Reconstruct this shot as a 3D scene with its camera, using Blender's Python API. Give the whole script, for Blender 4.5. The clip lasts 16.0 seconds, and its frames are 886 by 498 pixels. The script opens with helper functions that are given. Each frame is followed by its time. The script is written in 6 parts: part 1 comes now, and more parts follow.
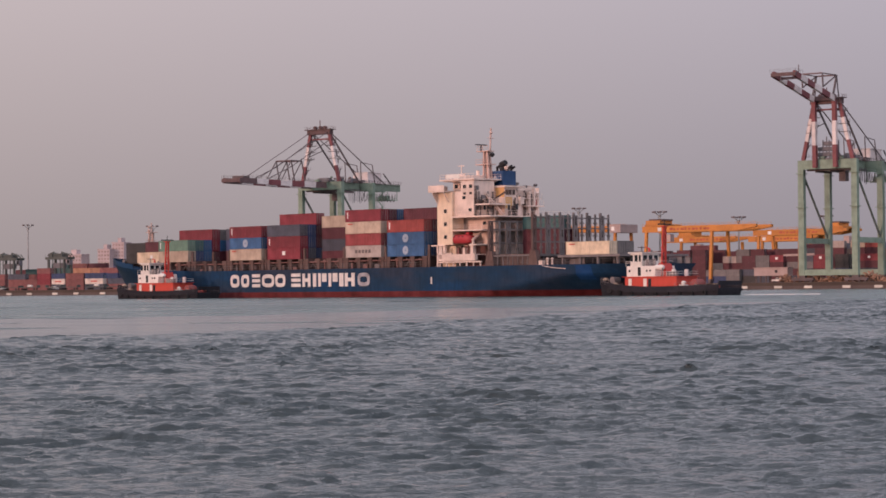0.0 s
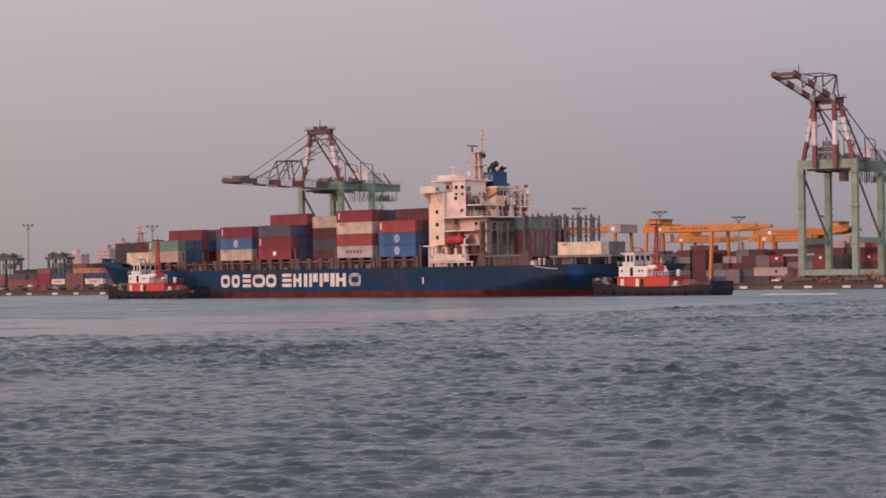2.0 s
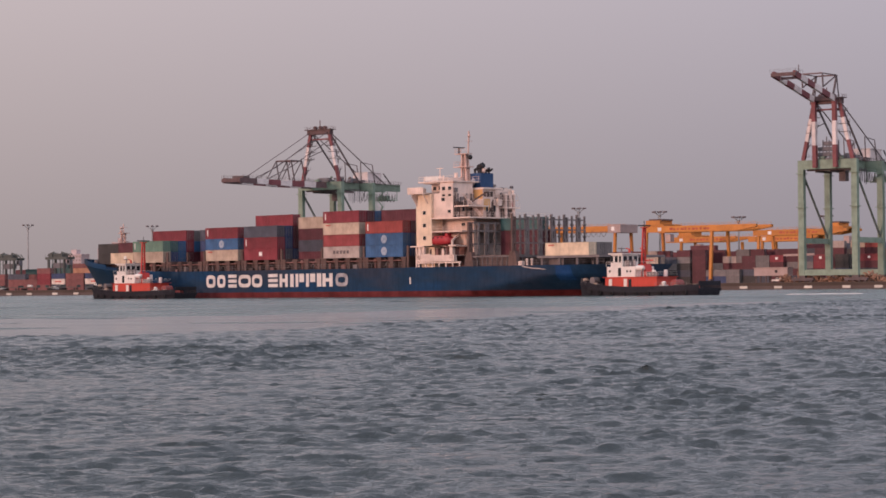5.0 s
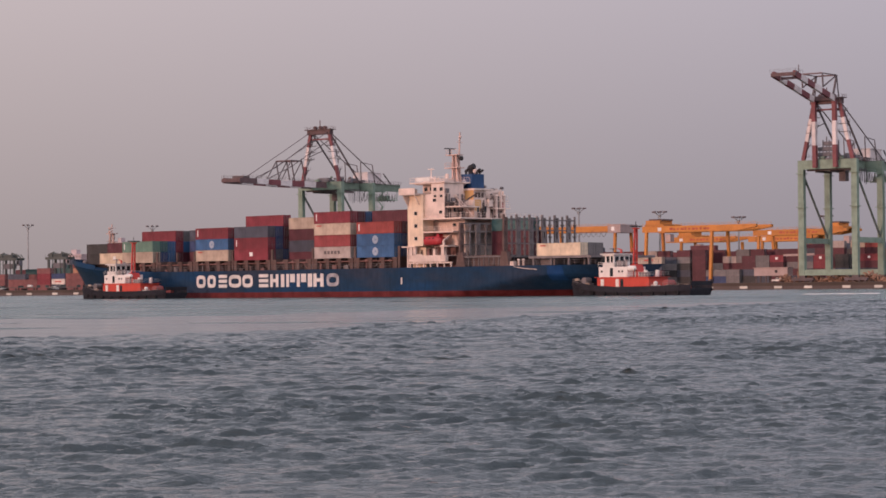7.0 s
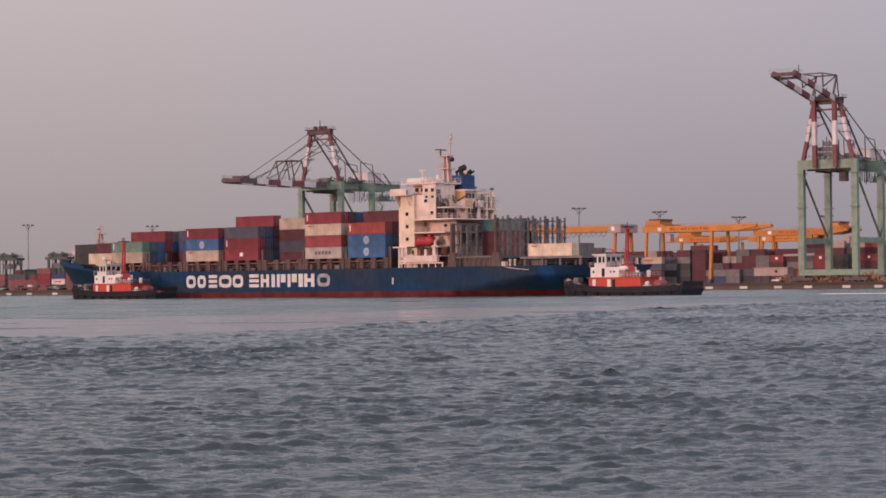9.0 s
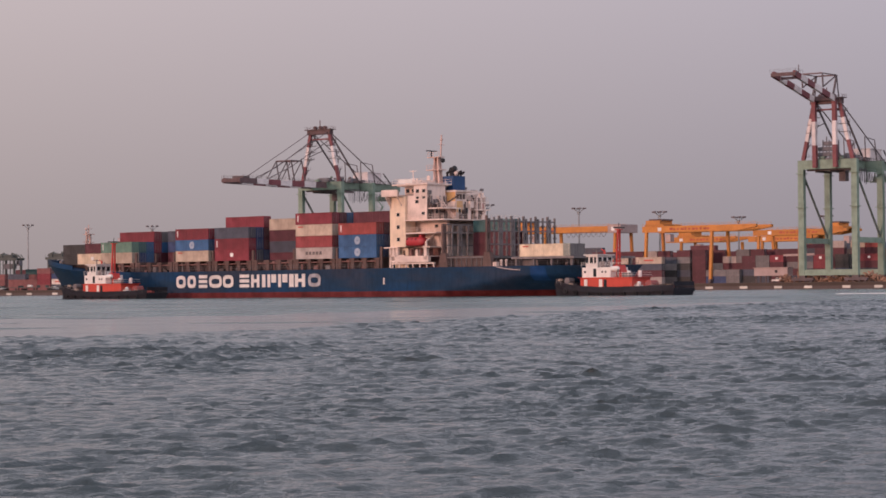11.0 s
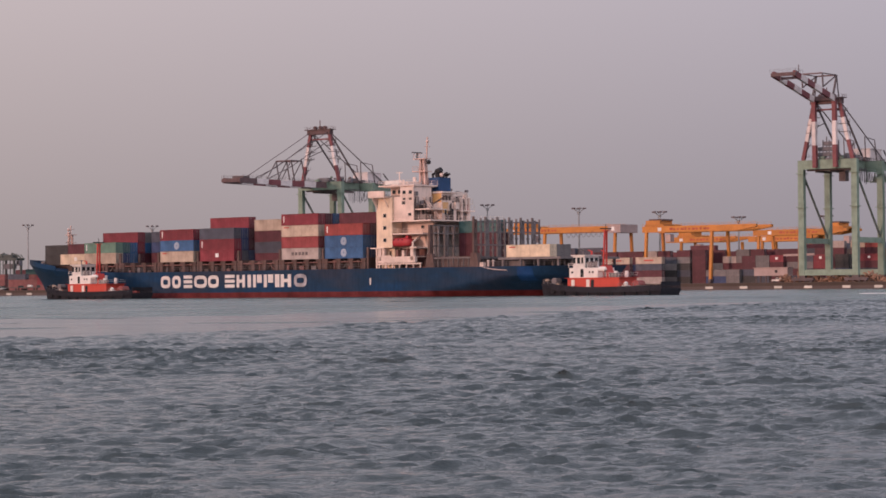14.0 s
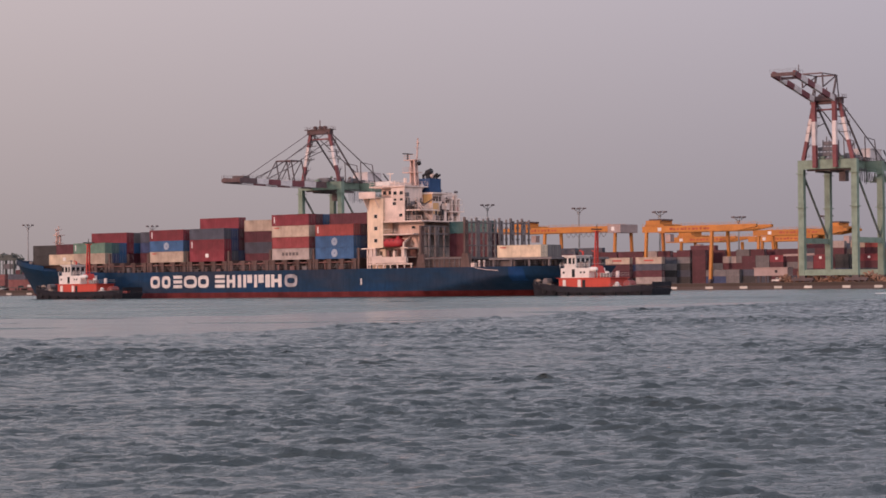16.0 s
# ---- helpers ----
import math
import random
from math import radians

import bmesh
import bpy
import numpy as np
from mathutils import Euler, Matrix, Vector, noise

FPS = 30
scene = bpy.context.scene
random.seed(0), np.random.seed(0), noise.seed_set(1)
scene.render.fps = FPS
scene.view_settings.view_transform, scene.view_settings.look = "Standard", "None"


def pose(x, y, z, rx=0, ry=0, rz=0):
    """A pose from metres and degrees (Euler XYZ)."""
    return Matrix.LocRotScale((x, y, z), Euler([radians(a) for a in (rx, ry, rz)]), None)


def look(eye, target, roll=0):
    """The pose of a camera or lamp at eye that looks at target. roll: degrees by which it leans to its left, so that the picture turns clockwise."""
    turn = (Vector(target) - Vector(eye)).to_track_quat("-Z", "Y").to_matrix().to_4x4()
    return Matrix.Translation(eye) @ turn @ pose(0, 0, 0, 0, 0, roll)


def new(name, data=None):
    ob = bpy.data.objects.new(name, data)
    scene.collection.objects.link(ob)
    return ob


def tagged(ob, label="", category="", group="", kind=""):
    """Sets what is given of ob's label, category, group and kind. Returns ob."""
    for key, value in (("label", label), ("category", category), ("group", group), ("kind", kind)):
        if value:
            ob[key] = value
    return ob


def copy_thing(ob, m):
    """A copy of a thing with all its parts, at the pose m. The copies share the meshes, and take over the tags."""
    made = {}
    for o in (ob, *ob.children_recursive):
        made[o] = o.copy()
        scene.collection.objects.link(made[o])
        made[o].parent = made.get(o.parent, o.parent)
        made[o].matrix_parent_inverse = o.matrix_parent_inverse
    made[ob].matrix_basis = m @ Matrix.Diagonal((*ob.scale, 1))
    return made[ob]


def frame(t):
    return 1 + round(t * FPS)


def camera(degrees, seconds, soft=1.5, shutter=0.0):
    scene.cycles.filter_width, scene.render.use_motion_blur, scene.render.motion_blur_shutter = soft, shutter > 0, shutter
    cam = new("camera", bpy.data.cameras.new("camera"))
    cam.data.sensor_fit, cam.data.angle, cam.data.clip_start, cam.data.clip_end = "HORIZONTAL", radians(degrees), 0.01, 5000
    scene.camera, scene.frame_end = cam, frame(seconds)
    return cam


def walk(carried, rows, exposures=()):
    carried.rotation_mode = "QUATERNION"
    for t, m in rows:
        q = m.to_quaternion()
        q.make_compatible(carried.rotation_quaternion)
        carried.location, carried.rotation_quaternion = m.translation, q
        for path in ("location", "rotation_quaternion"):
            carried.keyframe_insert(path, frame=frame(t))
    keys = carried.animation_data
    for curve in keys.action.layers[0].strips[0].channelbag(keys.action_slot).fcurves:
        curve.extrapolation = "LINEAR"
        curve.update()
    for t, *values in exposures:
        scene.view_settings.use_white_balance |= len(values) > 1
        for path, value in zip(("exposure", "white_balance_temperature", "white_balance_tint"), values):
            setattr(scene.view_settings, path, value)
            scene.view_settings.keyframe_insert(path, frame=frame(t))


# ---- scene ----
# ---------------------------------------------------------------- camera
cam = camera(21.8, 16.0, soft=1.7)
EYE = pose(0, 0, 2.0, 90.955, 0, 0) @ pose(0, 0, 0, 0, 0, -0.57)
walk(cam, [(0.0, EYE), (16.0, EYE)])

# ---------------------------------------------------------------- light
SUN_TO = Vector((-0.80, -0.60, 0.13)).normalized()
world = bpy.data.worlds.new("hazy_evening_sky")
scene.world = world
world.use_nodes = True
wn, wl = world.node_tree.nodes, world.node_tree.links
wn.clear()
w_out = wn.new("ShaderNodeOutputWorld")
w_bg = wn.new("ShaderNodeBackground")
w_sky = wn.new("ShaderNodeTexSky")
w_sky.sky_type = "NISHITA"
w_sky.sun_disc = False
w_sky.sun_elevation = math.asin(SUN_TO.z)
w_sky.sun_rotation = math.atan2(SUN_TO.x, SUN_TO.y)
w_sky.dust_density = 6.0
w_co = wn.new("ShaderNodeTexCoord")
w_sep = wn.new("ShaderNodeSeparateXYZ")
w_ramp = wn.new("ShaderNodeValToRGB")
w_ramp.color_ramp.elements[0].position = 0.49
w_ramp.color_ramp.elements[0].color = (0.310, 0.273, 0.296, 1)
w_ramp.color_ramp.elements[1].position = 0.57
w_ramp.color_ramp.elements[1].color = (0.560, 0.496, 0.552, 1)
for at_, col in ((0.64, (0.785, 0.765, 0.875, 1)), (1.0, (0.71, 0.735, 0.89, 1))):
    w_ramp.color_ramp.elements.new(at_).color = col
w_half = wn.new("ShaderNodeMath")
w_half.operation = "MULTIPLY_ADD"
w_half.inputs[1].default_value = 0.5
w_half.inputs[2].default_value = 0.5
w_gain = wn.new("ShaderNodeMix")
w_gain.data_type = "RGBA"
w_gain.blend_type = "MULTIPLY"
w_gain.inputs["Factor"].default_value = 1.0
w_gain.inputs["B"].default_value = (0.10, 0.10, 0.10, 1)
w_mix = wn.new("ShaderNodeMix")
w_mix.data_type = "RGBA"
w_mix.inputs["Factor"].default_value = 0.9      # thick evening haze over the clear sky
wl.new(w_co.outputs["Generated"], w_sep.inputs[0])
wl.new(w_sep.outputs["Z"], w_half.inputs[0])
wl.new(w_half.outputs[0], w_ramp.inputs[0])
wl.new(w_sky.outputs[0], w_gain.inputs["A"])
wl.new(w_gain.outputs["Result"], w_mix.inputs["A"])
w_side = wn.new("ShaderNodeValToRGB")             # warmer towards the sun, cooler away from it
w_side.color_ramp.elements[0].position = 0.30
w_side.color_ramp.elements[0].color = (1.205, 1.125, 1.0, 1)
w_side.color_ramp.elements[1].position = 0.70
w_side.color_ramp.elements[1].color = (0.85, 0.892, 0.975, 1)
w_halfx = wn.new("ShaderNodeMath")
w_halfx.operation = "MULTIPLY_ADD"
w_halfx.inputs[1].default_value = 0.5
w_halfx.inputs[2].default_value = 0.5
w_tint = wn.new("ShaderNodeMix")
w_tint.data_type = "RGBA"
w_tint.blend_type = "MULTIPLY"
w_tint.inputs["Factor"].default_value = 1.0
wl.new(w_sep.outputs["X"], w_halfx.inputs[0])
wl.new(w_halfx.outputs[0], w_side.inputs[0])
w_low = wn.new("ShaderNodeMapRange")              # the tint belongs to the haze low over the horizon
for sock, v in (("From Min", 0.14), ("From Max", 0.40), ("To Min", 1.0), ("To Max", 0.15)):
    w_low.inputs[sock].default_value = v
wl.new(w_sep.outputs["Z"], w_low.inputs["Value"])
wl.new(w_low.outputs[0], w_tint.inputs["Factor"])
wl.new(w_ramp.outputs[0], w_tint.inputs["A"])
wl.new(w_side.outputs[0], w_tint.inputs["B"])
w_glow = wn.new("ShaderNodeValToRGB")             # the whole western sky glows round the low sun
w_glow.color_ramp.elements[0].position = 0.10
w_glow.color_ramp.elements[0].color = (1.0, 0.905, 0.865, 1)
w_glow.color_ramp.elements[1].position = 0.52
w_glow.color_ramp.elements[1].color = (0.5, 0.5, 0.5, 1)
w_halfy = wn.new("ShaderNodeMath")
w_halfy.operation = "MULTIPLY_ADD"
w_halfy.inputs[1].default_value = 0.5
w_halfy.inputs[2].default_value = 0.5
w_west = wn.new("ShaderNodeMix")
w_west.data_type = "RGBA"
w_west.blend_type = "MULTIPLY"
w_west.inputs["Factor"].default_value = 1.0
w_two = wn.new("ShaderNodeMix")
w_two.data_type = "RGBA"
w_two.blend_type = "MULTIPLY"
w_two.inputs["Factor"].default_value = 1.0
w_two.inputs["B"].default_value = (2.0, 2.0, 2.0, 1)
wl.new(w_sep.outputs["Y"], w_halfy.inputs[0])
wl.new(w_halfy.outputs[0], w_glow.inputs[0])
wl.new(w_glow.outputs[0], w_two.inputs["A"])
wl.new(w_tint.outputs["Result"], w_west.inputs["A"])
wl.new(w_two.outputs["Result"], w_west.inputs["B"])
wl.new(w_west.outputs["Result"], w_mix.inputs["B"])
wl.new(w_mix.outputs["Result"], w_bg.inputs["Color"])
w_bg.inputs["Strength"].default_value = 1.0
wl.new(w_bg.outputs[0], w_out.inputs[0])

sun = new("sun", bpy.data.lights.new("sun", "SUN"))
sun.data.energy = 1.7
sun.data.angle = radians(6)
sun.data.color = (1.0, 0.54, 0.42)
sun.matrix_world = look(SUN_TO * 500, (0, 0, 0))


# ---------------------------------------------------------------- materials
def shader(name):
    m = bpy.data.materials.new(name)
    m.use_nodes = True
    n, l = m.node_tree.nodes, m.node_tree.links
    return m, n, l, n["Principled BSDF"]


def noise_tex(n, l, co, scale, detail=4.0, rough=0.6):
    t = n.new("ShaderNodeTexNoise")
    t.inputs["Scale"].default_value = scale
    t.inputs["Detail"].default_value = detail
    t.inputs["Roughness"].default_value = rough
    l.new(co, t.inputs["Vector"])
    return t.outputs["Fac"]


def ramp(n, l, fac, stops):
    r = n.new("ShaderNodeValToRGB")
    e = r.color_ramp.elements
    e[0].position, e[0].color = stops[0][0], (*stops[0][1], 1)
    e[1].position, e[1].color = stops[-1][0], (*stops[-1][1], 1)
    for p, c in stops[1:-1]:
        e.new(p).color = (*c, 1)
    l.new(fac, r.inputs[0])
    return r.outputs[0]


def mix(n, l, fac, a, b, mode="MIX"):
    x = n.new("ShaderNodeMix")
    x.data_type, x.blend_type = "RGBA", mode
    for sock, v in (("Factor", fac), ("A", a), ("B", b)):
        if hasattr(v, "is_linked"):
            l.new(v, x.inputs[sock])
        elif sock == "Factor":
            x.inputs[sock].default_value = v
        else:
            x.inputs[sock].default_value = (*v, 1)
    return x.outputs["Result"]


def scaled(n, l, co, sx, sy, sz):
    mp = n.new("ShaderNodeMapping")
    mp.inputs["Scale"].default_value = (sx, sy, sz)
    l.new(co, mp.inputs["Vector"])
    return mp.outputs[0]


MATS = {}


def paint(name, col, rough=0.55, worn=0.35, rust=0.0, metal=0.0, vary=0.12, gloss=0.35, patch=None):
    """Weathered paint on steel: fading at two scales, downward streaks, rust patches."""
    if name in MATS:
        return MATS[name]
    m, n, l, b = shader(name)
    co = n.new("ShaderNodeTexCoord").outputs["Object"]
    big = noise_tex(n, l, co, 0.35, 5)
    streak = noise_tex(n, l, scaled(n, l, co, 2.2, 2.2, 0.25), 1.0, 5)
    fine = noise_tex(n, l, co, 6.0, 3)
    dark = tuple(c * (1 - worn) for c in col)
    pale = tuple(min(1, c * (1 + worn * 0.5) + 0.02 * worn) for c in col)
    c1 = ramp(n, l, big, [(0.3, dark), (0.5, col), (0.72, pale)])
    if patch:                                         # areas repainted or worn in other tones
        area = noise_tex(n, l, scaled(n, l, co, 0.05, 0.05, 0.16), 1.0, 4)
        c1 = mix(n, l, 0.6, c1, ramp(n, l, area, patch))
    c2 = mix(n, l, ramp(n, l, streak, [(0.45, (0, 0, 0)), (0.75, (0.6, 0.6, 0.6))]), c1, dark)
    info = n.new("ShaderNodeObjectInfo")
    hsv = n.new("ShaderNodeHueSaturation")
    mr = n.new("ShaderNodeMapRange")
    mr.inputs["To Min"].default_value = 1 - vary
    mr.inputs["To Max"].default_value = 1 + vary
    l.new(info.outputs["Random"], mr.inputs["Value"])
    l.new(mr.outputs[0], hsv.inputs["Value"])
    l.new(c2, hsv.inputs["Color"])
    out = hsv.outputs[0]
    if rust:
        rs = noise_tex(n, l, scaled(n, l, co, 1.0, 1.0, 0.5), 1.3, 8, 0.7)
        out = mix(n, l, ramp(n, l, rs, [(0.68 - rust * 0.25, (0, 0, 0)), (0.74, (0.8, 0.8, 0.8))]), out, (0.10, 0.045, 0.025))
    l.new(out, b.inputs["Base Color"])
    l.new(ramp(n, l, fine, [(0.3, (rough * 0.85,) * 3), (0.7, (min(1, rough * 1.2),) * 3)]), b.inputs["Roughness"])
    b.inputs["Metallic"].default_value = metal
    b.inputs["Specular IOR Level"].default_value = gloss
    bump = n.new("ShaderNodeBump")
    bump.inputs["Strength"].default_value = 0.15
    bump.inputs["Distance"].default_value = 0.02
    l.new(fine, bump.inputs["Height"])
    l.new(bump.outputs[0], b.inputs["Normal"])
    MATS[name] = m
    return m


def glass_dark(name="dark_glass"):
    if name in MATS:
        return MATS[name]
    m, n, l, b = shader(name)
    b.inputs["Base Color"].default_value = (0.015, 0.02, 0.025, 1)
    b.inputs["Roughness"].default_value = 0.08
    MATS[name] = m
    return m


def water_mat(name, rough, rip_height, streaky, deep, pale, fine_height=0.045, chop=0.0):
    m, n, l, b = shader(name)
    co = n.new("ShaderNodeTexCoord").outputs["Object"]
    wide = noise_tex(n, l, scaled(n, l, co, 0.02, 0.01, 1), 1.0, 3)
    l.new(ramp(n, l, wide, [(0.35, deep), (0.65, pale)]), b.inputs["Base Color"])
    band = noise_tex(n, l, scaled(n, l, co, 0.05, 0.12, 1), 1.0, 6, 0.7)
    l.new(ramp(n, l, band, [(0.44, (rough,) * 3), (0.56, (rough * (1 + streaky),) * 3)]), b.inputs["Roughness"])
    b.inputs["IOR"].default_value = 1.333
    rip = noise_tex(n, l, scaled(n, l, co, 0.8, 1.8, 1), 2.4, 5, 0.6)
    fine = noise_tex(n, l, scaled(n, l, co, 0.8, 1.7, 1), 8.0, 4, 0.65)
    b1 = n.new("ShaderNodeBump")
    b1.inputs["Strength"].default_value = 0.6
    b1.inputs["Distance"].default_value = rip_height
    l.new(rip, b1.inputs["Height"])
    b2 = n.new("ShaderNodeBump")
    b2.inputs["Strength"].default_value = 0.55
    b2.inputs["Distance"].default_value = fine_height
    l.new(fine, b2.inputs["Height"])
    l.new(b1.outputs[0], b2.inputs["Normal"])
    last = b2.outputs[0]
    if chop:                                          # broader ripples, a few metres long
        b3 = n.new("ShaderNodeBump")
        b3.inputs["Strength"].default_value = 0.7
        b3.inputs["Distance"].default_value = chop
        l.new(noise_tex(n, l, scaled(n, l, co, 0.30, 0.22, 1), 1.0, 6, 0.65), b3.inputs["Height"])
        l.new(last, b3.inputs["Normal"])
        last = b3.outputs[0]
    l.new(last, b.inputs["Normal"])
    return m


def ground_mat(name, col, scale=0.5):
    m, n, l, b = shader(name)
    co = n.new("ShaderNodeTexCoord").outputs["Object"]
    a = noise_tex(n, l, co, scale * 0.1, 5)
    f = noise_tex(n, l, co, scale * 4, 4)
    c = ramp(n, l, a, [(0.3, tuple(v * 0.7 for v in col)), (0.7, tuple(v * 1.2 for v in col))])
    c = mix(n, l, ramp(n, l, f, [(0.35, (0, 0, 0)), (0.7, (0.5, 0.5, 0.5))]), c, tuple(v * 0.5 for v in col))
    l.new(c, b.inputs["Base Color"])
    b.inputs["Roughness"].default_value = 0.9
    bp = n.new("ShaderNodeBump")
    bp.inputs["Strength"].default_value = 0.4
    l.new(f, bp.inputs["Height"])
    l.new(bp.outputs[0], b.inputs["Normal"])
    return m


# ---------------------------------------------------------------- mesh tools
def box(bm, x0, x1, y0, y1, z0, z1):
    v = [bm.verts.new(p) for p in ((x0, y0, z0), (x1, y0, z0), (x1, y1, z0), (x0, y1, z0),
                                   (x0, y0, z1), (x1, y0, z1), (x1, y1, z1), (x0, y1, z1))]
    for q in ((3, 2, 1, 0), (4, 5, 6, 7), (0, 1, 5, 4), (1, 2, 6, 5), (2, 3, 7, 6), (3, 0, 4, 7)):
        bm.faces.new([v[i] for i in q])
    return bm


def frame_of(p, q):
    p, q = Vector(p), Vector(q)
    d = (q - p).normalized()
    up = Vector((0, 0, 1)) if abs(d.z) < 0.95 else Vector((1, 0, 0))
    s = d.cross(up).normalized()
    return p, q, s, s.cross(d).normalized()


def beam(bm, p, q, w, h):
    """A rectangular bar from p to q."""
    p, q, s, u = frame_of(p, q)
    ends = []
    for e in (p, q):
        ends.append([bm.verts.new(e + s * (a * w / 2) + u * (b * h / 2)) for a, b in ((-1, -1), (1, -1), (1, 1), (-1, 1))])
    a, b = ends
    bm.faces.new(a[::-1])
    bm.faces.new(b)
    for i in range(4):
        j = (i + 1) % 4
        bm.faces.new((a[i], a[j], b[j], b[i]))
    return bm


def tube(bm, p, q, r, n=8, r2=None):
    p, q, s, u = frame_of(p, q)
    r2 = r if r2 is None else r2
    rings = []
    for e, rr in ((p, r), (q, r2)):
        rings.append([bm.verts.new(e + s * (math.cos(k * math.tau / n) * rr) + u * (math.sin(k * math.tau / n) * rr)) for k in range(n)])
    a, b = rings
    bm.faces.new(a)
    bm.faces.new(b[::-1])
    for i in range(n):
        j = (i + 1) % n
        bm.faces.new((a[j], a[i], b[i], b[j]))
    return bm


def prism(bm, outline, axis, a0, a1):
    """Extrudes a 2D outline along an axis ('x', 'y' or 'z') from a0 to a1."""
    def at(p, a):
        return {"x": (a, p[0], p[1]), "y": (p[0], a, p[1]), "z": (p[0], p[1], a)}[axis]
    lo = [bm.verts.new(at(p, a0)) for p in outline]
    hi = [bm.verts.new(at(p, a1)) for p in outline]
    bm.faces.new(lo[::-1])
    bm.faces.new(hi)
    n = len(outline)
    for i in range(n):
        j = (i + 1) % n
        bm.faces.new((lo[i], lo[j], hi[j], hi[i]))
    return bm


def loft(bm, rings, closed=True, caps=True):
    rows = [[bm.verts.new(p) for p in r] for r in rings]
    n = len(rows[0])
    for a, b in zip(rows, rows[1:]):
        for i in range(n if closed else n - 1):
            j = (i + 1) % n
            if len({a[i].co.to_tuple(4), a[j].co.to_tuple(4), b[j].co.to_tuple(4), b[i].co.to_tuple(4)}) >= 3:
                bm.faces.new((a[i], a[j], b[j], b[i]))
    if caps:
        bm.faces.new(rows[0][::-1])
        bm.faces.new(rows[-1])
    return bm


def ball(bm, c, r, sz=1.0, n=10):
    m = Matrix.Translation(c) @ Matrix.Diagonal((r, r, r * sz, 1))
    bmesh.ops.create_uvsphere(bm, u_segments=n, v_segments=max(5, n // 2 + 1), radius=1, matrix=m)
    return bm


def B():
    return bmesh.new()


def mesh_of(name, bm, material, smooth=False, fix=True):
    if fix:
        bmesh.ops.remove_doubles(bm, verts=bm.verts, dist=1e-5)
        bmesh.ops.recalc_face_normals(bm, faces=bm.faces)
    me = bpy.data.meshes.new(name)
    if smooth:
        for f in bm.faces:
            f.smooth = True
    bm.to_mesh(me)
    bm.free()
    me.materials.append(material)
    return me


def part(name, bm, material, parent, label="", smooth=False):
    data = bm if isinstance(bm, bpy.types.Mesh) else mesh_of(name, bm, material, smooth)
    ob = new(name, data)
    ob.parent = parent
    if label:
        ob["label"] = label
    return ob


def thing(name, m, label, category, group="", kind=""):
    ob = new(name)
    ob.empty_display_size = 0.5
    ob.matrix_basis = m
    return tagged(ob, label, category, group, kind)


def sheet(name, bm, material, label, category, kind="structure", smooth=False):
    return tagged(new(name, mesh_of(name, bm, material, smooth)), label, category, kind=kind)


# ---------------------------------------------------------------- where things are
QUAY = pose(142.3, 858.7, 0, 0, 0, -36)      # quay frame: x along the edge, y landward, z up
QH = 2.6                                     # height of the quay above the water
BEAM = 13.0                                  # half the ship's breadth


def progress(t):
    s = t / 16.0
    return s - 0.1 * s * (1 - s)


def ship_pose(t):
    """Forward is x, port is y; the origin is on the centre line at the waterline."""
    p = progress(t)
    th = radians(47.1 + (40.2 - 47.1) * p)
    x0, y0 = -22.2 + (-41.0 + 22.2) * p, 523.7 + (551.4 - 523.7) * p
    return pose(x0 + math.sin(th) * BEAM, y0 + math.cos(th) * BEAM, 0, 0, 0, 180 - math.degrees(th))


TIMES = [0, 2, 4, 6, 8, 10, 12, 14, 16]
MOVING = []          # (thing, local pose in the ship's space, metres it moves ahead by the end)


def aboard(ob, local, drift=0.0):
    ob.matrix_basis = ship_pose(0) @ local
    MOVING.append((ob, local, drift))
    return ob


# ---------------------------------------------------------------- water, quay and land
WATER = water_mat("choppy_water", 0.06, 0.16, 0.2, (0.031, 0.045, 0.049), (0.043, 0.056, 0.060), 0.05)
CALM = water_mat("rippled_water", 0.20, 0.14, 0.6, (0.026, 0.068, 0.068), (0.040, 0.084, 0.082), 0.045, 0.35)
PAWS = water_mat("wind_ripple_water", 0.30, 0.12, 0.3, (0.030, 0.060, 0.066), (0.040, 0.070, 0.074))
SLICK = water_mat("slick_water", 0.16, 0.03, 0.3, (0.070, 0.075, 0.078), (0.085, 0.088, 0.090), 0.022)


def chop_edge(X):
    """How far out the chop reaches before it meets the slick."""
    return np.interp(X, (-60, -16, 1.3, 12, 25, 49, 120), (40, 100, 135, 176, 218, 275, 380))


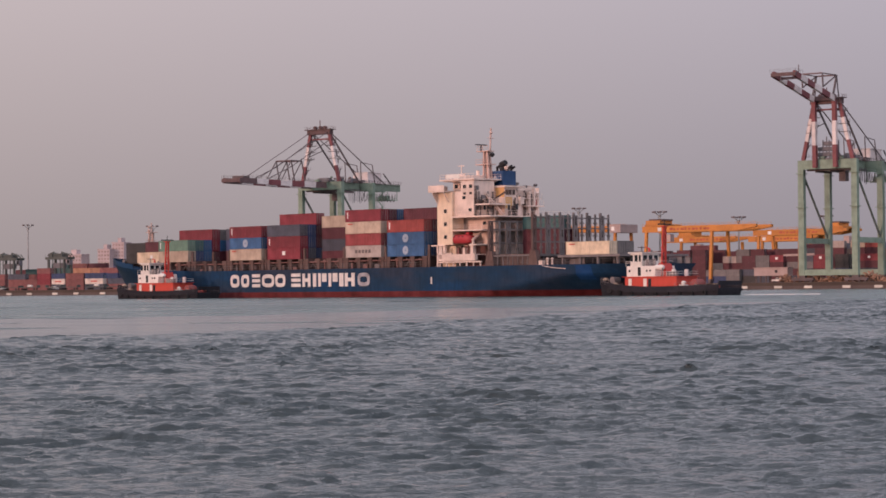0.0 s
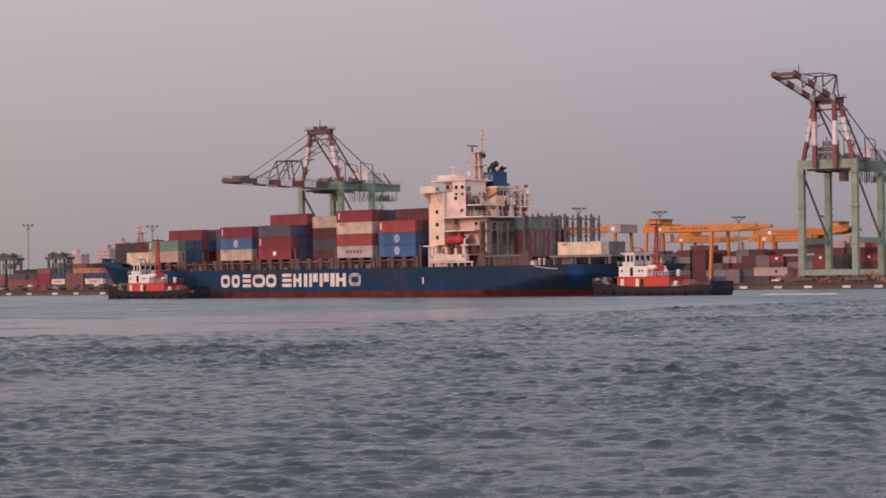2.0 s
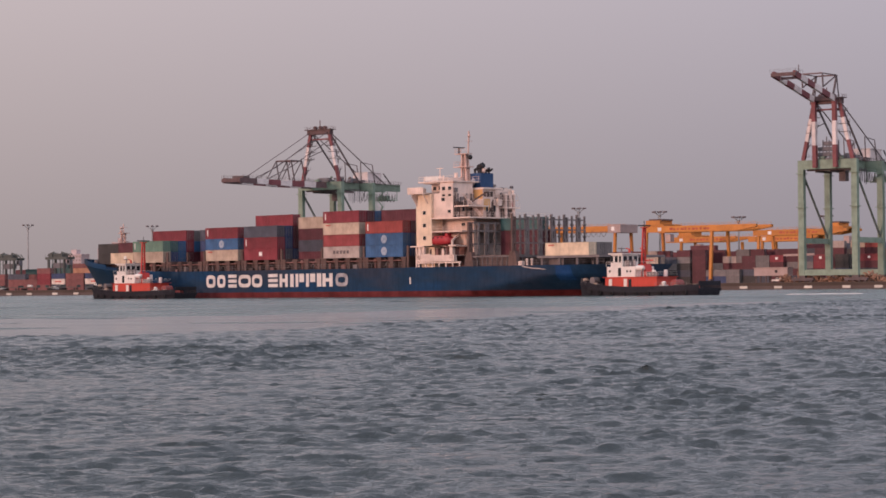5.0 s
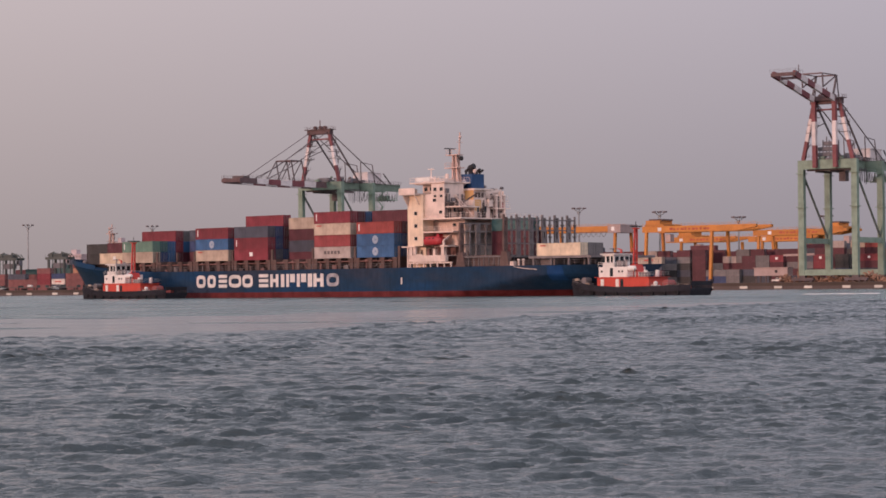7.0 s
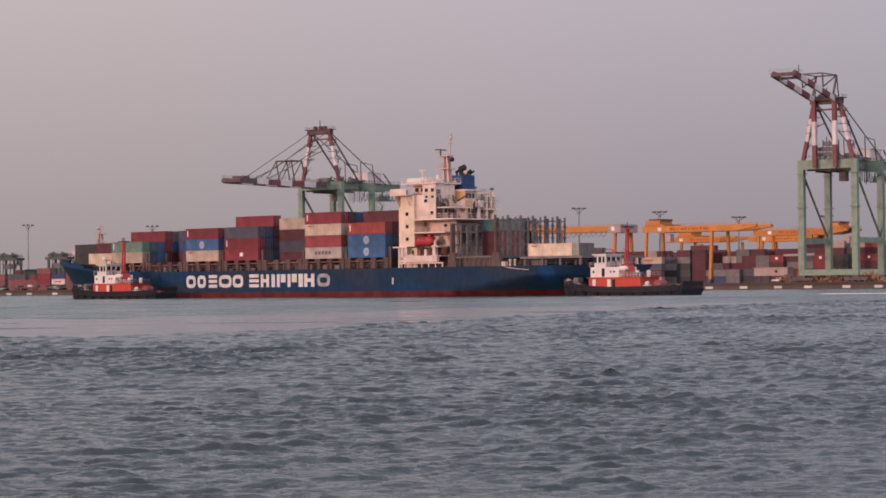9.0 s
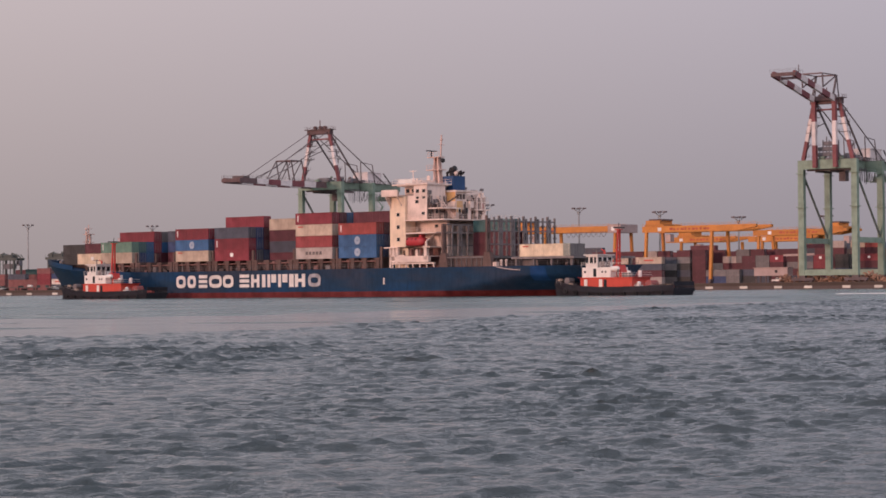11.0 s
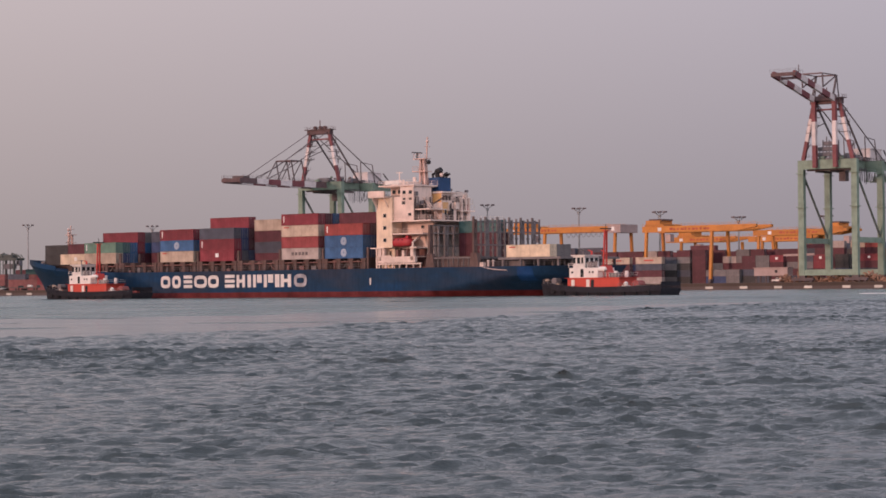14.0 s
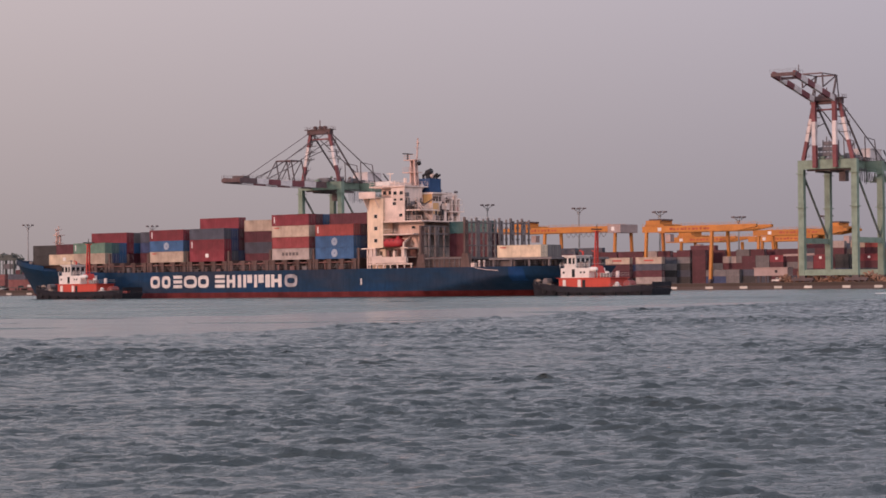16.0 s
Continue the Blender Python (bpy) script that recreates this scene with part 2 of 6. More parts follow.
def wave_points(X, Y, seed, step):
    """Short steep wind waves with drawn-together crests, dying away where the slick begins."""
    rng = np.random.RandomState(seed)
    Z, DX, DY = np.zeros_like(X), np.zeros_like(X), np.zeros_like(X)
    wx = 0.22 * np.sin(X * 0.61 + 1.3 * seed) + 0.18 * np.sin(Y * 0.53 + X * 0.3) + 0.10 * np.sin(Y * 1.7 - X * 1.1)
    wy = 0.20 * np.sin(X * 0.83 + 2.1 * seed) + 0.12 * np.sin(X * 2.3 + Y * 0.7)
    for k in range(64):
        lam = 0.13 * 1.066 ** k                       # wave lengths from an eighth of a metre to some seven
        ang = math.radians(-84 + rng.normal(0, 24))
        ph = rng.uniform(0, math.tau)
        amp = 0.0140 * min(lam, 0.6) * (0.6 / max(lam, 0.6)) ** (0.42 if lam < 2.6 else 0.85) * rng.uniform(0.5, 1.3)
        if lam < 2.4 * step:
            continue
        c = ((X + wx) * math.cos(ang) + (Y + wy) * math.sin(ang)) * math.tau / lam + ph
        Z += amp * np.sin(c)
        DX += amp * math.cos(ang) * np.cos(c)
        DY += amp * math.sin(ang) * np.cos(c)
    gust = 0.88 + 0.30 * np.sin(X * 0.23 + seed) * np.sin(Y * 0.11 + 2 * seed) + 0.25 * np.sin(X * 0.9 + Y * 0.35 + seed) * np.sin(Y * 0.42 - X * 0.3)
    edge = chop_edge(X) + 3.5 * np.sin(X * 0.31 + 1) + 2.6 * np.sin(X * 0.83 + seed) + 1.6 * np.sin(X * 2.1 + Y * 0.2)
    fade = np.clip((edge - Y) / 16 + 0.5, 0, 1)
    gust = gust * (1 + 0.5 * np.clip((Y - 32) / 45, 0, 1) + 1.0 * np.clip((Y - 112) / 55, 0, 1)) * fade * (2 - fade)
    return np.stack([X + 0.9 * gust * DX, Y + 0.9 * gust * DY, Z * gust - 0.22 * (1 - fade) ** 2], -1)


def wave_sheet(name, seed, patches, label):
    """A rigid sheet of waves in patches (x0, x1, y0, y1, mesh width)."""
    vs, qs, base = [], [], 0
    for x0, x1, y0, y1, step in patches:
        nx, ny = int((x1 - x0) / step), int((y1 - y0) / step)
        X, Y = np.meshgrid(np.linspace(x0, x1, nx), np.linspace(y0, y1, ny))
        vs.append(wave_points(X, Y, seed, step).reshape(-1, 3))
        i = base + (np.arange(ny - 1)[:, None] * nx + np.arange(nx - 1)[None, :]).reshape(-1)
        qs.append(np.stack([i, i + 1, i + nx + 1, i + nx], -1))
        base += nx * ny
    verts, quads = np.concatenate(vs), np.concatenate(qs)
    me = bpy.data.meshes.new(name)
    me.vertices.add(len(verts))
    me.vertices.foreach_set("co", verts.astype(np.float32).reshape(-1))
    me.loops.add(quads.size)
    me.loops.foreach_set("vertex_index", quads.reshape(-1).astype(np.int32))
    me.polygons.add(len(quads))
    me.polygons.foreach_set("loop_start", (np.arange(len(quads)) * 4).astype(np.int32))
    me.polygons.foreach_set("use_smooth", np.ones(len(quads), dtype=bool))
    me.update(calc_edges=True)
    me.materials.append(WATER)
    return tagged(new(name, me), label, "water", kind="structure")


def calm_water():
    bm = B()
    box(bm, -2500, 2500, -600, 4500, -6.0, -0.06)
    return sheet("water", bm, CALM, "grey-green harbour water, smooth and reflecting further out", "water")


def slick():
    """A smoother strip of water between the chop and the far ripples."""
    bm = B()
    near, far = [], []
    for k in range(181):
        x = -90 + 1.5 * k
        e = float(chop_edge(x))
        near.append(bm.verts.new((x, max(24, e - 16), -0.054)))
        y = 212 + 1.15 * x + 9 * math.sin(x * 0.07) + 5 * math.sin(x * 0.19 + 1) + 2.5 * math.sin(x * 0.9)
        far.append(bm.verts.new((x, max(e + 6, y), -0.054)))
    for k in range(180):
        bm.faces.new((near[k], near[k + 1], far[k + 1], far[k]))
    return sheet("water_slick", bm, SLICK, "smooth pale strip of harbour water beyond the chop", "water")


def cats_paws():
    """Small patches of wind ripple on the smoother water."""
    bm = B()
    rng = random.Random(21)
    for k in range(70):
        y = rng.uniform(120, 420)
        x = rng.uniform(-0.24, 0.24) * y
        rx, ry = rng.uniform(2, 7) * y / 200, rng.uniform(0.6, 3.0) * y / 160
        n = 12
        prism(bm, [(x + rx * (1 + 0.25 * math.sin(3 * a)) * math.cos(a), y + ry * (1 + 0.3 * math.cos(2 * a + k)) * math.sin(a)) for a in [j * math.tau / n for j in range(n)]], "z", -0.30, -0.048)
    return sheet("water_ripples", bm, PAWS, "scattered patches of wind ripple on the smoother water", "water")


calm_water()
slick()
cats_paws()
PATCHES = ((-12, 12, 17, 43, 0.06), (-19.5, 20, 42.9, 80, 0.10), (-30, 32, 79.8, 140, 0.17), (-6, 64, 139.7, 290, 0.26))
WAVES = [wave_sheet("water_waves", k, PATCHES, "choppy grey-blue wind waves on the harbour water") for k in (3, 8)]

CONCRETE = ground_mat("quay_concrete", (0.110, 0.082, 0.075))
ASPHALT = ground_mat("yard_asphalt", (0.10, 0.095, 0.09))
RUBBER = paint("black_rubber", (0.030, 0.030, 0.033), 0.9, 0.3, gloss=0.1)


def yard_ground():
    bm = B()
    box(bm, -1500, 1500, 2.2, 3600, -4, QH)
    ob = sheet("ground", bm, ASPHALT, "dark asphalt container yard behind the quay", "ground")
    ob.matrix_basis = QUAY
    bm = B()
    box(bm, -900, 500, 0, 1.5, -4, 1.25)
    up = B()
    box(up, -900, 500, 1.5, 2.2, -4, QH - 0.1)
    ob = sheet("quay_apron", up, ground_mat("apron_timber", (0.07, 0.05, 0.04)), "dark weathered apron set back above the quay wall", "quay")
    ob.matrix_basis = QUAY
    ob = sheet("quay_wall", bm, CONCRETE, "stained concrete quay wall along the harbour basin", "quay")
    ob.matrix_basis = QUAY


yard_ground()


# ---------------------------------------------------------------- shipping containers
TIER = 2.70
COLOURS = {
    "red": ((0.180, 0.025, 0.037), "weathered red steel shipping container"),
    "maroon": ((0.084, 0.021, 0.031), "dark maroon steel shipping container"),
    "brick": ((0.232, 0.043, 0.047), "faded brick-red steel shipping container"),
    "orange": ((0.27, 0.050, 0.045), "orange-red steel shipping container"),
    "blue": ((0.034, 0.098, 0.215), "blue steel container with a round pale mark"),
    "navy": ((0.03, 0.05, 0.12), "dark navy steel shipping container"),
    "slate": ((0.055, 0.062, 0.085), "slate-grey steel shipping container"),
    "cream": ((0.43, 0.34, 0.265), "cream-coloured steel shipping container"),
    "white": ((0.57, 0.49, 0.43), "off-white steel shipping container"),
    "stone": ((0.37, 0.31, 0.285), "dull stone-grey steel shipping container"),
    "tan": ((0.36, 0.185, 0.115), "faded tan-orange steel shipping container"),
    "ivory": ((0.66, 0.53, 0.385), "ivory steel shipping container"),
    "grey": ((0.145, 0.133, 0.135), "pale grey steel shipping container"),
    # maroon with the haze of the distance mixed into its colour
    "faded": ((0.185, 0.070, 0.070), "sun-faded maroon steel shipping container"),
    "green": ((0.12, 0.215, 0.165), "faded green steel shipping container"),
    "teal": ((0.045, 0.105, 0.105), "teal steel shipping container"),
    "black": ((0.034, 0.033, 0.034), "blackish green steel shipping container"),
}
DOOR_BAR = paint("galvanised_bar", (0.30, 0.29, 0.28), 0.5, 0.3, metal=0.6)
MARK_WHITE = paint("mark_white", (0.70, 0.68, 0.66), 0.6, 0.2)
MARK_PALE = paint("mark_pale_blue", (0.30, 0.355, 0.44), 0.6, 0.2)
MARK_DARK = paint("mark_dark", (0.12, 0.10, 0.10), 0.6, 0.2)
MARK_RED = paint("mark_red", (0.45, 0.06, 0.05), 0.6, 0.2)


def corrugated(bm, x0, x1, y, out, z0, z1, pitch):
    """A folded side wall; out is the direction in which it faces."""
    n = int((x1 - x0) / pitch)
    pts = []
    for k in range(n):
        a = x0 + (x1 - x0) * k / n
        w = (x1 - x0) / n
        pts += [(a, 0), (a + w * 0.35, 0), (a + w * 0.5, -0.04), (a + w * 0.85, -0.04)]
    pts.append((x1, 0))
    lo = [bm.verts.new((a, y + out * d, z0)) for a, d in pts]
    hi = [bm.verts.new((a, y + out * d, z1)) for a, d in pts]
    for i in range(len(pts) - 1):
        bm.faces.new((lo[i], lo[i + 1], hi[i + 1], hi[i]))


def ring(bm, cx, cz, r, y, th, n=18, inner=0.4):
    """A flat round mark with an open middle, on a wall that faces y."""
    o = [(cx + r * math.cos(k * math.tau / n), cz + r * math.sin(k * math.tau / n)) for k in range(n)]
    i = [(cx + inner * (a - cx), cz + inner * (b - cz)) for a, b in o]
    vo = [bm.verts.new((a, y, b)) for a, b in o]
    vi = [bm.verts.new((a, y, b)) for a, b in i]
    for k in range(n):
        j = (k + 1) % n
        bm.faces.new((vo[k], vo[j], vi[j], vi[k]))


CONTAINER_MESH = {}


def container_meshes(colour, length):
    key = (colour, length)
    if key in CONTAINER_MESH:
        return CONTAINER_MESH[key]
    mat = paint("container_" + colour, COLOURS[colour][0], 0.55, 0.35, rust=0.09, vary=0.16)
    L, W, H = length / 2, 1.219, TIER
    body = B()
    corrugated(body, -L + 0.14, L - 0.14, W - 0.03, 1, 0.15, H - 0.1, 0.55)
    corrugated(body, -L + 0.14, L - 0.14, -W + 0.03, -1, 0.15, H - 0.1, 0.55)
    box(body, -L + 0.1, L - 0.06, -W + 0.1, W - 0.1, 0.12, H - 0.04)
    fr = B()
    for sx in (-1, 1):
        for sy in (-1, 1):
            x, y = sx * (L - 0.08), sy * (W - 0.08)
            box(fr, x - 0.08, x + 0.08, y - 0.08, y + 0.08, 0, H)
    for sy in (-1, 1):
        y = sy * (W - 0.06)
        box(fr, -L + 0.16, L - 0.16, y - 0.055, y + 0.055, 0.02, 0.17)
        box(fr, -L + 0.16, L - 0.16, y - 0.055, y + 0.055, H - 0.13, H - 0.01)
    for sx in (-1, 1):
        x = sx * (L - 0.06)
        box(fr, x - 0.05, x + 0.05, -W + 0.16, W - 0.16, 0.02, 0.16)
        box(fr, x - 0.05, x + 0.05, -W + 0.16, W - 0.16, H - 0.14, H - 0.01)
    door = B()
    box(door, -0.03, 0.0, -0.53, 0.53, 0.18, H - 0.16)
    bars = B()
    tube(bars, (-0.05, 0, 0.2), (-0.05, 0, H - 0.18), 0.03, 6)
    box(bars, -0.07, -0.03, -0.14, 0.02, 0.95, 1.05)
    out = (mesh_of("body", body, mat), mesh_of("frame", fr, mat), mesh_of("door", door, mat), mesh_of("lock_bar", bars, DOOR_BAR))
    CONTAINER_MESH[key] = out
    return out


MARKS = {}


def mark_mesh(kind):
    """Plain painted marks on the side of a container."""
    if kind in MARKS:
        return MARKS[kind]
    bm, y = B(), 1.219 + 0.004
    if kind == "ring":
        ring(bm, 0.0, 1.35, 0.95, y, 0, inner=0.16)
        mat = MARK_PALE
    elif kind == "square":
        box(bm, -0.6, 0.5, y - 0.02, y, 1.0, 1.9)
        mat = MARK_WHITE
    elif kind == "letters":
        for k in range(5):
            box(bm, -2.6 + k * 1.15, -1.85 + k * 1.15, y - 0.02, y, 1.0, 1.75)
        mat = MARK_DARK
    elif kind == "corner":
        box(bm, 3.6, 5.2, y - 0.02, y, 2.05, 2.3)
        mat = MARK_RED
    elif kind == "strip":
        box(bm, 5.1, 5.4, y - 0.02, y, 0.7, 2.2)
        mat = MARK_WHITE
    elif kind == "band":
        box(bm, -2.2, 2.2, y - 0.02, y, 1.1, 1.7)
        mat = MARK_RED
    MARKS[kind] = mesh_of("mark", bm, mat)
    return MARKS[kind]


def container(colour, length=12.19, group="", marks=(), where=""):
    label = COLOURS[colour][1]
    if colour == "blue" and "ring" not in marks:
        label = "blue steel shipping container"
    ob = thing("shipping_container", Matrix.Identity(4), label + where, "container", group)
    body, fr, door, bars = container_meshes(colour, length)
    part("body", body, None, ob)
    part("frame", fr, None, ob)
    for sy in (-1, 1):
        d = part("door", door, None, ob)
        d.location = (-length / 2 + 0.02, sy * 0.54, 0)
        for y in (-0.3, 0.3):
            part("lock_bar", bars, None, d, "galvanised locking bar").location = (0, y, 0)
    for k in marks:
        part("mark", mark_mesh(k), None, ob, "painted mark")
    return ob


# rows are counted from the port side; each holds its boxes from the bottom up
def rows_of(first, *runs):
    """runs: (number of rows, boxes from the bottom up)"""
    out, r = {}, first
    for n, boxes in runs:
        for _ in range(n):
            out[r] = boxes.split()
            r += 1
    return out


BASE = 8.93
BAYS = [
    # forward end, length, rows
    (100.3, 12.19, rows_of(4, (1, "black black"))),
    (84.8, 12.19, rows_of(1, (1, "ivory"), (1, "white maroon"), (1, "maroon maroon"), (5, "black black"))),
    (72.1, 12.19, rows_of(0, (1, "cream green"), (1, "navy teal"), (1, "blue blue"), (1, "maroon red red"), (1, "maroon blue grey"), (4, "maroon navy slate"))),
    (57.5, 12.19, rows_of(4, (1, "maroon navy slate"), (1, "maroon navy navy"), (4, "maroon navy navy"))),
    (43.0, 12.19, rows_of(0, (1, "cream blue red"), (1, "maroon navy maroon"), (8, "navy maroon navy"))),
    (28.5, 12.19, rows_of(0, (1, "red red slate"), (1, "slate navy navy"), (1, "navy maroon maroon red"), (7, "maroon slate maroon"))),
    # dark lower boxes here stand in for the shade of the stack ahead
    (14.3, 12.19, rows_of(2, (1, "maroon slate maroon cream"), (1, "maroon maroon slate cream"), (5, "navy maroon maroon maroon"))),
    (0.0, 12.19, rows_of(0, (1, "stone brick cream red"), (1, "green maroon navy maroon"), (3, "navy blue maroon blue"), (5, "maroon maroon navy maroon"))),
    (-14.3, 12.19, rows_of(0, (1, "blue blue orange"), (1, "navy navy maroon"), (8, "maroon navy navy maroon"))),
    (-47.2, 12.0, rows_of(4, (1, "maroon maroon teal"), (1, "maroon maroon"))),
    (-67.3, 12.19, rows_of(1, (1, "ivory"), (2, "grey"))),
]
SIDE_MARKS = {(43.0, 0, 1): ("ring",), (28.5, 0, 0): ("square",), (0.0, 0, 0): ("letters",), (0.0, 0, 2): ("corner",), (43.0, 0, 0): ("corner",),
              (-14.3, 0, 0): ("ring",), (-14.3, 0, 1): ("ring",), (-14.3, 0, 2): ("strip",), (84.8, 1, 0): ("square",), (0.0, 0, 3): ("strip",),
              (72.1, 0, 1): ("strip",), (43.0, 0, 2): ("strip",), (28.5, 0, 1): ("strip",), (-67.3, 1, 0): ("corner",)}


LONG = {(72.1, 3, 2), (28.5, 2, 3)}
SUNK = {14.3: -0.85, -67.3: -0.48}


def joined_boxes(name, boxes, label):
    """Many boxes further in, in one mesh: (colour, centre x, y, bottom z, length)."""
    slots = sorted({b[0] for b in boxes})
    verts, faces, mats = [], [], []
    for colour, x, y, z, length in boxes:
        a, w, h, v = length / 2, 1.215, TIER - 0.03, len(verts)
        verts += [(x - a, y - w, z), (x + a, y - w, z), (x + a, y + w, z), (x - a, y + w, z), (x - a, y - w, z + h), (x + a, y - w, z + h), (x + a, y + w, z + h), (x - a, y + w, z + h)]
        faces += [tuple(v + i for i in q) for q in ((3, 2, 1, 0), (4, 5, 6, 7), (0, 1, 5, 4), (1, 2, 6, 5), (2, 3, 7, 6), (3, 0, 4, 7))]
        mats += [slots.index(colour)] * 6
        for k in range(4):                            # door bars on the after end
            yb, v = y - 0.9 + 0.6 * k, len(verts)
            verts += [(x - a - 0.04, yb - 0.05, z + 0.15), (x - a - 0.04, yb + 0.05, z + 0.15), (x - a - 0.04, yb + 0.05, z + h - 0.15), (x - a - 0.04, yb - 0.05, z + h - 0.15)]
            faces.append((v, v + 1, v + 2, v + 3))
            mats.append(slots.index(colour))
    me = bpy.data.meshes.new(name)
    me.from_pydata(verts, [], faces)
    for c in slots:
        me.materials.append(paint("container_" + c, COLOURS[c][0], 0.55, 0.35, rust=0.09, vary=0.16))
    me.polygons.foreach_set("material_index", mats)
    me.update()
    return tagged(new(name, me), label, "containers", kind="stuff")


def ship_cargo():
    made, rest = {}, []
    for fwd, length, rows in BAYS:
        first = min(rows)
        for r, boxes in rows.items():
            for k, colour in enumerate(boxes):
                marks = SIDE_MARKS.get((fwd, r, k), ())
                x, y, z = fwd - length / 2, BEAM - 1.22 - 2.5 * r, BASE + SUNK.get(fwd, 0.0) + TIER * k
                size = length
                if (fwd, r, k) in LONG:               # longer boxes ride on top and stick out ahead
                    size = 13.64
                    x = fwd - length + size / 2
                if r > first + (3 if first == 0 else 2):
                    rest.append((colour, x, y, z, length))
                    continue
                key = (colour, size, marks)
                if key in made:
                    ob = copy_thing(made[key], Matrix.Identity(4))
                else:
                    ob = made[key] = container(colour, size, "containers stacked aboard the ship", marks, " stacked on deck")
                aboard(ob, pose(x, y, z))
    aboard(joined_boxes("stowed_containers", rest, "inner rows of mixed steel containers stowed on deck"), Matrix.Identity(4))


ship_cargo()


# ---------------------------------------------------------------- the container ship
HULL_BLUE = paint("hull_blue", (0.011, 0.036, 0.076), 0.6, 0.42, rust=0.12, vary=0.0, gloss=0.12,
                  patch=[(0.36, (0.036, 0.038, 0.052)), (0.52, (0.013, 0.036, 0.072)), (0.66, (0.007, 0.048, 0.130))])
HULL_BRIGHT = paint("hull_bright_blue", (0.010, 0.050, 0.150), 0.55, 0.3, vary=0.0, gloss=0.15)
HULL_RED = paint("boot_topping_red", (0.105, 0.018, 0.02), 0.7, 0.5, rust=0.3, vary=0.0, gloss=0.15)
SHIP_WHITE = paint("ship_white", (0.71, 0.565, 0.495), 0.55, 0.28, rust=0.14, vary=0.03)
# ship white with the tower's warm sunlit tone put into the colour
SHIP_SUNLIT = paint("ship_sunlit_cream", (0.74, 0.575, 0.43), 0.55, 0.25, rust=0.12, vary=0.03)
DECK_BROWN = paint("deck_brown", (0.115, 0.074, 0.066), 0.8, 0.4, rust=0.2)
GUIDE_GREY = paint("guide_grey", (0.172, 0.150, 0.150), 0.7, 0.35, rust=0.15)
FUNNEL_BLUE = paint("funnel_blue", (0.02, 0.06, 0.15), 0.5, 0.3)
FUNNEL_CREAM = paint("casing_cream", (0.60, 0.34, 0.14), 0.6, 0.2)
# primer tone of the passage gear; also paints shade in the boat recess
PASSAGE_PINK = paint("faded_primer_and_shade", (0.20, 0.105, 0.095), 0.8, 0.35, rust=0.15)
TUG_WHITE = paint("tug_white", (0.70, 0.66, 0.62), 0.5, 0.15, rust=0.03, vary=0.02)
CASING_DARK = paint("weathered_brown", (0.085, 0.062, 0.056), 0.8, 0.3)
SOOT = paint("soot_black", (0.024, 0.024, 0.027), 0.8, 0.2)
MAST_ORANGE = paint("mast_buff", (0.52, 0.36, 0.31), 0.6, 0.25)
BOAT_ORANGE = paint("lifeboat_red", (0.37, 0.034, 0.042), 0.45, 0.15)
LETTER = paint("hull_letter_white", (0.62, 0.585, 0.555), 0.6, 0.2, rust=0.32, vary=0.03)

LETTER_WORN = paint("hull_letter_worn", (0.36, 0.35, 0.37), 0.6, 0.5, rust=0.2, vary=0.03)

STEM, TRANSOM = 111.2, -84.0


def half_breadth(l, z):
    """Half the hull's breadth at a station l and a height z."""
    lift = min(1.0, max(0.0, (z + 2) / 12.0))
    stem = 101.5 + 9.6 * lift ** 1.3                 # raked stem
    full = 40 + 28 * lift                           # where the bow begins to narrow
    b = BEAM
    if l > full:
        u = min(1.0, (l - full) / (stem - full))
        b *= max(0.0, 1 - u ** (1.25 + 1.35 * lift))
    run = -26 - 42 * min(1.0, lift * 1.9)           # where the after body begins to narrow
    if l < run:
        u = min(1.0, (run - l) / (run - TRANSOM))
        b *= 1 - (0.20 + 0.78 * (1 - min(1, lift * 1.42)) ** 1.05) * u ** 1.5
    return b


def deck_height(l):
    return 6.5 + 0.0004 * max(0, min(l, 90) - 40) ** 2 + 2.0 * (max(0, l - 86) / 24) ** 1.2


def hull_part(name, z_of, mat, ship, label, steps):
    bm = B()
    ls = [TRANSOM] + [-83 + 1.5 * k for k in range(36)] + [-20, 0, 20, 36] + [44 + 2 * k for k in range(20)] + [84, 85.5, 87, 88.5, 90, 92, 94, 96, 98, 100, 102, 103.5, 105, 106.2, 107.4, 108.4, 109.3, 110.3, STEM]
    grid = []
    for l in ls:
        z0, z1 = z_of(l)
        col = []
        for k in range(steps + 1):
            z = z0 + (z1 - z0) * k / steps
            lift = min(1.0, max(0.0, (z + 2) / 12.0))
            stem = 101.5 + 9.6 * lift ** 1.3
            x = min(l, stem)
            rake = 0.0 if l > TRANSOM + 0.1 else -0.12 * (z - 1)
            col.append((x + rake, half_breadth(x, z), z))
        grid.append(col)
    port = [[bm.verts.new(p) for p in c] for c in grid]
    star = [[bm.verts.new((p[0], -p[1], p[2])) for p in c] for c in grid]
    for side in (port, star):
        for a, b in zip(side, side[1:]):
            for k in range(steps):
                q = (a[k], b[k], b[k + 1], a[k + 1])
                if len({v.co.to_tuple(3) for v in q}) >= 3:
                    bm.faces.new(q)
    for p, s in zip(port[0:1], star[0:1]):
        for k in range(steps):
            bm.faces.new((p[k], p[k + 1], s[k + 1], s[k]))
    for k in (steps, 0):
        for a, b, c, d in zip(port, port[1:], star[1:], star):
            q = (a[k], b[k], c[k], d[k])
            if len({v.co.to_tuple(3) for v in q}) >= 3:
                try:
                    bm.faces.new(q)
                except ValueError:
                    pass
    ob = part(name, bm, mat, ship, label, smooth=True)
    for f in ob.data.polygons:                       # flat decks and transom, fair sides
        f.use_smooth = abs(f.normal.z) < 0.9 and abs(f.normal.x) < 0.95
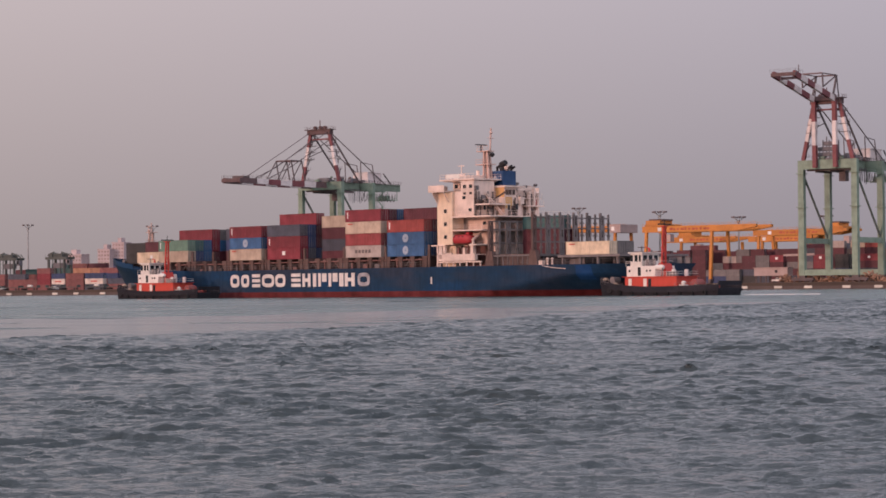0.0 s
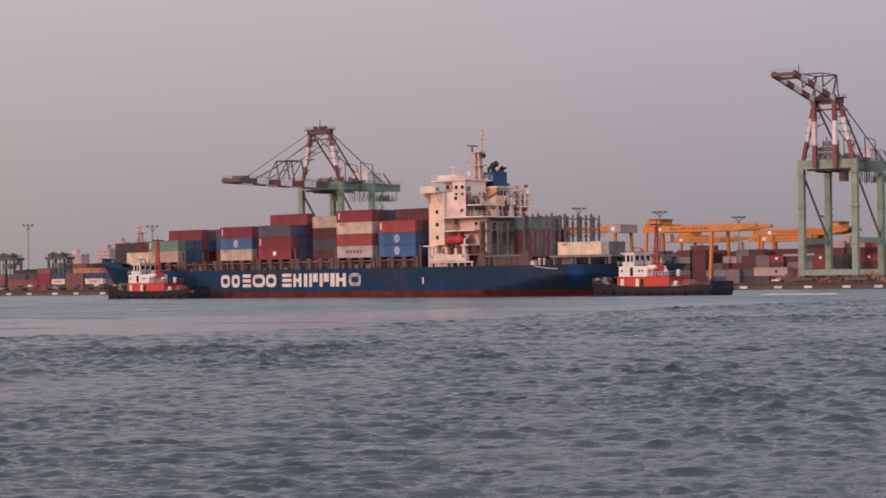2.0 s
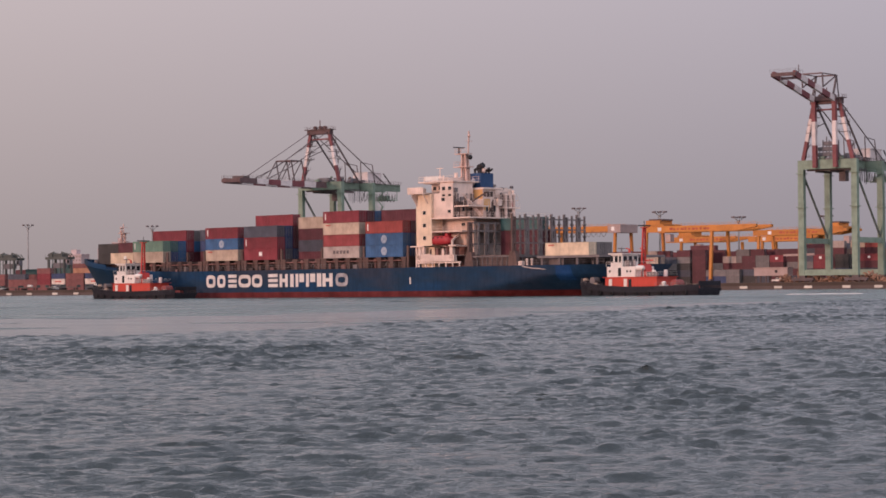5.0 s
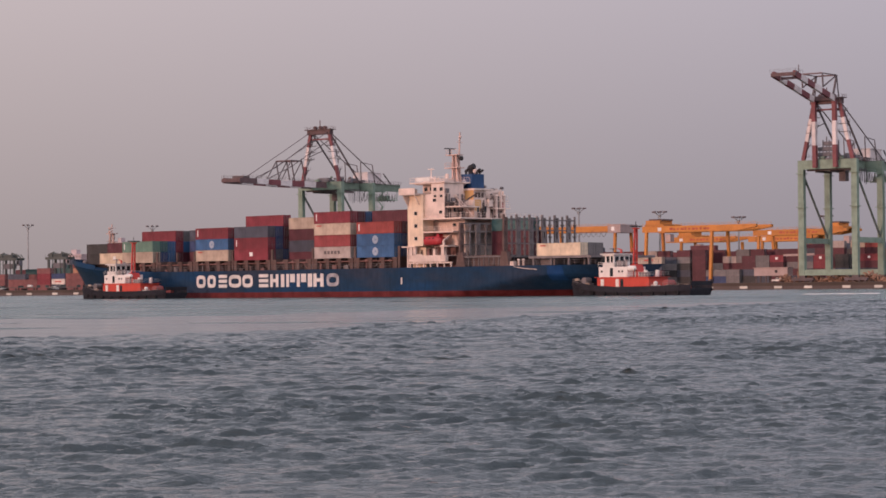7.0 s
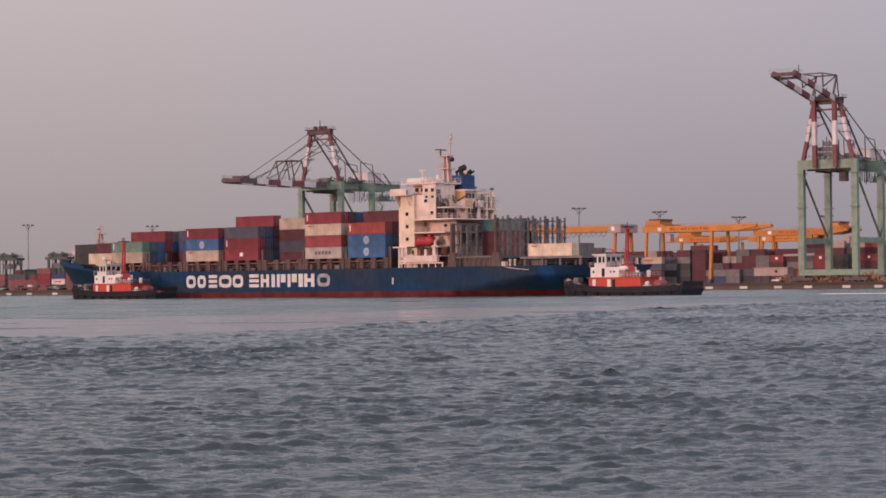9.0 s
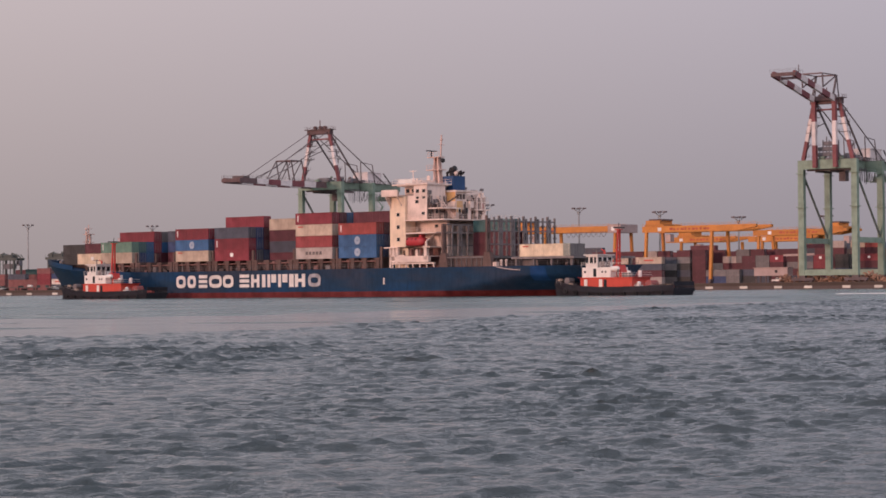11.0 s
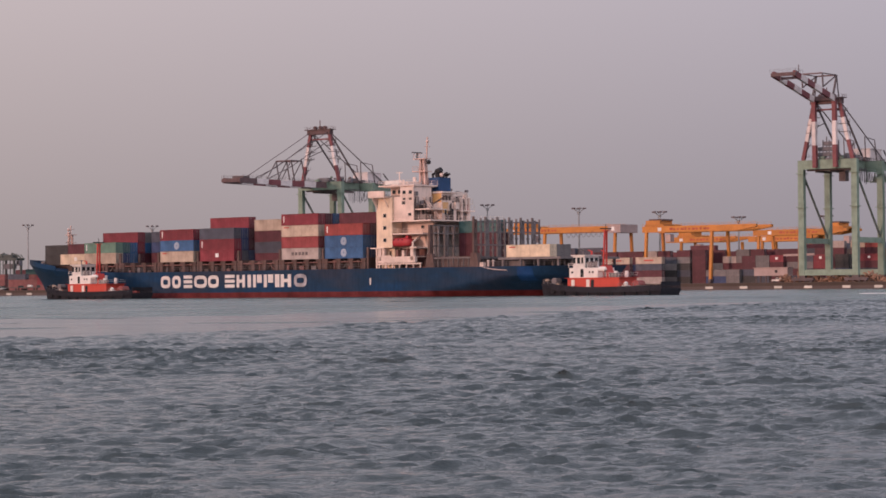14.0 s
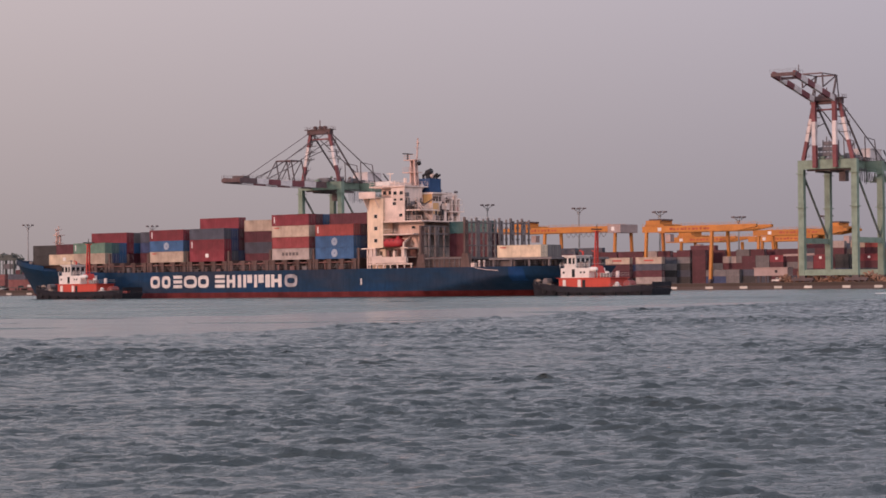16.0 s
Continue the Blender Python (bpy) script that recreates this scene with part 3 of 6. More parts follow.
    ob.data.set_sharp_from_angle(angle=radians(38))
    return ob


def plain_mark(ship, x0, x1, z0, z1, kind):
    """One plain white shape of the worn lettering on the ship's side."""
    bm, y = B(), BEAM + 0.012
    w, h = x1 - x0, z1 - z0
    t = h * 0.28

    def bar(a0, a1, c0, c1):
        box(bm, x0 + a0, x0 + a1, y - 0.03, y, z0 + c0, z0 + c1)
    if kind == "ring":
        n = 20
        out = []
        for k in range(n):
            a = k * math.tau / n
            out.append((math.copysign(abs(math.cos(a)) ** 0.65, math.cos(a)), math.copysign(abs(math.sin(a)) ** 0.65, math.sin(a))))
        cx, cz = x0 + w / 2, z0 + h / 2
        o = [bm.verts.new((cx + a * w / 2, y, cz + b * h / 2)) for a, b in out]
        i = [bm.verts.new((cx + a * (w / 2 - t), y, cz + b * (h / 2 - t))) for a, b in out]
        for k in range(n):
            j = (k + 1) % n
            bm.faces.new((o[k], o[j], i[j], i[k]))
    elif kind == "layers":
        for c in (0, 0.385, 0.77):
            bar(0, w, h * c, h * (c + 0.25))
    elif kind == "pair":
        bar(0, w * 0.32, 0, h)
        bar(w * 0.68, w, 0, h)
        bar(w * 0.32, w * 0.68, h * 0.38, h * 0.64)
    elif kind == "block":
        bar(w * 0.68, w, 0, h)
        bar(0, w * 0.55, h * 0.36, h)
    else:
        bar(0, w, 0, h)
    worn = kind == "ring" and x0 < -5
    return part("hull_mark", bm, LETTER_WORN if worn else LETTER, ship, "worn greyish painted shape" if worn else "worn white painted shape")


def rail(bm, pts, height=1.05, posts=1.6):
    """A ship's rail along a run of points."""
    for p, q in zip(pts, pts[1:]):
        p, q = Vector(p), Vector(q)
        n = max(1, int((q - p).length / posts))
        for k in range(n + 1):
            a = p.lerp(q, k / n)
            beam(bm, a, a + Vector((0, 0, height)), 0.06, 0.06)
        for f in (0.5, 1.0):
            beam(bm, p + Vector((0, 0, height * f)), q + Vector((0, 0, height * f)), 0.05, 0.05)
    return bm


def window(parent, at, face, w, h, glass):
    """A small window with its frame; face is 'y' (side), 'x' (after end)."""
    bm, bg = B(), B()
    x, y, z = at
    if face == "y":
        box(bm, x - w / 2 - 0.08, x + w / 2 + 0.08, y, y + 0.05, z - h / 2 - 0.08, z + h / 2 + 0.08)
        box(bg, x - w / 2, x + w / 2, y + 0.03, y + 0.06, z - h / 2, z + h / 2)
    else:
        box(bm, x - 0.05, x, y - w / 2 - 0.08, y + w / 2 + 0.08, z - h / 2 - 0.08, z + h / 2 + 0.08)
        box(bg, x - 0.06, x - 0.03, y - w / 2, y + w / 2, z - h / 2, z + h / 2)
    f = part("window", bm, SHIP_WHITE, parent)
    part("pane", bg, glass, f, "dark window pane")


def container_ship():
    ship = aboard(thing("container_ship", Matrix.Identity(4), "blue-hulled container ship with red boot topping and a white deckhouse aft", "ship"), Matrix.Identity(4))
    hull_part("boot_topping", lambda l: (-3.0, 1.25), HULL_RED, ship, "dull red boot topping at the waterline", 4)
    hull_part("hull", lambda l: (1.25, deck_height(l)), HULL_BLUE, ship, "scuffed dark blue hull plating", 10)
    # draught mark
    bm = B()
    box(bm, -29.0, -28.55, BEAM, BEAM + 0.02, 2.8, 4.3)
    part("draught_mark", bm, LETTER, ship, "small white painted mark")
    # a brighter blue plate laid just over the hull near the stern
    bm, rows = B(), []
    for k in range(7):
        l = -72.0 - 0.62 * k
        rows.append([(l, half_breadth(l, z) + 0.03, z) for z in (3.3, 3.8, 4.3, 4.8, 5.3, 5.8, 6.3)])
    loft(bm, rows, closed=False, caps=False)
    part("repainted_plate", bm, HULL_BRIGHT, ship, "brighter blue repainted hull plate", smooth=True)
    # lettering as plain shapes: (forward end, after end, kind)
    marks = [(42.8, 39.3, "ring"), (38.6, 35.5, "ring"), (34.4, 31.3, "layers"), (30.6, 26.0, "ring"), (25.6, 21.8, "ring"),
             (19.6, 16.2, "layers"), (15.5, 12.6, "pair"), (11.7, 10.5, "bar"), (9.8, 6.8, "block"), (6.1, 2.9, "block"), (2.3, 0.8, "bar"), (0.4, -3.1, "pair"), (-4.1, -8.3, "ring")]
    for a, b, kind in marks:
        plain_mark(ship, b, a, 2.45, 5.5, kind)
    glass = glass_dark()
    # bulwark and gunwale
    bm = B()
    rail(bm, [(-60, 12.9, 6.5), (-46, 12.9, 6.5)])
    rail(bm, [(-26, 12.9, 6.5), (60, 12.9, 6.5)], posts=2.4)
    part("deck_rail", bm, GUIDE_GREY, ship, "steel deck rail")
    # coamings and stanchions under the boxes
    for fwd, length, rows in BAYS[:10]:
        wide = min(11.2, half_breadth(fwd, 6.5) - 2.2)
        bm = B()
        box(bm, fwd - length - 0.3, fwd + 0.3, -wide, wide, 6.4, BASE - 0.05)
        part("hatch_coaming", bm, DECK_BROWN, ship, "rust-brown hatch coaming")
    for fwd, length, rows in BAYS[2:9]:
        for f in (0.0, 0.34, 0.67, 1.0):
            x = fwd - length * f
            bm = B()
            box(bm, x - 0.5, x + 0.5, 11.0, 12.7, 6.4, BASE - 0.02)
            box(bm, x - 0.8, x + 0.8, 10.9, 12.9, BASE - 0.5, BASE - 0.02)
            part("stanchion", bm, DECK_BROWN, ship, "rust-brown container stanchion")
    # lashing gear, pipes and lamps along the side passage
    rng = random.Random(9)
    for k in range(46):
        x = 66.0 - 2.05 * k + rng.uniform(-0.5, 0.5)
        w, h, z = rng.uniform(0.3, 0.9), rng.uniform(0.5, 1.5), 6.5
        bm = B()
        if k % 4 == 0:
            tube(bm, (x, 11.8, z), (x, 11.8, z + 2.2), 0.22, 8)
            box(bm, x - 0.4, x + 0.4, 11.5, 12.1, z + 1.5, z + 2.1)
        elif k % 4 == 2:
            beam(bm, (x - 1.2, 11.9, z + 0.3), (x + 1.0, 11.9, z + 2.2), 0.16, 0.16)
            beam(bm, (x + 1.2, 11.9, z + 0.3), (x - 1.0, 11.9, z + 2.2), 0.16, 0.16)
        else:
            box(bm, x - w, x + w, 11.2, 12.3, z, z + h)
        part("passage_gear", bm, (PASSAGE_PINK, DECK_BROWN, GUIDE_GREY, PASSAGE_PINK, CASING_DARK)[k % 5], ship)
    bm = B()
    box(bm, -27.0, 66.0, 12.3, 12.55, 8.05, 8.3)
    part("passage_pipe", bm, PASSAGE_PINK, ship, "faded reddish pipe along the side passage")
    # lashing bridges between the bays
    for x in (58.7, 44.2, 29.7, 15.3, 1.05, -13.25, -27.6):
        bm = B()
        for y in (-12.4, -6, 0, 6, 12.4):
            box(bm, x - 0.3, x + 0.3, y - 0.2, y + 0.2, 6.4, 11.4)
        box(bm, x - 0.45, x + 0.45, -12.7, 12.7, 8.9, 9.1)
        part("lashing_bridge", bm, DECK_BROWN, ship, "rust-brown lashing bridge")
    # deckhouse
    house(ship, glass)
    guides(ship)
    bow_gear(ship)
    stern_gear(ship, glass)
    return ship


def house(ship, glass):
    bm = B()
    box(bm, -38.6, -31.5, -12.0, 8.6, 6.4, 17.0)
    box(bm, -44.4, -38.6, 7.8, 8.6, 6.4, 17.0)
    part("deckhouse", bm, SHIP_WHITE, ship, "white-painted deckhouse")
    bm = B()
    box(bm, -35.6, -30.8, 9.6, 12.9, 11.2, 22.6)
    box(bm, -35.2, -31.0, 8.6, 11.6, 6.4, 10.95)
    tower = part("stair_tower", bm, SHIP_SUNLIT, ship, "cream-white stair tower under the bridge wing")
    for z in (12.9, 15.7, 18.5):
        window(tower, (-33.4, 12.9, z), "y", 0.9, 0.8, glass)
    bm = B()
    box(bm, -41.6, -35.6, 5.6, 12.2, 17.3, 22.7)
    box(bm, -39.8, -35.6, -9.2, 5.6, 17.3, 22.7)
    box(bm, -44.4, -39.8, 0.6, 5.6, 17.3, 21.4)
    box(bm, -35.6, -31.8, -9.2, 9.0, 17.0, 22.7)
    box(bm, -41.6, -37.6, 6.0, 12.2, 22.7, 24.9)
    box(bm, -37.6, -31.8, 1.0, 9.0, 22.7, 24.9)
    upper = part("upper_house", bm, SHIP_WHITE, ship, "white upper deckhouse")
    for x, z in ((-39.3, 21.3), (-41.2, 18.6), (-41.2, 15.8)):
        window(upper, (x + 0.7, 12.2, z) if z > 17 else (x, 8.6, z), "y", 1.0, 0.7, glass)
    # bridge with its wings and windows
    bm = B()
    box(bm, -41.5, -32.0, 5.0, 11.8, 24.9, 25.1)
    box(bm, -41.9, -31.0, 4.0, 12.4, 25.1, 25.4)
    part("bridge_roof", bm, SHIP_WHITE, ship)
    for k in range(2):
        window(upper, (-38.8 - 1.9 * k, 12.2, 23.7), "y", 0.95, 0.75, glass)
        window(upper, (-38.8 - 1.9 * k, 12.2, 22.2), "y", 0.8, 0.5, glass)
    for k in range(3):
        window(upper, (-32.8 - 1.75 * k, 9.0, 24.0), "y", 1.05, 0.85, glass)
    for sy in (1, -1):
        bm = B()
        y0, y1 = sorted((sy * 9.0, sy * 14.6))
        box(bm, -34.8, -29.8, y0, y1, 22.6, 22.9)
        box(bm, -30.0, -29.8, y0, y1, 22.9, 24.1)
        y0, y1 = sorted((sy * 14.5, sy * 14.65))
        box(bm, -34.8, -29.8, y0, y1, 22.9, 24.1)
        prism(bm, [(sy * 14.6, 22.6), (sy * 14.6, 22.2), (sy * 12.9, 19.9), (sy * 12.9, 22.6)], "x", -31.2, -31.0)
        beam(bm, (-34.5, sy * 14.4, 22.5), (-34.5, sy * 12.9, 20.4), 0.14, 0.2)
        beam(bm, (-29.9, sy * 12.7, 22.6), (-31.0, sy * 12.7, 20.2), 0.18, 0.2)
        part("bridge_wing", bm, SHIP_WHITE, ship, "white bridge wing with a solid parapet")
    # bridge window band forward of the house
    bm = B()
    box(bm, -31.9, -31.75, 1.5, 8.5, 22.9, 24.2)
    part("bridge_windows", bm, glass, ship, "dark band of bridge windows")
    # walkway decks
    for z, x0, x1, y1 in ((17.0, -47.4, -35.2, 13.0), (14.1, -44.8, -35.2, 12.8)):
        bm = B()
        box(bm, x0, x1, -13.0, y1, z, z + 0.28)
        d = part("walkway_deck", bm, SHIP_WHITE, ship, "white walkway deck")
        bm = B()
        rail(bm, [(x1, y1 - 0.1, z + 0.28), (x0 + 0.1, y1 - 0.1, z + 0.28), (x0 + 0.1, -12.9, z + 0.28)])
        part("rail", bm, SHIP_WHITE, d)
    for x0, y0, y1, z in ((-46.2, 5.6, 12.0, 19.6), (-41.4, -9.6, -4.0, 19.6)):
        bm = B()
        box(bm, x0, -41.6 if y1 > 0 else -39.8, y0, y1, z, z + 0.25)
        d = part("platform", bm, SHIP_WHITE, ship, "white after platform")
        bm = B()
        rail(bm, [(x0 + 1.6, y1 - 0.1, z + 0.25), (x0 + 0.1, y1 - 0.1, z + 0.25), (x0 + 0.1, y0 + 0.1, z + 0.25)])
        part("rail", bm, SHIP_WHITE, d)
    # after side doors and lamps, ventilators
    for x, y, z in ((-41.6, 9.0, 18.3), (-44.4, 4.4, 18.2), (-44.4, 2.0, 18.4), (-39.8, -3.5, 20.4), (-39.8, -6.0, 18.4), (-39.8, -8.2, 20.9)):
        window(upper, (x, y, z + 1.0), "x", 0.7, 1.2, glass)
    for y in (-8.2, -5.6):
        bm = B()
        tube(bm, (-40.6, y, 17.3), (-40.6, y, 22.5), 0.4, 10)
        ball(bm, (-40.6, y, 22.6), 0.6, 0.6)
        part("ventilator", bm, SHIP_WHITE, ship)
    bm = B()
    tube(bm, (-41.0, -6.8, 19.8), (-41.0, -6.8, 24.0), 0.3, 8)
    beam(bm, (-41.0, -6.8, 23.8), (-41.0, -1.5, 23.0), 0.4, 0.5)
    tube(bm, (-41.0, -1.6, 23.0), (-41.0, -1.6, 21.0), 0.05, 5)
    part("provision_crane", bm, SHIP_WHITE, ship, "white provision crane")
    # lifeboat recess
    bm = B()
    box(bm, -33.4, -29.2, 8.6, 13.3, 10.95, 11.2)
    box(bm, -44.6, -33.4, 8.6, 9.9, 10.95, 11.2)
    box(bm, -43.4, -41.2, 9.9, 13.3, 10.95, 11.25)
    part("boat_deck", bm, SHIP_WHITE, ship)
    for x in (-31.8, -41.7):
        bm = B()
        box(bm, x - 0.45, x + 0.45, 12.2, 13.05, 8.2, 11.3)
        beam(bm, (x, 12.6, 11.2), (x, 12.6, 12.3), 0.4, 0.4)
        beam(bm, (x, 12.6, 12.3), (x, 10.2, 13.7), 0.35, 0.35)
        part("davit", bm, SHIP_WHITE, ship, "white lifeboat davit")
    bm = B()
    box(bm, -42.6, -31.2, 12.2, 13.05, 7.7, 9.1)
    box(bm, -33.2, -32.4, 12.3, 12.9, 7.6, 11.0)
    box(bm, -30.9, -30.5, 12.5, 12.9, 6.4, 11.0)
    box(bm, -35.2, -30.5, 12.6, 12.9, 9.0, 9.4)
    part("boat_deck_frame", bm, SHIP_WHITE, ship, "white frame below the boat deck")
    bm = B()
    rings = []
    for k in range(13):
        u = -1 + 2 * k / 12
        w = max(0.10, (1 - abs(u) ** 7)) ** 0.6
        x = -37.5 + 3.3 * u
        rings.append([(x, 11.6 + 1.25 * w * math.copysign(abs(math.cos(a)) ** 0.55, math.cos(a)), 12.3 + (1.05 if math.sin(a) > 0 else 0.95) * w * math.copysign(abs(math.sin(a)) ** 0.6, math.sin(a))) for a in [j * math.tau / 14 for j in range(14)]])
    loft(bm, rings)
    boat = part("lifeboat", bm, BOAT_ORANGE, ship, "enclosed red lifeboat", smooth=True)
    bm = B()
    prism(bm, [(-38.9, 13.3), (-39.9, 13.3), (-39.8, 13.9), (-39.1, 13.9)], "y", 10.9, 12.2)
    part("conning_hood", bm, BOAT_ORANGE, boat)
    bm = B()
    for x in (-36.0, -37.4, -38.6):
        box(bm, x - 0.22, x + 0.22, 12.72, 12.8, 12.75, 13.05)
    part("port", bm, glass, boat, "dark lifeboat port")
    # recess below the boat, its shade painted as a reddish panel, with its gear
    bm = B()
    box(bm, -42.4, -33.6, 8.6, 8.7, 6.5, 10.9)
    part("recess_panel", bm, PASSAGE_PINK, ship, "faded reddish panel in the shade under the boat deck")
    rng = random.Random(5)
    for k in range(9):
        x, h = -33.9 - 0.95 * k, rng.uniform(0.7, 1.7)
        bm = B()
        if k % 2:
            tube(bm, (x, 11.2, 9.1), (x, 11.2, 9.1 + h), 0.18, 8)
            ball(bm, (x, 11.2, 9.1 + h), 0.28)
        else:
            box(bm, x - 0.35, x + 0.35, 10.6, 11.6, 9.1, 9.1 + h)
        part("boat_gear", bm, (CASING_DARK, SHIP_WHITE, PASSAGE_PINK)[k % 3], ship)
    bm = B()
    box(bm, -42.6, -33.4, 9.2, 12.2, 8.95, 9.1)
    part("gear_shelf", bm, SHIP_WHITE, ship)
    bm = B()
    for k in range(7):
        x = -44 + k * 2.1
        beam(bm, (x, 12.7, 6.5), (x, 12.7, 7.6), 0.25, 0.25)
    box(bm, -44.3, -31.0, 12.5, 12.9, 7.3, 7.6)
    part("boat_deck_support", bm, SHIP_WHITE, ship)
    # bridge top: radar base, small mast
    bm = B()
    box(bm, -37.5, -32.5, 5, 9.5, 25.4, 26.3)
    tube(bm, (-34.5, 9.0, 25.4), (-34.5, 9.0, 28.6), 0.12, 6)
    beam(bm, (-33.5, 9.0, 28.4), (-35.5, 9.0, 28.4), 0.14, 0.14)
    ball(bm, (-34.5, 9.0, 26.3), 0.55)
    tube(bm, (-36.5, 6.0, 26.3), (-36.5, 6.0, 27.4), 0.4, 8)
    beam(bm, (-37.6, 11, 25.4), (-37.6, 11, 26.6), 0.3, 0.3)
    part("bridge_top_gear", bm, SHIP_WHITE, ship)
    bm = B()
    rail(bm, [(-41.8, 12.3, 25.4), (-31.1, 12.3, 25.4), (-31.1, 4.2, 25.4), (-41.8, 4.2, 25.4)])
    part("roof_rail", bm, SHIP_WHITE, ship)
    bm = B()
    box(bm, -37.2, -33.0, 12.2, 12.35, 25.55, 26.45)
    for x in (-36.8, -33.4):
        beam(bm, (x, 12.15, 25.4), (x, 12.15, 26.6), 0.12, 0.12)
    part("name_board", bm, TUG_WHITE, ship, "plain white name board on the bridge top")
    # radar mast
    mast = B()
    my = 4.5
    for dy in (0.5, -0.5):
        beam(mast, (-37.2, my + dy, 22.7), (-37.3, my + dy * 0.6, 31.6), 0.34, 0.34)
        beam(mast, (-39.0, my + dy, 22.7), (-38.3, my + dy * 0.6, 31.6), 0.42, 0.42)
    for k in range(7):
        z = 23.2 + 1.2 * k
        beam(mast, (-37.2, my, z), (-38.9 + 0.08 * k, my, z + 0.6), 0.14, 0.14)
        beam(mast, (-38.9 + 0.08 * k, my, z + 0.6), (-37.2, my, z + 1.2), 0.12, 0.12)
    box(mast, -39.4, -35.4, my - 1.2, my + 1.2, 28.6, 28.8)
    box(mast, -39.2, -35.6, my - 1.0, my + 1.0, 31.5, 31.7)
    rail(mast, [(-39.1, my + 0.9, 31.7), (-35.7, my + 0.9, 31.7), (-35.7, my - 0.9, 31.7)])
    rail(mast, [(-39.3, my + 1.1, 28.8), (-35.5, my + 1.1, 28.8), (-35.5, my - 1.1, 28.8)])
    beam(mast, (-38.9, my, 31.6), (-39.2, my, 36.6), 0.26, 0.26)
    beam(mast, (-39.1, my - 1.0, 34.4), (-39.1, my + 1.0, 34.4), 0.12, 0.12)
    ball(mast, (-39.2, my, 35.6), 0.35)
    m = part("radar_mast", mast, MAST_ORANGE, ship, "buff-painted lattice radar mast")
    bm = B()
    tube(bm, (-36.0, my, 31.7), (-36.0, my, 33.0), 0.18, 6)
    box(bm, -36.25, -35.75, my - 1.6, my + 1.6, 33.0, 33.2)
    part("radar_scanner", bm, SOOT, m, "dark radar scanner bar")
    bm = B()
    ball(bm, (-39.5, my, 30.8), 0.55)
    part("radome", bm, SOOT, m, "dark domed antenna", smooth=True)
    bm = B()
    ball(bm, (-40.8, 1.5, 28.0), 0.75)
    tube(bm, (-40.8, 1.5, 22.7), (-40.8, 1.5, 27.5), 0.2, 8)
    part("radome", bm, SHIP_WHITE, ship, "white domed antenna", smooth=True)
    # gear on the lower roof
    bm = B()
    rail(bm, [(-41.5, 12.0, 22.7), (-41.5, 5.7, 22.7), (-39.7, 5.5, 22.7), (-39.7, -9.1, 22.7), (-36, -9.1, 22.7)])
    part("roof_rail", bm, SHIP_WHITE, ship)
    for x, y, w, d, h in ((-38.5, -1.5, 1.6, 2.0, 1.5), (-38.2, -4.4, 2.2, 1.5, 1.1), (-38.6, -6.8, 1.3, 2.0, 1.6), (-37.5, -8.4, 1.5, 1.2, 1.3)):
        bm = B()
        box(bm, x - w / 2, x + w / 2, y - d / 2, y + d / 2, 22.7, 22.7 + h)
        part("roof_locker", bm, SHIP_WHITE, ship)
    for y, h in ((-0.6, 1.6), (-3.0, 2.0), (-5.6, 1.4), (-8.7, 1.8)):
        bm = B()
        tube(bm, (-39.2, y, 22.7), (-39.2, y, 22.7 + h), 0.22, 8)
        tube(bm, (-39.2, y, 22.7 + h), (-39.9, y, 22.6 + h), 0.3, 8)
        part("ventilator", bm, GUIDE_GREY, ship, "grey gooseneck ventilator")
    for x, y in ((-41.9, 10.9), (-41.9, 8.2), (-41.9, 6.8), (-40.1, -6.9), (-40.1, -9.0)):
        bm = B()
        tube(bm, (x, y, 17.3), (x, y, 22.6), 0.16, 6)
        part("pipe", bm, GUIDE_GREY, ship)
    for x, y, z in ((-41.6, 9.6, 20.9), (-41.6, 7.4, 18.3), (-39.8, -7.4, 18.3), (-39.8, -2.0, 21.2), (-41.6, 11.5, 22.9), (-41.6, 11.2, 20.3)):
        bm = B()
        box(bm, x - 0.4, x, y - 0.5, y + 0.5, z, z + 0.9)
        part("vent_box", bm, GUIDE_GREY, ship)
    bm = B()
    box(bm, -41.2, -39.8, -9.2, 0.4, 21.3, 21.45)
    d = part("platform", bm, SHIP_WHITE, ship)
    bm = B()
    rail(bm, [(-41.1, 0.3, 21.45), (-41.1, -9.1, 21.45)], posts=1.2)
    part("rail", bm, SHIP_WHITE, d)
    for y, z0, z1 in ((6.2, 17.3, 22.6),):
        bm = B()
        for s2 in (-0.25, 0.25):
            beam(bm, (-41.85, y + s2, z0), (-41.85, y + s2, z1), 0.06, 0.06)
        for k in range(int((z1 - z0) / 0.4)):
            beam(bm, (-41.85, y - 0.25, z0 + 0.4 * k), (-41.85, y + 0.25, z0 + 0.4 * k), 0.05, 0.05)
        part("ladder", bm, GUIDE_GREY, ship, "steel ladder")
    for x, y, z, w, h in ((-41.6, 10.6, 17.5, 1.0, 2.0), (-44.4, 3.2, 17.5, 1.0, 2.0), (-39.8, -4.6, 19.9, 0.9, 1.9), (-41.6, 8.6, 20.0, 0.9, 1.9)):
        bm = B()
        box(bm, x - 0.06, x, y - w / 2, y + w / 2, z, z + h)
        part("door", bm, DECK_BROWN, ship, "brown weathertight door")
    # gear on the after side of the house: lockers, canisters, pipes, fire boxes
    rng = random.Random(31)
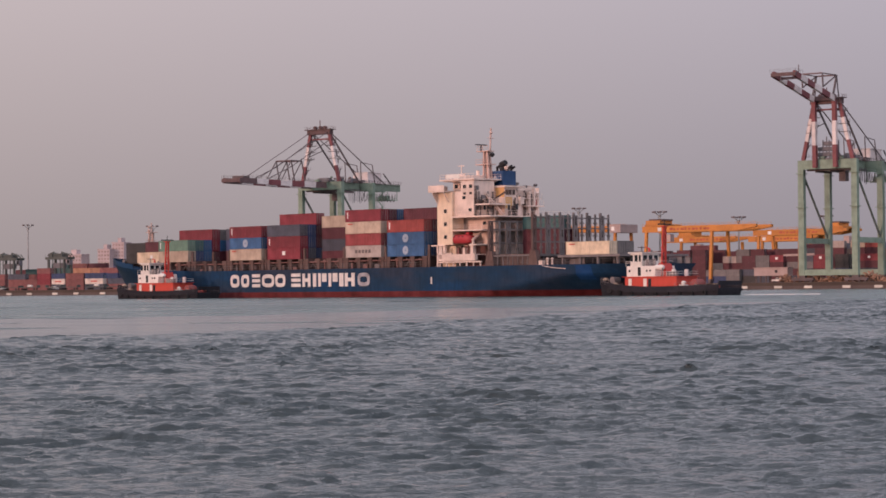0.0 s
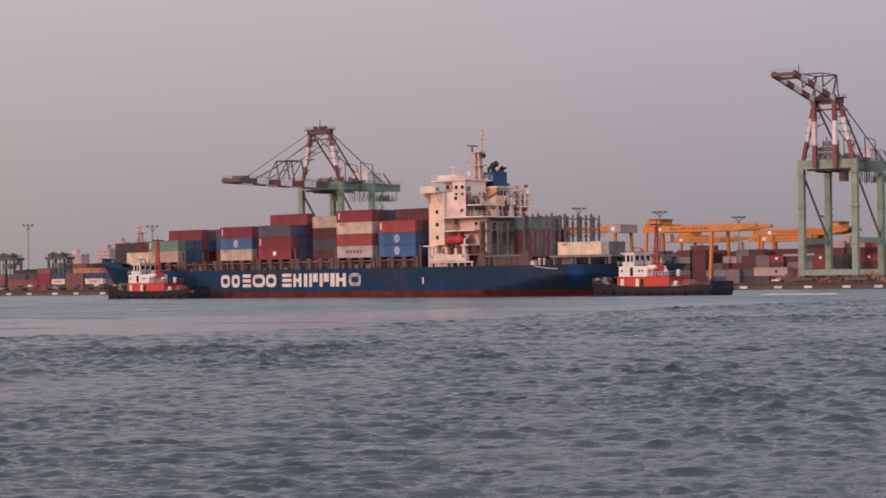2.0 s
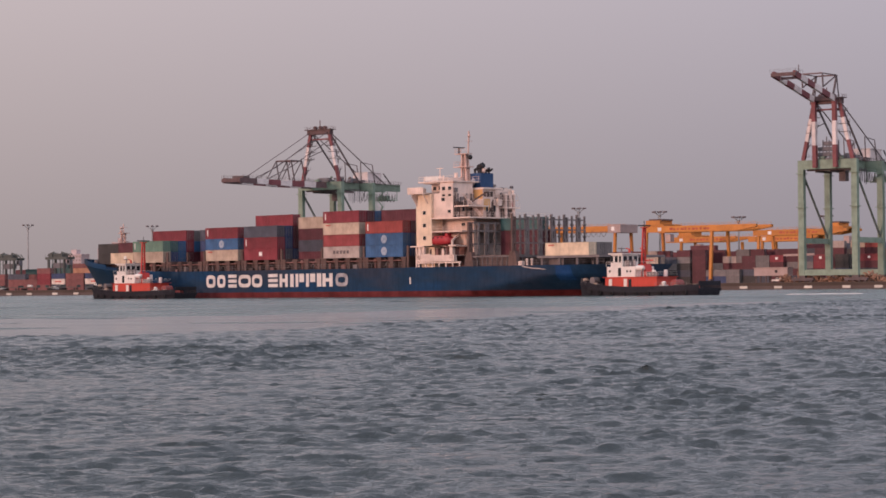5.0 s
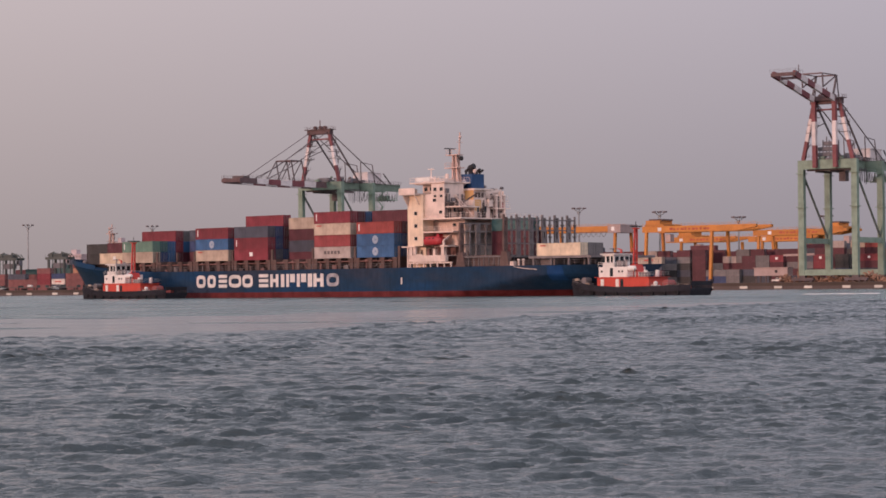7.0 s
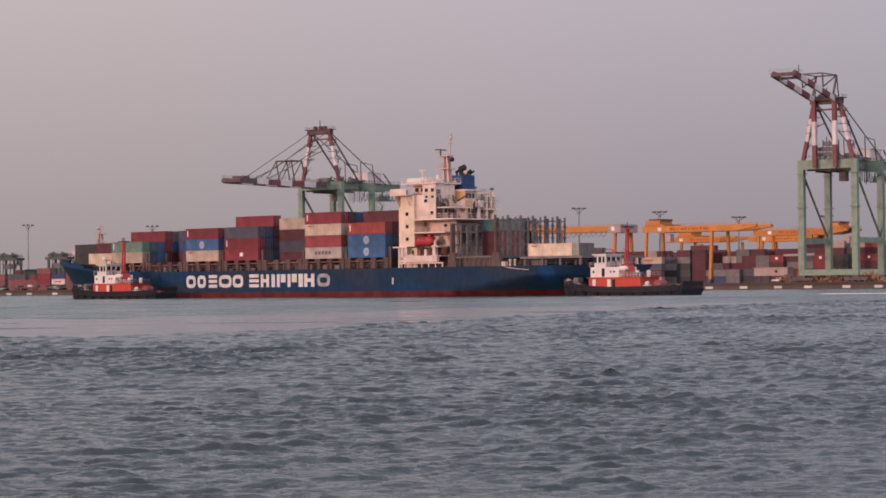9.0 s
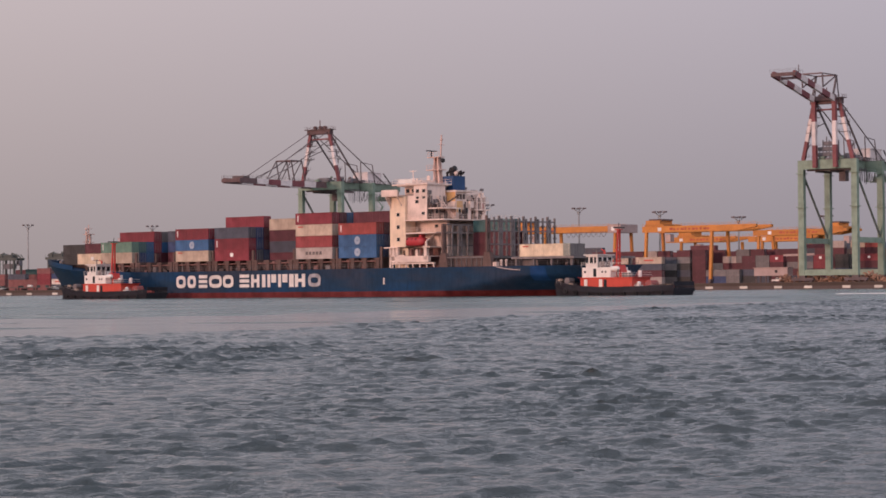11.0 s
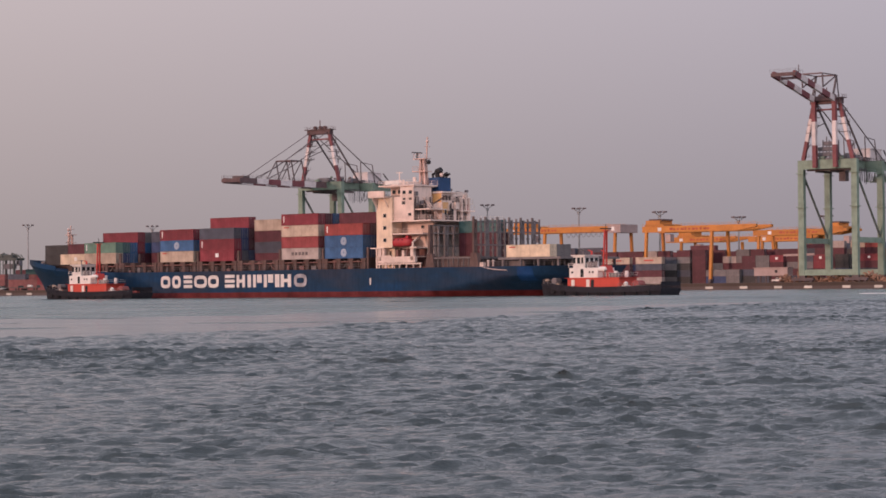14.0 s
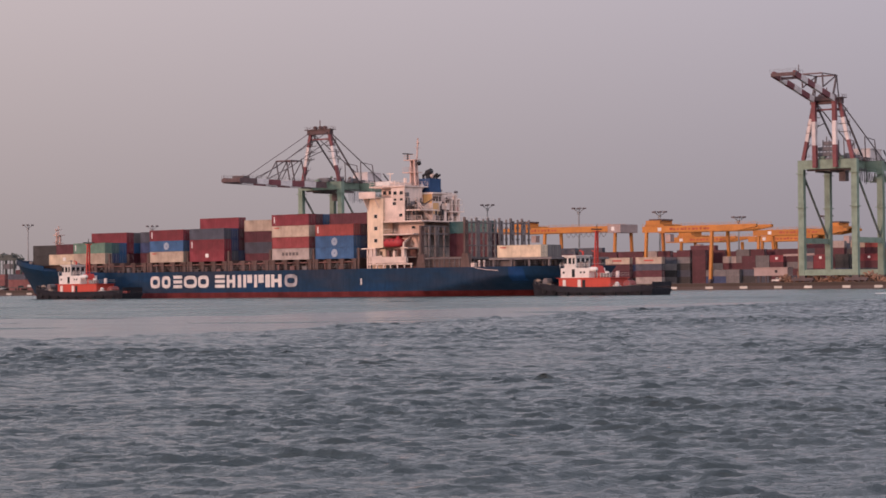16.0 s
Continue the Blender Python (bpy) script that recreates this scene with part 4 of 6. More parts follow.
    for k in range(20):
        y, z = rng.uniform(-8.5, 11.5), rng.choice((17.35, 17.35, 19.9, 21.5))
        x = -42.6 if y > 5.6 else (-45.0 if 0.6 < y and z < 20 else -40.6)
        w, h = rng.uniform(0.25, 0.6), rng.uniform(0.7, 1.5)
        bm = B()
        if k % 3 == 0:
            tube(bm, (x, y, z), (x, y, z + h), w * 0.6, 8)
            ball(bm, (x, y, z + h), w * 0.75, 0.7)
        elif k % 3 == 1:
            box(bm, x - 0.3, x + 0.3, y - w, y + w, z, z + h)
            box(bm, x - 0.36, x + 0.36, y - w - 0.06, y + w + 0.06, z + h, z + h + 0.08)
        else:
            tube(bm, (x, y - w, z + 0.6), (x, y + w, z + 0.6), 0.34, 10)
            box(bm, x - 0.25, x + 0.25, y - w * 0.7, y + w * 0.7, z, z + 0.35)
        part("deck_gear", bm, (CASING_DARK, SHIP_WHITE, GUIDE_GREY, BOAT_ORANGE)[(0, 1, 0, 2, 0, 3, 1)[k % 7]], ship)
    for y, z0, z1 in ((8.0, 19.9, 22.6), (11.6, 17.3, 22.6), (-1.0, 17.3, 22.6), (2.6, 17.3, 21.3), (-5.0, 17.3, 22.6)):
        x = -41.75 if y > 5.6 else (-44.55 if y > 0.6 else -39.95)
        bm = B()
        tube(bm, (x, y, z0), (x, y, z1), 0.13, 6)
        tube(bm, (x, y + 0.4, z0), (x, y + 0.4, z1 - 0.5), 0.09, 6)
        part("pipe", bm, CASING_DARK, ship, "rusty brown pipe run")
    bm = B()
    beam(bm, (-43.6, 8.6, 20.6), (-46.4, 6.4, 22.8), 0.45, 0.35)
    beam(bm, (-43.6, 8.6, 19.8), (-43.6, 8.6, 21.4), 0.6, 0.6)
    tube(bm, (-46.4, 6.4, 22.8), (-46.4, 6.4, 21.6), 0.06, 5)
    part("stores_crane", bm, CASING_DARK, ship, "brown stores crane with its jib raised")
    # stairs on the after side of the house
    for z, y0, y1 in ((17.3, 6.2, 9.2), (19.85, 9.0, 12.0)):
        bm = B()
        for s in (-0.35, 0.35):
            beam(bm, (-44.6 + s, y0, z), (-44.6 + s, y1, z + 2.6), 0.08, 0.25)
        for k in range(9):
            f = (k + 0.5) / 9
            box(bm, -44.95, -44.25, y0 + (y1 - y0) * f - 0.12, y0 + (y1 - y0) * f + 0.12, z + 2.6 * f - 0.03, z + 2.6 * f + 0.03)
        part("stair", bm, SHIP_WHITE, ship, "white steel stair")
    # funnel
    bm = B()
    prism(bm, [(-42.4, 4.2), (-38.4, 3.8), (-38.0, 2.2), (-38.4, 0.6), (-42.4, 0.2)], "z", 23.9, 27.2)
    fun = part("funnel", bm, FUNNEL_BLUE, ship, "dark blue funnel with a pale round mark")
    bm = B()
    ring(bm, 0.0, 25.3, 0.8, 0, 0)
    me = part("funnel_mark", bm, MARK_PALE, fun, "pale round mark")
    me.location = (-39.8, 3.98, 0)
    me.rotation_euler = (0, 0, radians(-5.7))
    bm = B()
    box(bm, -44.0, -39.8, 1.8, 5.4, 21.4, 23.5)
    box(bm, -44.42, -44.38, 3.4, 5.4, 18.9, 21.4)
    casing = part("engine_casing", bm, FUNNEL_CREAM, ship, "ochre engine casing under the funnel")
    bm = B()
    box(bm, -44.6, -39.0, -0.6, 5.6, 23.5, 23.9)
    part("casing_top", bm, SHIP_WHITE, casing, "white casing top")
    bm = B()
    box(bm, -44.06, -44.0, 1.8, 5.3, 21.4, 23.4)
    part("after_panel", bm, SHIP_WHITE, casing, "white after panel")
    bm = B()
    for k in range(3):
        box(bm, -44.14, -44.06, 2.2 + 1.05 * k, 2.95 + 1.05 * k, 21.9, 23.0)
    part("louvre", bm, CASING_DARK, casing, "dark ventilation louvre")
    for x, y, z, r in ((-39.4, 2.8, 28.0, 0.26), (-40.3, 2.2, 28.6, 0.62), (-41.4, 1.4, 27.8, 0.28), (-41.8, 0.9, 27.6, 0.24)):
        bm = B()
        tube(bm, (x, y, 26.8), (x + 0.1, y, z), r, 10)
        ball(bm, (x + 0.1, y, z), r * 1.25)
        tube(bm, (x + 0.1, y, z), (x - 1.0, y, z + 0.5), r * 1.15, 10, r)
        part("exhaust_pipe", bm, SOOT, fun, "sooty bent exhaust pipe")


def guides(ship):
    """Open cell guides abaft the deckhouse."""
    for x, n, top, up in ((-46.9, 9, 16.1, 0.0), (-59.9, 11, 16.6, 1.0)):
        for k in range(n + 1):
            y = 12.4 - (2.62 if n == 9 else 2.07) * k
            bm = B()
            wide = 0.43 if k % 2 == 0 else 0.13
            if k % 2 == 0:
                for s in (-1, 1):
                    box(bm, x - 0.22, x + 0.22, y + s * wide - 0.20, y + s * wide + 0.20, 8.6, top + up * (1.0 if s > 0 else 0.4))
                z = 8.7
                while z < top - 0.3:
                    box(bm, x - 0.18, x + 0.18, y - 0.25, y + 0.25, z, z + 1.05)
                    z += 2.6
            else:
                box(bm, x - 0.2, x + 0.2, y - wide, y + wide, 8.6, top + 0.7 * up)
                for z in (10.0, 12.6, 15.2):
                    box(bm, x - 0.28, x + 0.28, y - 0.32, y + 0.32, z, z + 0.35)
            part("guide_column", bm, DECK_BROWN if k == 0 else GUIDE_GREY, ship, "rust-brown cell guide column" if k == 0 else "grey steel cell guide column")
        bm = B()
        for z in (11.2, 14.1, top - 0.3):
            box(bm, x - 0.12, x + 0.12, -11.8 if n == 9 else -10.4, 12.6, z, z + 0.28)
        box(bm, x - 0.5, x + 0.5, -12.6 if n == 9 else -10.6, 12.8, 8.3, 8.7)
        part("guide_beam", bm, GUIDE_GREY, ship)
        bm = B()
        prism(bm, [(x - 1.5, 6.4), (x + 1.3, 6.4), (x + 0.7, 9.6), (x - 0.8, 9.6)], "y", 11.8, 12.95)
        part("guide_foot", bm, DECK_BROWN, ship, "rust-brown guide foot")
    bm = B()
    box(bm, -60.5, -46.8, 12.3, 12.6, 8.4, 8.7)
    for k in range(9):
        beam(bm, (-47.5 - 1.5 * k, 12.4, 6.4), (-47.5 - 1.5 * k, 12.4, 8.4), 0.14, 0.14)
    box(bm, -60, -47, 9.5, 9.8, 6.4, 8.9)
    part("side_passage", bm, GUIDE_GREY, ship)


def bow_gear(ship):
    bm = B()
    for s in (-1, 1):
        beam(bm, (93.8, 0.9 * s, 7.0), (93.2, 0.5 * s, 17.2), 0.42, 0.42)
    beam(bm, (91.8, 0, 7.0), (92.8, 0, 17.2), 0.4, 0.4)
    for k in range(8):
        beam(bm, (93.6, -0.8, 8.4 + 1.1 * k), (93.5, 0.8, 9.0 + 1.1 * k), 0.14, 0.14)
        box(bm, 92.2, 93.6, -0.5, 0.5, 8.2 + 1.1 * k, 8.32 + 1.1 * k)
    beam(bm, (93.2, -1.9, 15.0), (93.2, 1.9, 15.0), 0.18, 0.18)
    box(bm, 92.0, 94.2, -1.1, 1.1, 17.0, 17.2)
    tube(bm, (93.2, 0, 17.2), (93.2, 0, 19.6), 0.16, 6)
    beam(bm, (93.2, -1.2, 18.6), (93.2, 1.2, 18.6), 0.14, 0.14)
    for z in (15.4, 17.6, 18.5):
        ball(bm, (93.4, 0.6, z), 0.38)
    part("foremast", bm, MAST_ORANGE, ship, "buff foremast")
    for x, y in ((101, 2.6), (101, -2.6), (104, 0.0)):
        bm = B()
        tube(bm, (x, y - 0.8, 9.6), (x, y + 0.8, 9.6), 0.6, 10)
        box(bm, x - 0.9, x + 0.9, y - 1.1, y + 1.1, 7.6, 9.2)
        part("windlass", bm, GUIDE_GREY, ship, "grey mooring windlass")
    for sy in (1, -1):
        bm, rings = B(), []
        for l in (88, 91, 94, 97, 99, 101, 103, 104.5, 106, 107.5, 108.6, 109.6, 110.6):
            y, z = half_breadth(l, deck_height(l)) - 0.05, deck_height(l) - 0.05
            rings.append([(l, sy * (y + d), z + h) for d, h in ((-0.06, -0.1), (0.06, -0.1), (0.06, 1.15), (-0.06, 1.15))])
        loft(bm, rings)
        part("bulwark", bm, HULL_BLUE, ship)
    bm = B()
    beam(bm, (102.4, -3.5, 9.4), (102.4, 3.5, 9.4), 0.3, 1.8)
    part("breakwater", bm, HULL_BLUE, ship, "steel breakwater ahead of the boxes")


def stern_gear(ship, glass):
    bm = B()
    box(bm, -82.5, -65.0, -10.6, 10.6, 7.95, 8.43)
    part("after_platform", bm, GUIDE_GREY, ship, "dark raised container platform over the mooring deck")
    for x in (-66, -71, -76, -81.5):
        for y in (-10, -5, 0, 5, 10):
            bm = B()
            box(bm, x - 0.25, x + 0.25, y - 0.25, y + 0.25, 6.4, 7.97)
            part("platform_post", bm, GUIDE_GREY, ship)
    bm = B()
    box(bm, -70.7, -66.3, -9, 8.5, 6.4, 7.93)
    part("mooring_house", bm, GUIDE_GREY, ship)
    bm = B()
    rail(bm, [(-62, 12.6, 6.5), (-69, 12.5, 6.5), (-76, 11.6, 6.5), (-83.4, 10.2, 6.5), (-83.9, -10, 6.5)], posts=2.0)
    part("stern_rail", bm, GUIDE_GREY, ship)
    for x in (-63.2, -64.6):
        bm = B()
        tube(bm, (x, 11.8, 6.4), (x, 11.8, 7.6), 0.22, 8)
        ball(bm, (x, 11.8, 7.75), 0.36, 0.6)
        part("ventilator", bm, SHIP_WHITE, ship, "white mushroom ventilator")
    bm = B()
    box(bm, -62.4, -61.4, 11.6, 12.6, 6.5, 7.4)
    part("deck_locker", bm, SHIP_WHITE, ship, "white deck locker")
    bm = B()
    run = [(-61.6, 12.75, 6.6), (-63.5, 13.06, 6.2), (-66.0, 13.06, 5.85), (-69.5, 13.0, 5.6)]
    for p, q in zip(run, run[1:]):
        tube(bm, p, q, 0.07, 6)
    part("mooring_line", bm, SHIP_WHITE, ship, "white mooring line hanging over the side")
    # port of registry as plain bars
    for k in range(6):
        bm = B()
        box(bm, -84.68, -84.62, 4.2 - 1.1 * k, 4.9 - 1.1 * k, 4.3, 5.1)
        part("stern_mark", bm, LETTER, ship)


container_ship()


# ---------------------------------------------------------------- tugs
TUG_BLACK = paint("tug_black", (0.029, 0.029, 0.036), 0.85, 0.3, rust=0.0, gloss=0.1)
TUG_RED = paint("tug_red", (0.49, 0.060, 0.040), 0.5, 0.2, rust=0.06, vary=0.03)
MAST_PALE = paint("hemp_rope", (0.42, 0.33, 0.26), 0.9, 0.3)
WINCH_RED = paint("faded_winch_red", (0.24, 0.060, 0.058), 0.7, 0.3)
TUG_MAST = paint("tug_mast_red", (0.50, 0.05, 0.04), 0.5, 0.2)


def tug_half(u):
    """Half breadth of the tug's deck; u runs from -1 (stern) to 1 (bow)."""
    if u > 0.35:
        return 4.8 * max(0.0, 1 - ((u - 0.35) / 0.65) ** 2.3)
    if u < -0.75:
        return 4.8 * (1 - 0.28 * ((-0.75 - u) / 0.25) ** 2)
    return 4.8


def tug(local, label, fore=0.0, drift=0.0):
    """fore: how far ahead the upper works stand; drift: how far it drops astern by the end."""
    t = aboard(thing("tugboat", Matrix.Identity(4), label, "tugboat", "tugs attending the ship"), local, drift)
    us = [-1, -0.95, -0.88, -0.75, -0.5, -0.2, 0.1, 0.35, 0.5, 0.62, 0.74, 0.84, 0.92, 0.97, 1.0]

    def top(u):
        return 1.05 + 1.65 * max(0, u) ** 1.8 + 0.3 * max(0, -u) ** 2
    bm = B()
    rings = []
    for u in us:
        hb, z = tug_half(u), top(u)
        x = 17.0 * u
        under = 0.90 if u < 0.3 else 0.9 - 0.35 * (u - 0.3) / 0.7
        xx = x * (0.985 if abs(u) < 0.98 else 0.95)
        rings.append([(xx, -hb * under, -1.6), (x, -hb, 0.9), (x, -hb, z), (x, hb, z), (x, hb, 0.9), (xx, hb * under, -1.6)])
    loft(bm, rings)
    part("hull", bm, TUG_BLACK, t, "black tug hull")
    bm = B()
    for s in (-1, 1):
        for a, b in zip(us, us[1:]):
            p = Vector((17 * a, s * (tug_half(a) - 0.06), top(a) + 0.35))
            q = Vector((17 * b, s * (tug_half(b) - 0.06), top(b) + 0.35))
            beam(bm, p, q, 0.14, 0.75)
            beam(bm, p + Vector((0, s * 0.12, -0.65)), q + Vector((0, s * 0.12, -0.65)), 0.34, 0.42)
    box(bm, -17.05, -16.85, -3.4, 3.4, 1.9, 2.75)
    part("bulwark", bm, TUG_BLACK, t, "black bulwark with a rubber belting")
    for s in (-1, 1):
        for k in range(9):
            u = -0.85 + 0.185 * k
            bm = B()
            c = Vector((17 * u, s * (tug_half(u) + 0.2), top(u) - 0.75))
            n = 12
            ro = [bm.verts.new(c + Vector((0.55 * math.cos(j * math.tau / n), s * 0.14, 0.55 * math.sin(j * math.tau / n)))) for j in range(n)]
            ri = [bm.verts.new(c + Vector((0.25 * math.cos(j * math.tau / n), s * 0.14, 0.25 * math.sin(j * math.tau / n)))) for j in range(n)]
            rb = [bm.verts.new(c + Vector((0.6 * math.cos(j * math.tau / n), -s * 0.16, 0.6 * math.sin(j * math.tau / n)))) for j in range(n)]
            for j in range(n):
                i = (j + 1) % n
                bm.faces.new((ro[j], ro[i], ri[i], ri[j]))
                bm.faces.new((ro[j], ro[i], rb[i], rb[j]))
            part("tyre_fender", bm, RUBBER, t, "old tyre hung as a fender")
    # deckhouse
    bm = B()
    prism(bm, [(6.6, 2.4), (6.0, 3.1), (-7.6, 3.1), (-7.6, -3.1), (6.0, -3.1), (6.6, -2.4)], "z", 1.7, 4.15)
    box(bm, -8.0, 6.6, -3.3, 3.3, 4.15, 4.25)
    dh = part("deckhouse", bm, TUG_RED, t, "orange-red deckhouse")
    for x in (4.6, 0.6):
        bm = B()
        box(bm, x - 0.42, x + 0.42, 3.1, 3.16, 1.95, 3.85)
        part("door", bm, TUG_WHITE, dh, "white steel door")
    # a dark panel paints the shade inside the doorway
    bm = B()
    box(bm, -1.0, -0.2, 3.1, 3.15, 1.95, 3.8)
    part("doorway", bm, glass_dark(), dh, "dark open doorway")
    bm = B()
    for k in range(8):
        beam(bm, (-1.9 - 0.8 * k, 3.2, 4.25), (-1.9 - 0.8 * k, 3.2, 5.2), 0.05, 0.05)
    for z in (4.75, 5.2):
        beam(bm, (-1.9, 3.2, z), (-7.9, 3.2, z), 0.05, 0.05)
        beam(bm, (-7.9, 3.2, z), (-7.9, -3.2, z), 0.05, 0.05)
    part("rail", bm, TUG_WHITE, t)
    bm = B()
    prism(bm, [(6.2, 1.6), (5.7, 2.9), (-1.9, 2.9), (-1.9, -2.9), (5.7, -2.9), (6.2, -1.6)], "z", 4.25, 6.35)
    mid = part("accommodation", bm, TUG_WHITE, t, "white accommodation block")
    for x, z, w, h in ((4.9, 5.4, 0.45, 0.45), (0.3, 5.4, 0.4, 0.4), (-0.6, 5.4, 0.4, 0.4)):
        bm = B()
        box(bm, x - w / 2, x + w / 2, 2.9, 2.95, z - h / 2, z + h / 2)
        part("port", bm, glass_dark(), mid, "dark square port")
    # no opening is cut here: the inner shade is a dark panel
    bm = B()
    box(bm, 1.9, 2.7, 2.9, 2.95, 4.4, 6.1)
    part("doorway", bm, glass_dark(), mid, "dark open doorway")
    # wheelhouse
    bm = B()
    prism(bm, [(5.6, 1.2), (5.0, 2.5), (1.9, 2.5), (1.9, -2.5), (5.0, -2.5), (5.6, -1.2)], "z", 6.35, 8.85)
    prism(bm, [(6.1, 1.4), (5.3, 2.9), (1.5, 2.9), (1.5, -2.9), (5.3, -2.9), (6.1, -1.4)], "z", 8.85, 9.1)
    wh = part("wheelhouse", bm, TUG_WHITE, t, "white wheelhouse with dark windows")
    for x, w in ((4.65, 0.34), (3.5, 0.4), (2.5, 0.28)):
        bm = B()
        box(bm, x - w, x + w, 2.5, 2.54, 7.2, 8.55)
        part("window", bm, glass_dark(), wh, "dark window")
    for y in (-1.6, 0, 1.6):
        bm = B()
        box(bm, 1.86, 1.9, y - 0.55, y + 0.55, 7.4, 8.5)
        part("window", bm, glass_dark(), wh, "dark window")
    bm = B()
    box(bm, 5.57, 5.63, -1.1, 1.1, 7.4, 8.5)
    part("window", bm, glass_dark(), wh, "dark window")
    bm = B()
    for p, q in (((-1.8, 2.8, 7.3), (6.0, 2.8, 7.3)), ((-1.8, 2.8, 6.9), (6.0, 2.8, 6.9)), ((-1.8, 2.8, 7.3), (-1.8, -2.8, 7.3))):
        beam(bm, p, q, 0.05, 0.05)
    for k in range(7):
        beam(bm, (-1.8 + 1.3 * k, 2.8, 6.35), (-1.8 + 1.3 * k, 2.8, 7.3), 0.05, 0.05)
    part("rail", bm, TUG_WHITE, t)
    bm = B()
    tube(bm, (3.5, 0.8, 9.1), (3.5, 0.8, 10.3), 0.14, 6)
    box(bm, 3.3, 3.7, -0.2, 1.8, 10.0, 10.15)
    ball(bm, (2.2, -0.6, 9.3), 0.3)
    part("searchlight", bm, GUIDE_GREY, t, "searchlight and radar on the roof")
    for x0, x1, y0, y1, z0, z1 in ((0.2, 1.3, 0.9, 2.4, 6.35, 7.6), (-6.9, -4.9, 1.6, 2.9, 4.25, 5.1)):
        bm = B()
        box(bm, x0, x1, y0, y1, z0, z1)
        box(bm, x0 - 0.05, x1 + 0.05, y0 - 0.05, y1 + 0.05, z1, z1 + 0.06)
        part("upper_locker", bm, GUIDE_GREY, t, "grey locker on the upper deck")
    for x, y, z, h, r in ((-0.9, 1.9, 6.35, 1.45, 0.3), (-3.6, 2.6, 4.25, 1.65, 0.16)):
        bm = B()
        tube(bm, (x, y, z), (x, y, z + h), r, 8)
        part("vent_pipe", bm, GUIDE_GREY, t, "grey vent pipe")
    bm = B()
    tube(bm, (-3.2, 2.3, 6.0), (-1.9, 2.3, 6.0), 0.55, 12)
    ball(bm, (-1.9, 2.3, 6.0), 0.55)
    ball(bm, (-3.2, 2.3, 6.0), 0.55)
    part("life_raft", bm, TUG_WHITE, t, "white life raft canister")
    # mast and funnels
    bm = B()
    for s in (-1, 1):
        beam(bm, (-1.6, s * 0.55, 6.2), (-1.9, s * 0.32, 14.2), 0.3, 0.3)
    for k in range(8):
        z = 6.4 + k
        w = 0.58 - 0.03 * (z - 4.2)
        beam(bm, (-1.6 - 0.03 * k, -w, z), (-1.6 - 0.03 * k, w, z), 0.16, 0.16)
    box(bm, -2.4, -1.4, -0.7, 0.7, 14.1, 14.3)
    prism(bm, [(-3.6, 4.2), (-0.9, 4.2), (-1.1, 6.8), (-2.6, 6.8)], "y", -1.1, 1.1)
    m = part("mast", bm, TUG_MAST, t, "tall red lattice mast")
    bm = B()
    beam(bm, (-1.9, -1.9, 14.6), (-1.9, 1.9, 14.6), 0.2, 0.25)
    tube(bm, (-1.9, 0, 14.2), (-1.9, 0, 15.6), 0.08, 5)
    part("fire_monitor", bm, SOOT, m, "dark fire monitor on the mast top")
    for s in (-1, 1):
        bm = B()
        tube(bm, (-5.8, s * 1.9, 4.2), (-5.9, s * 1.9, 5.6), 0.4, 10)
        part("funnel", bm, TUG_WHITE, t, "short white funnel")
    # deck gear
    bm = B()
    tube(bm, (-10.4, -1.2, 2.7), (-10.4, 1.2, 2.7), 0.9, 12)
    box(bm, -11.4, -9.4, -1.6, 1.6, 1.7, 2.3)
    part("towing_winch", bm, WINCH_RED, t, "faded red towing winch")
    bm = B()
    ball(bm, (-8.7, 2.2, 2.9), 0.5, 0.9)
    box(bm, -9.3, -8.1, 1.5, 2.9, 1.7, 2.6)
    part("deck_locker", bm, TUG_WHITE, t, "white deck locker with a raft canister")
    bm = B()
    for x in (-12.5, -14.5):
        for y in (-3.2, 3.2):
            tube(bm, (x, y, 1.6), (x, y, 2.6), 0.25, 8)
        beam(bm, (x, -3.6, 2.5), (x, 3.6, 2.5), 0.2, 0.2)
    part("towing_bitts", bm, TUG_BLACK, t)
    bm = B()
    tube(bm, (11.5, -0.9, 3.6), (11.5, 0.9, 3.6), 0.7, 10)
    box(bm, 10.6, 12.4, -1.2, 1.2, 2.2, 3.0)
    part("bow_winch", bm, GUIDE_GREY, t)
    for x, y, z in ((-12.0, 2.2, 2.2), (-13.6, -1.5, 2.2), (9.2, 2.4, 2.6), (13.0, 1.2, 3.6)):
        bm = B()
        for k in range(3):
            tube(bm, (x, y, z + 0.16 * k), (x, y, z + 0.16 * k + 0.15), 0.62 - 0.08 * k, 12)
        part("rope_coil", bm, MAST_PALE, t, "coiled mooring rope")
    for x, y, w in ((8.4, -1.6, 0.9), (8.6, 1.0, 0.7), (-9.8, -2.6, 0.8), (-15.2, 0.6, 1.0)):
        bm = B()
        box(bm, x - w, x + w, y - 0.5, y + 0.5, 1.55, 2.5)
        part("deck_box", bm, CASING_DARK if x > -12 else WINCH_RED, t, "brown deck box" if x > -12 else "faded red deck box")
    bm = B()
    rail(bm, [(-8.2, 4.3, 1.9), (-16.0, 4.0, 2.0)], posts=1.3)
    rail(bm, [(7.2, 4.3, 2.1), (12.5, 3.2, 3.0)], posts=1.1)
    part("deck_rail", bm, GUIDE_GREY, t)
    for s in (-1, 1):
        bm = B()
        tube(bm, (0.2, s * 2.2, 9.1), (0.2, s * 2.2, 9.9), 0.22, 8)
        tube(bm, (0.2, s * 2.2, 9.8), (1.1, s * 2.2, 10.1), 0.13, 6)
        part("water_cannon", bm, TUG_MAST, t, "small red water cannon")
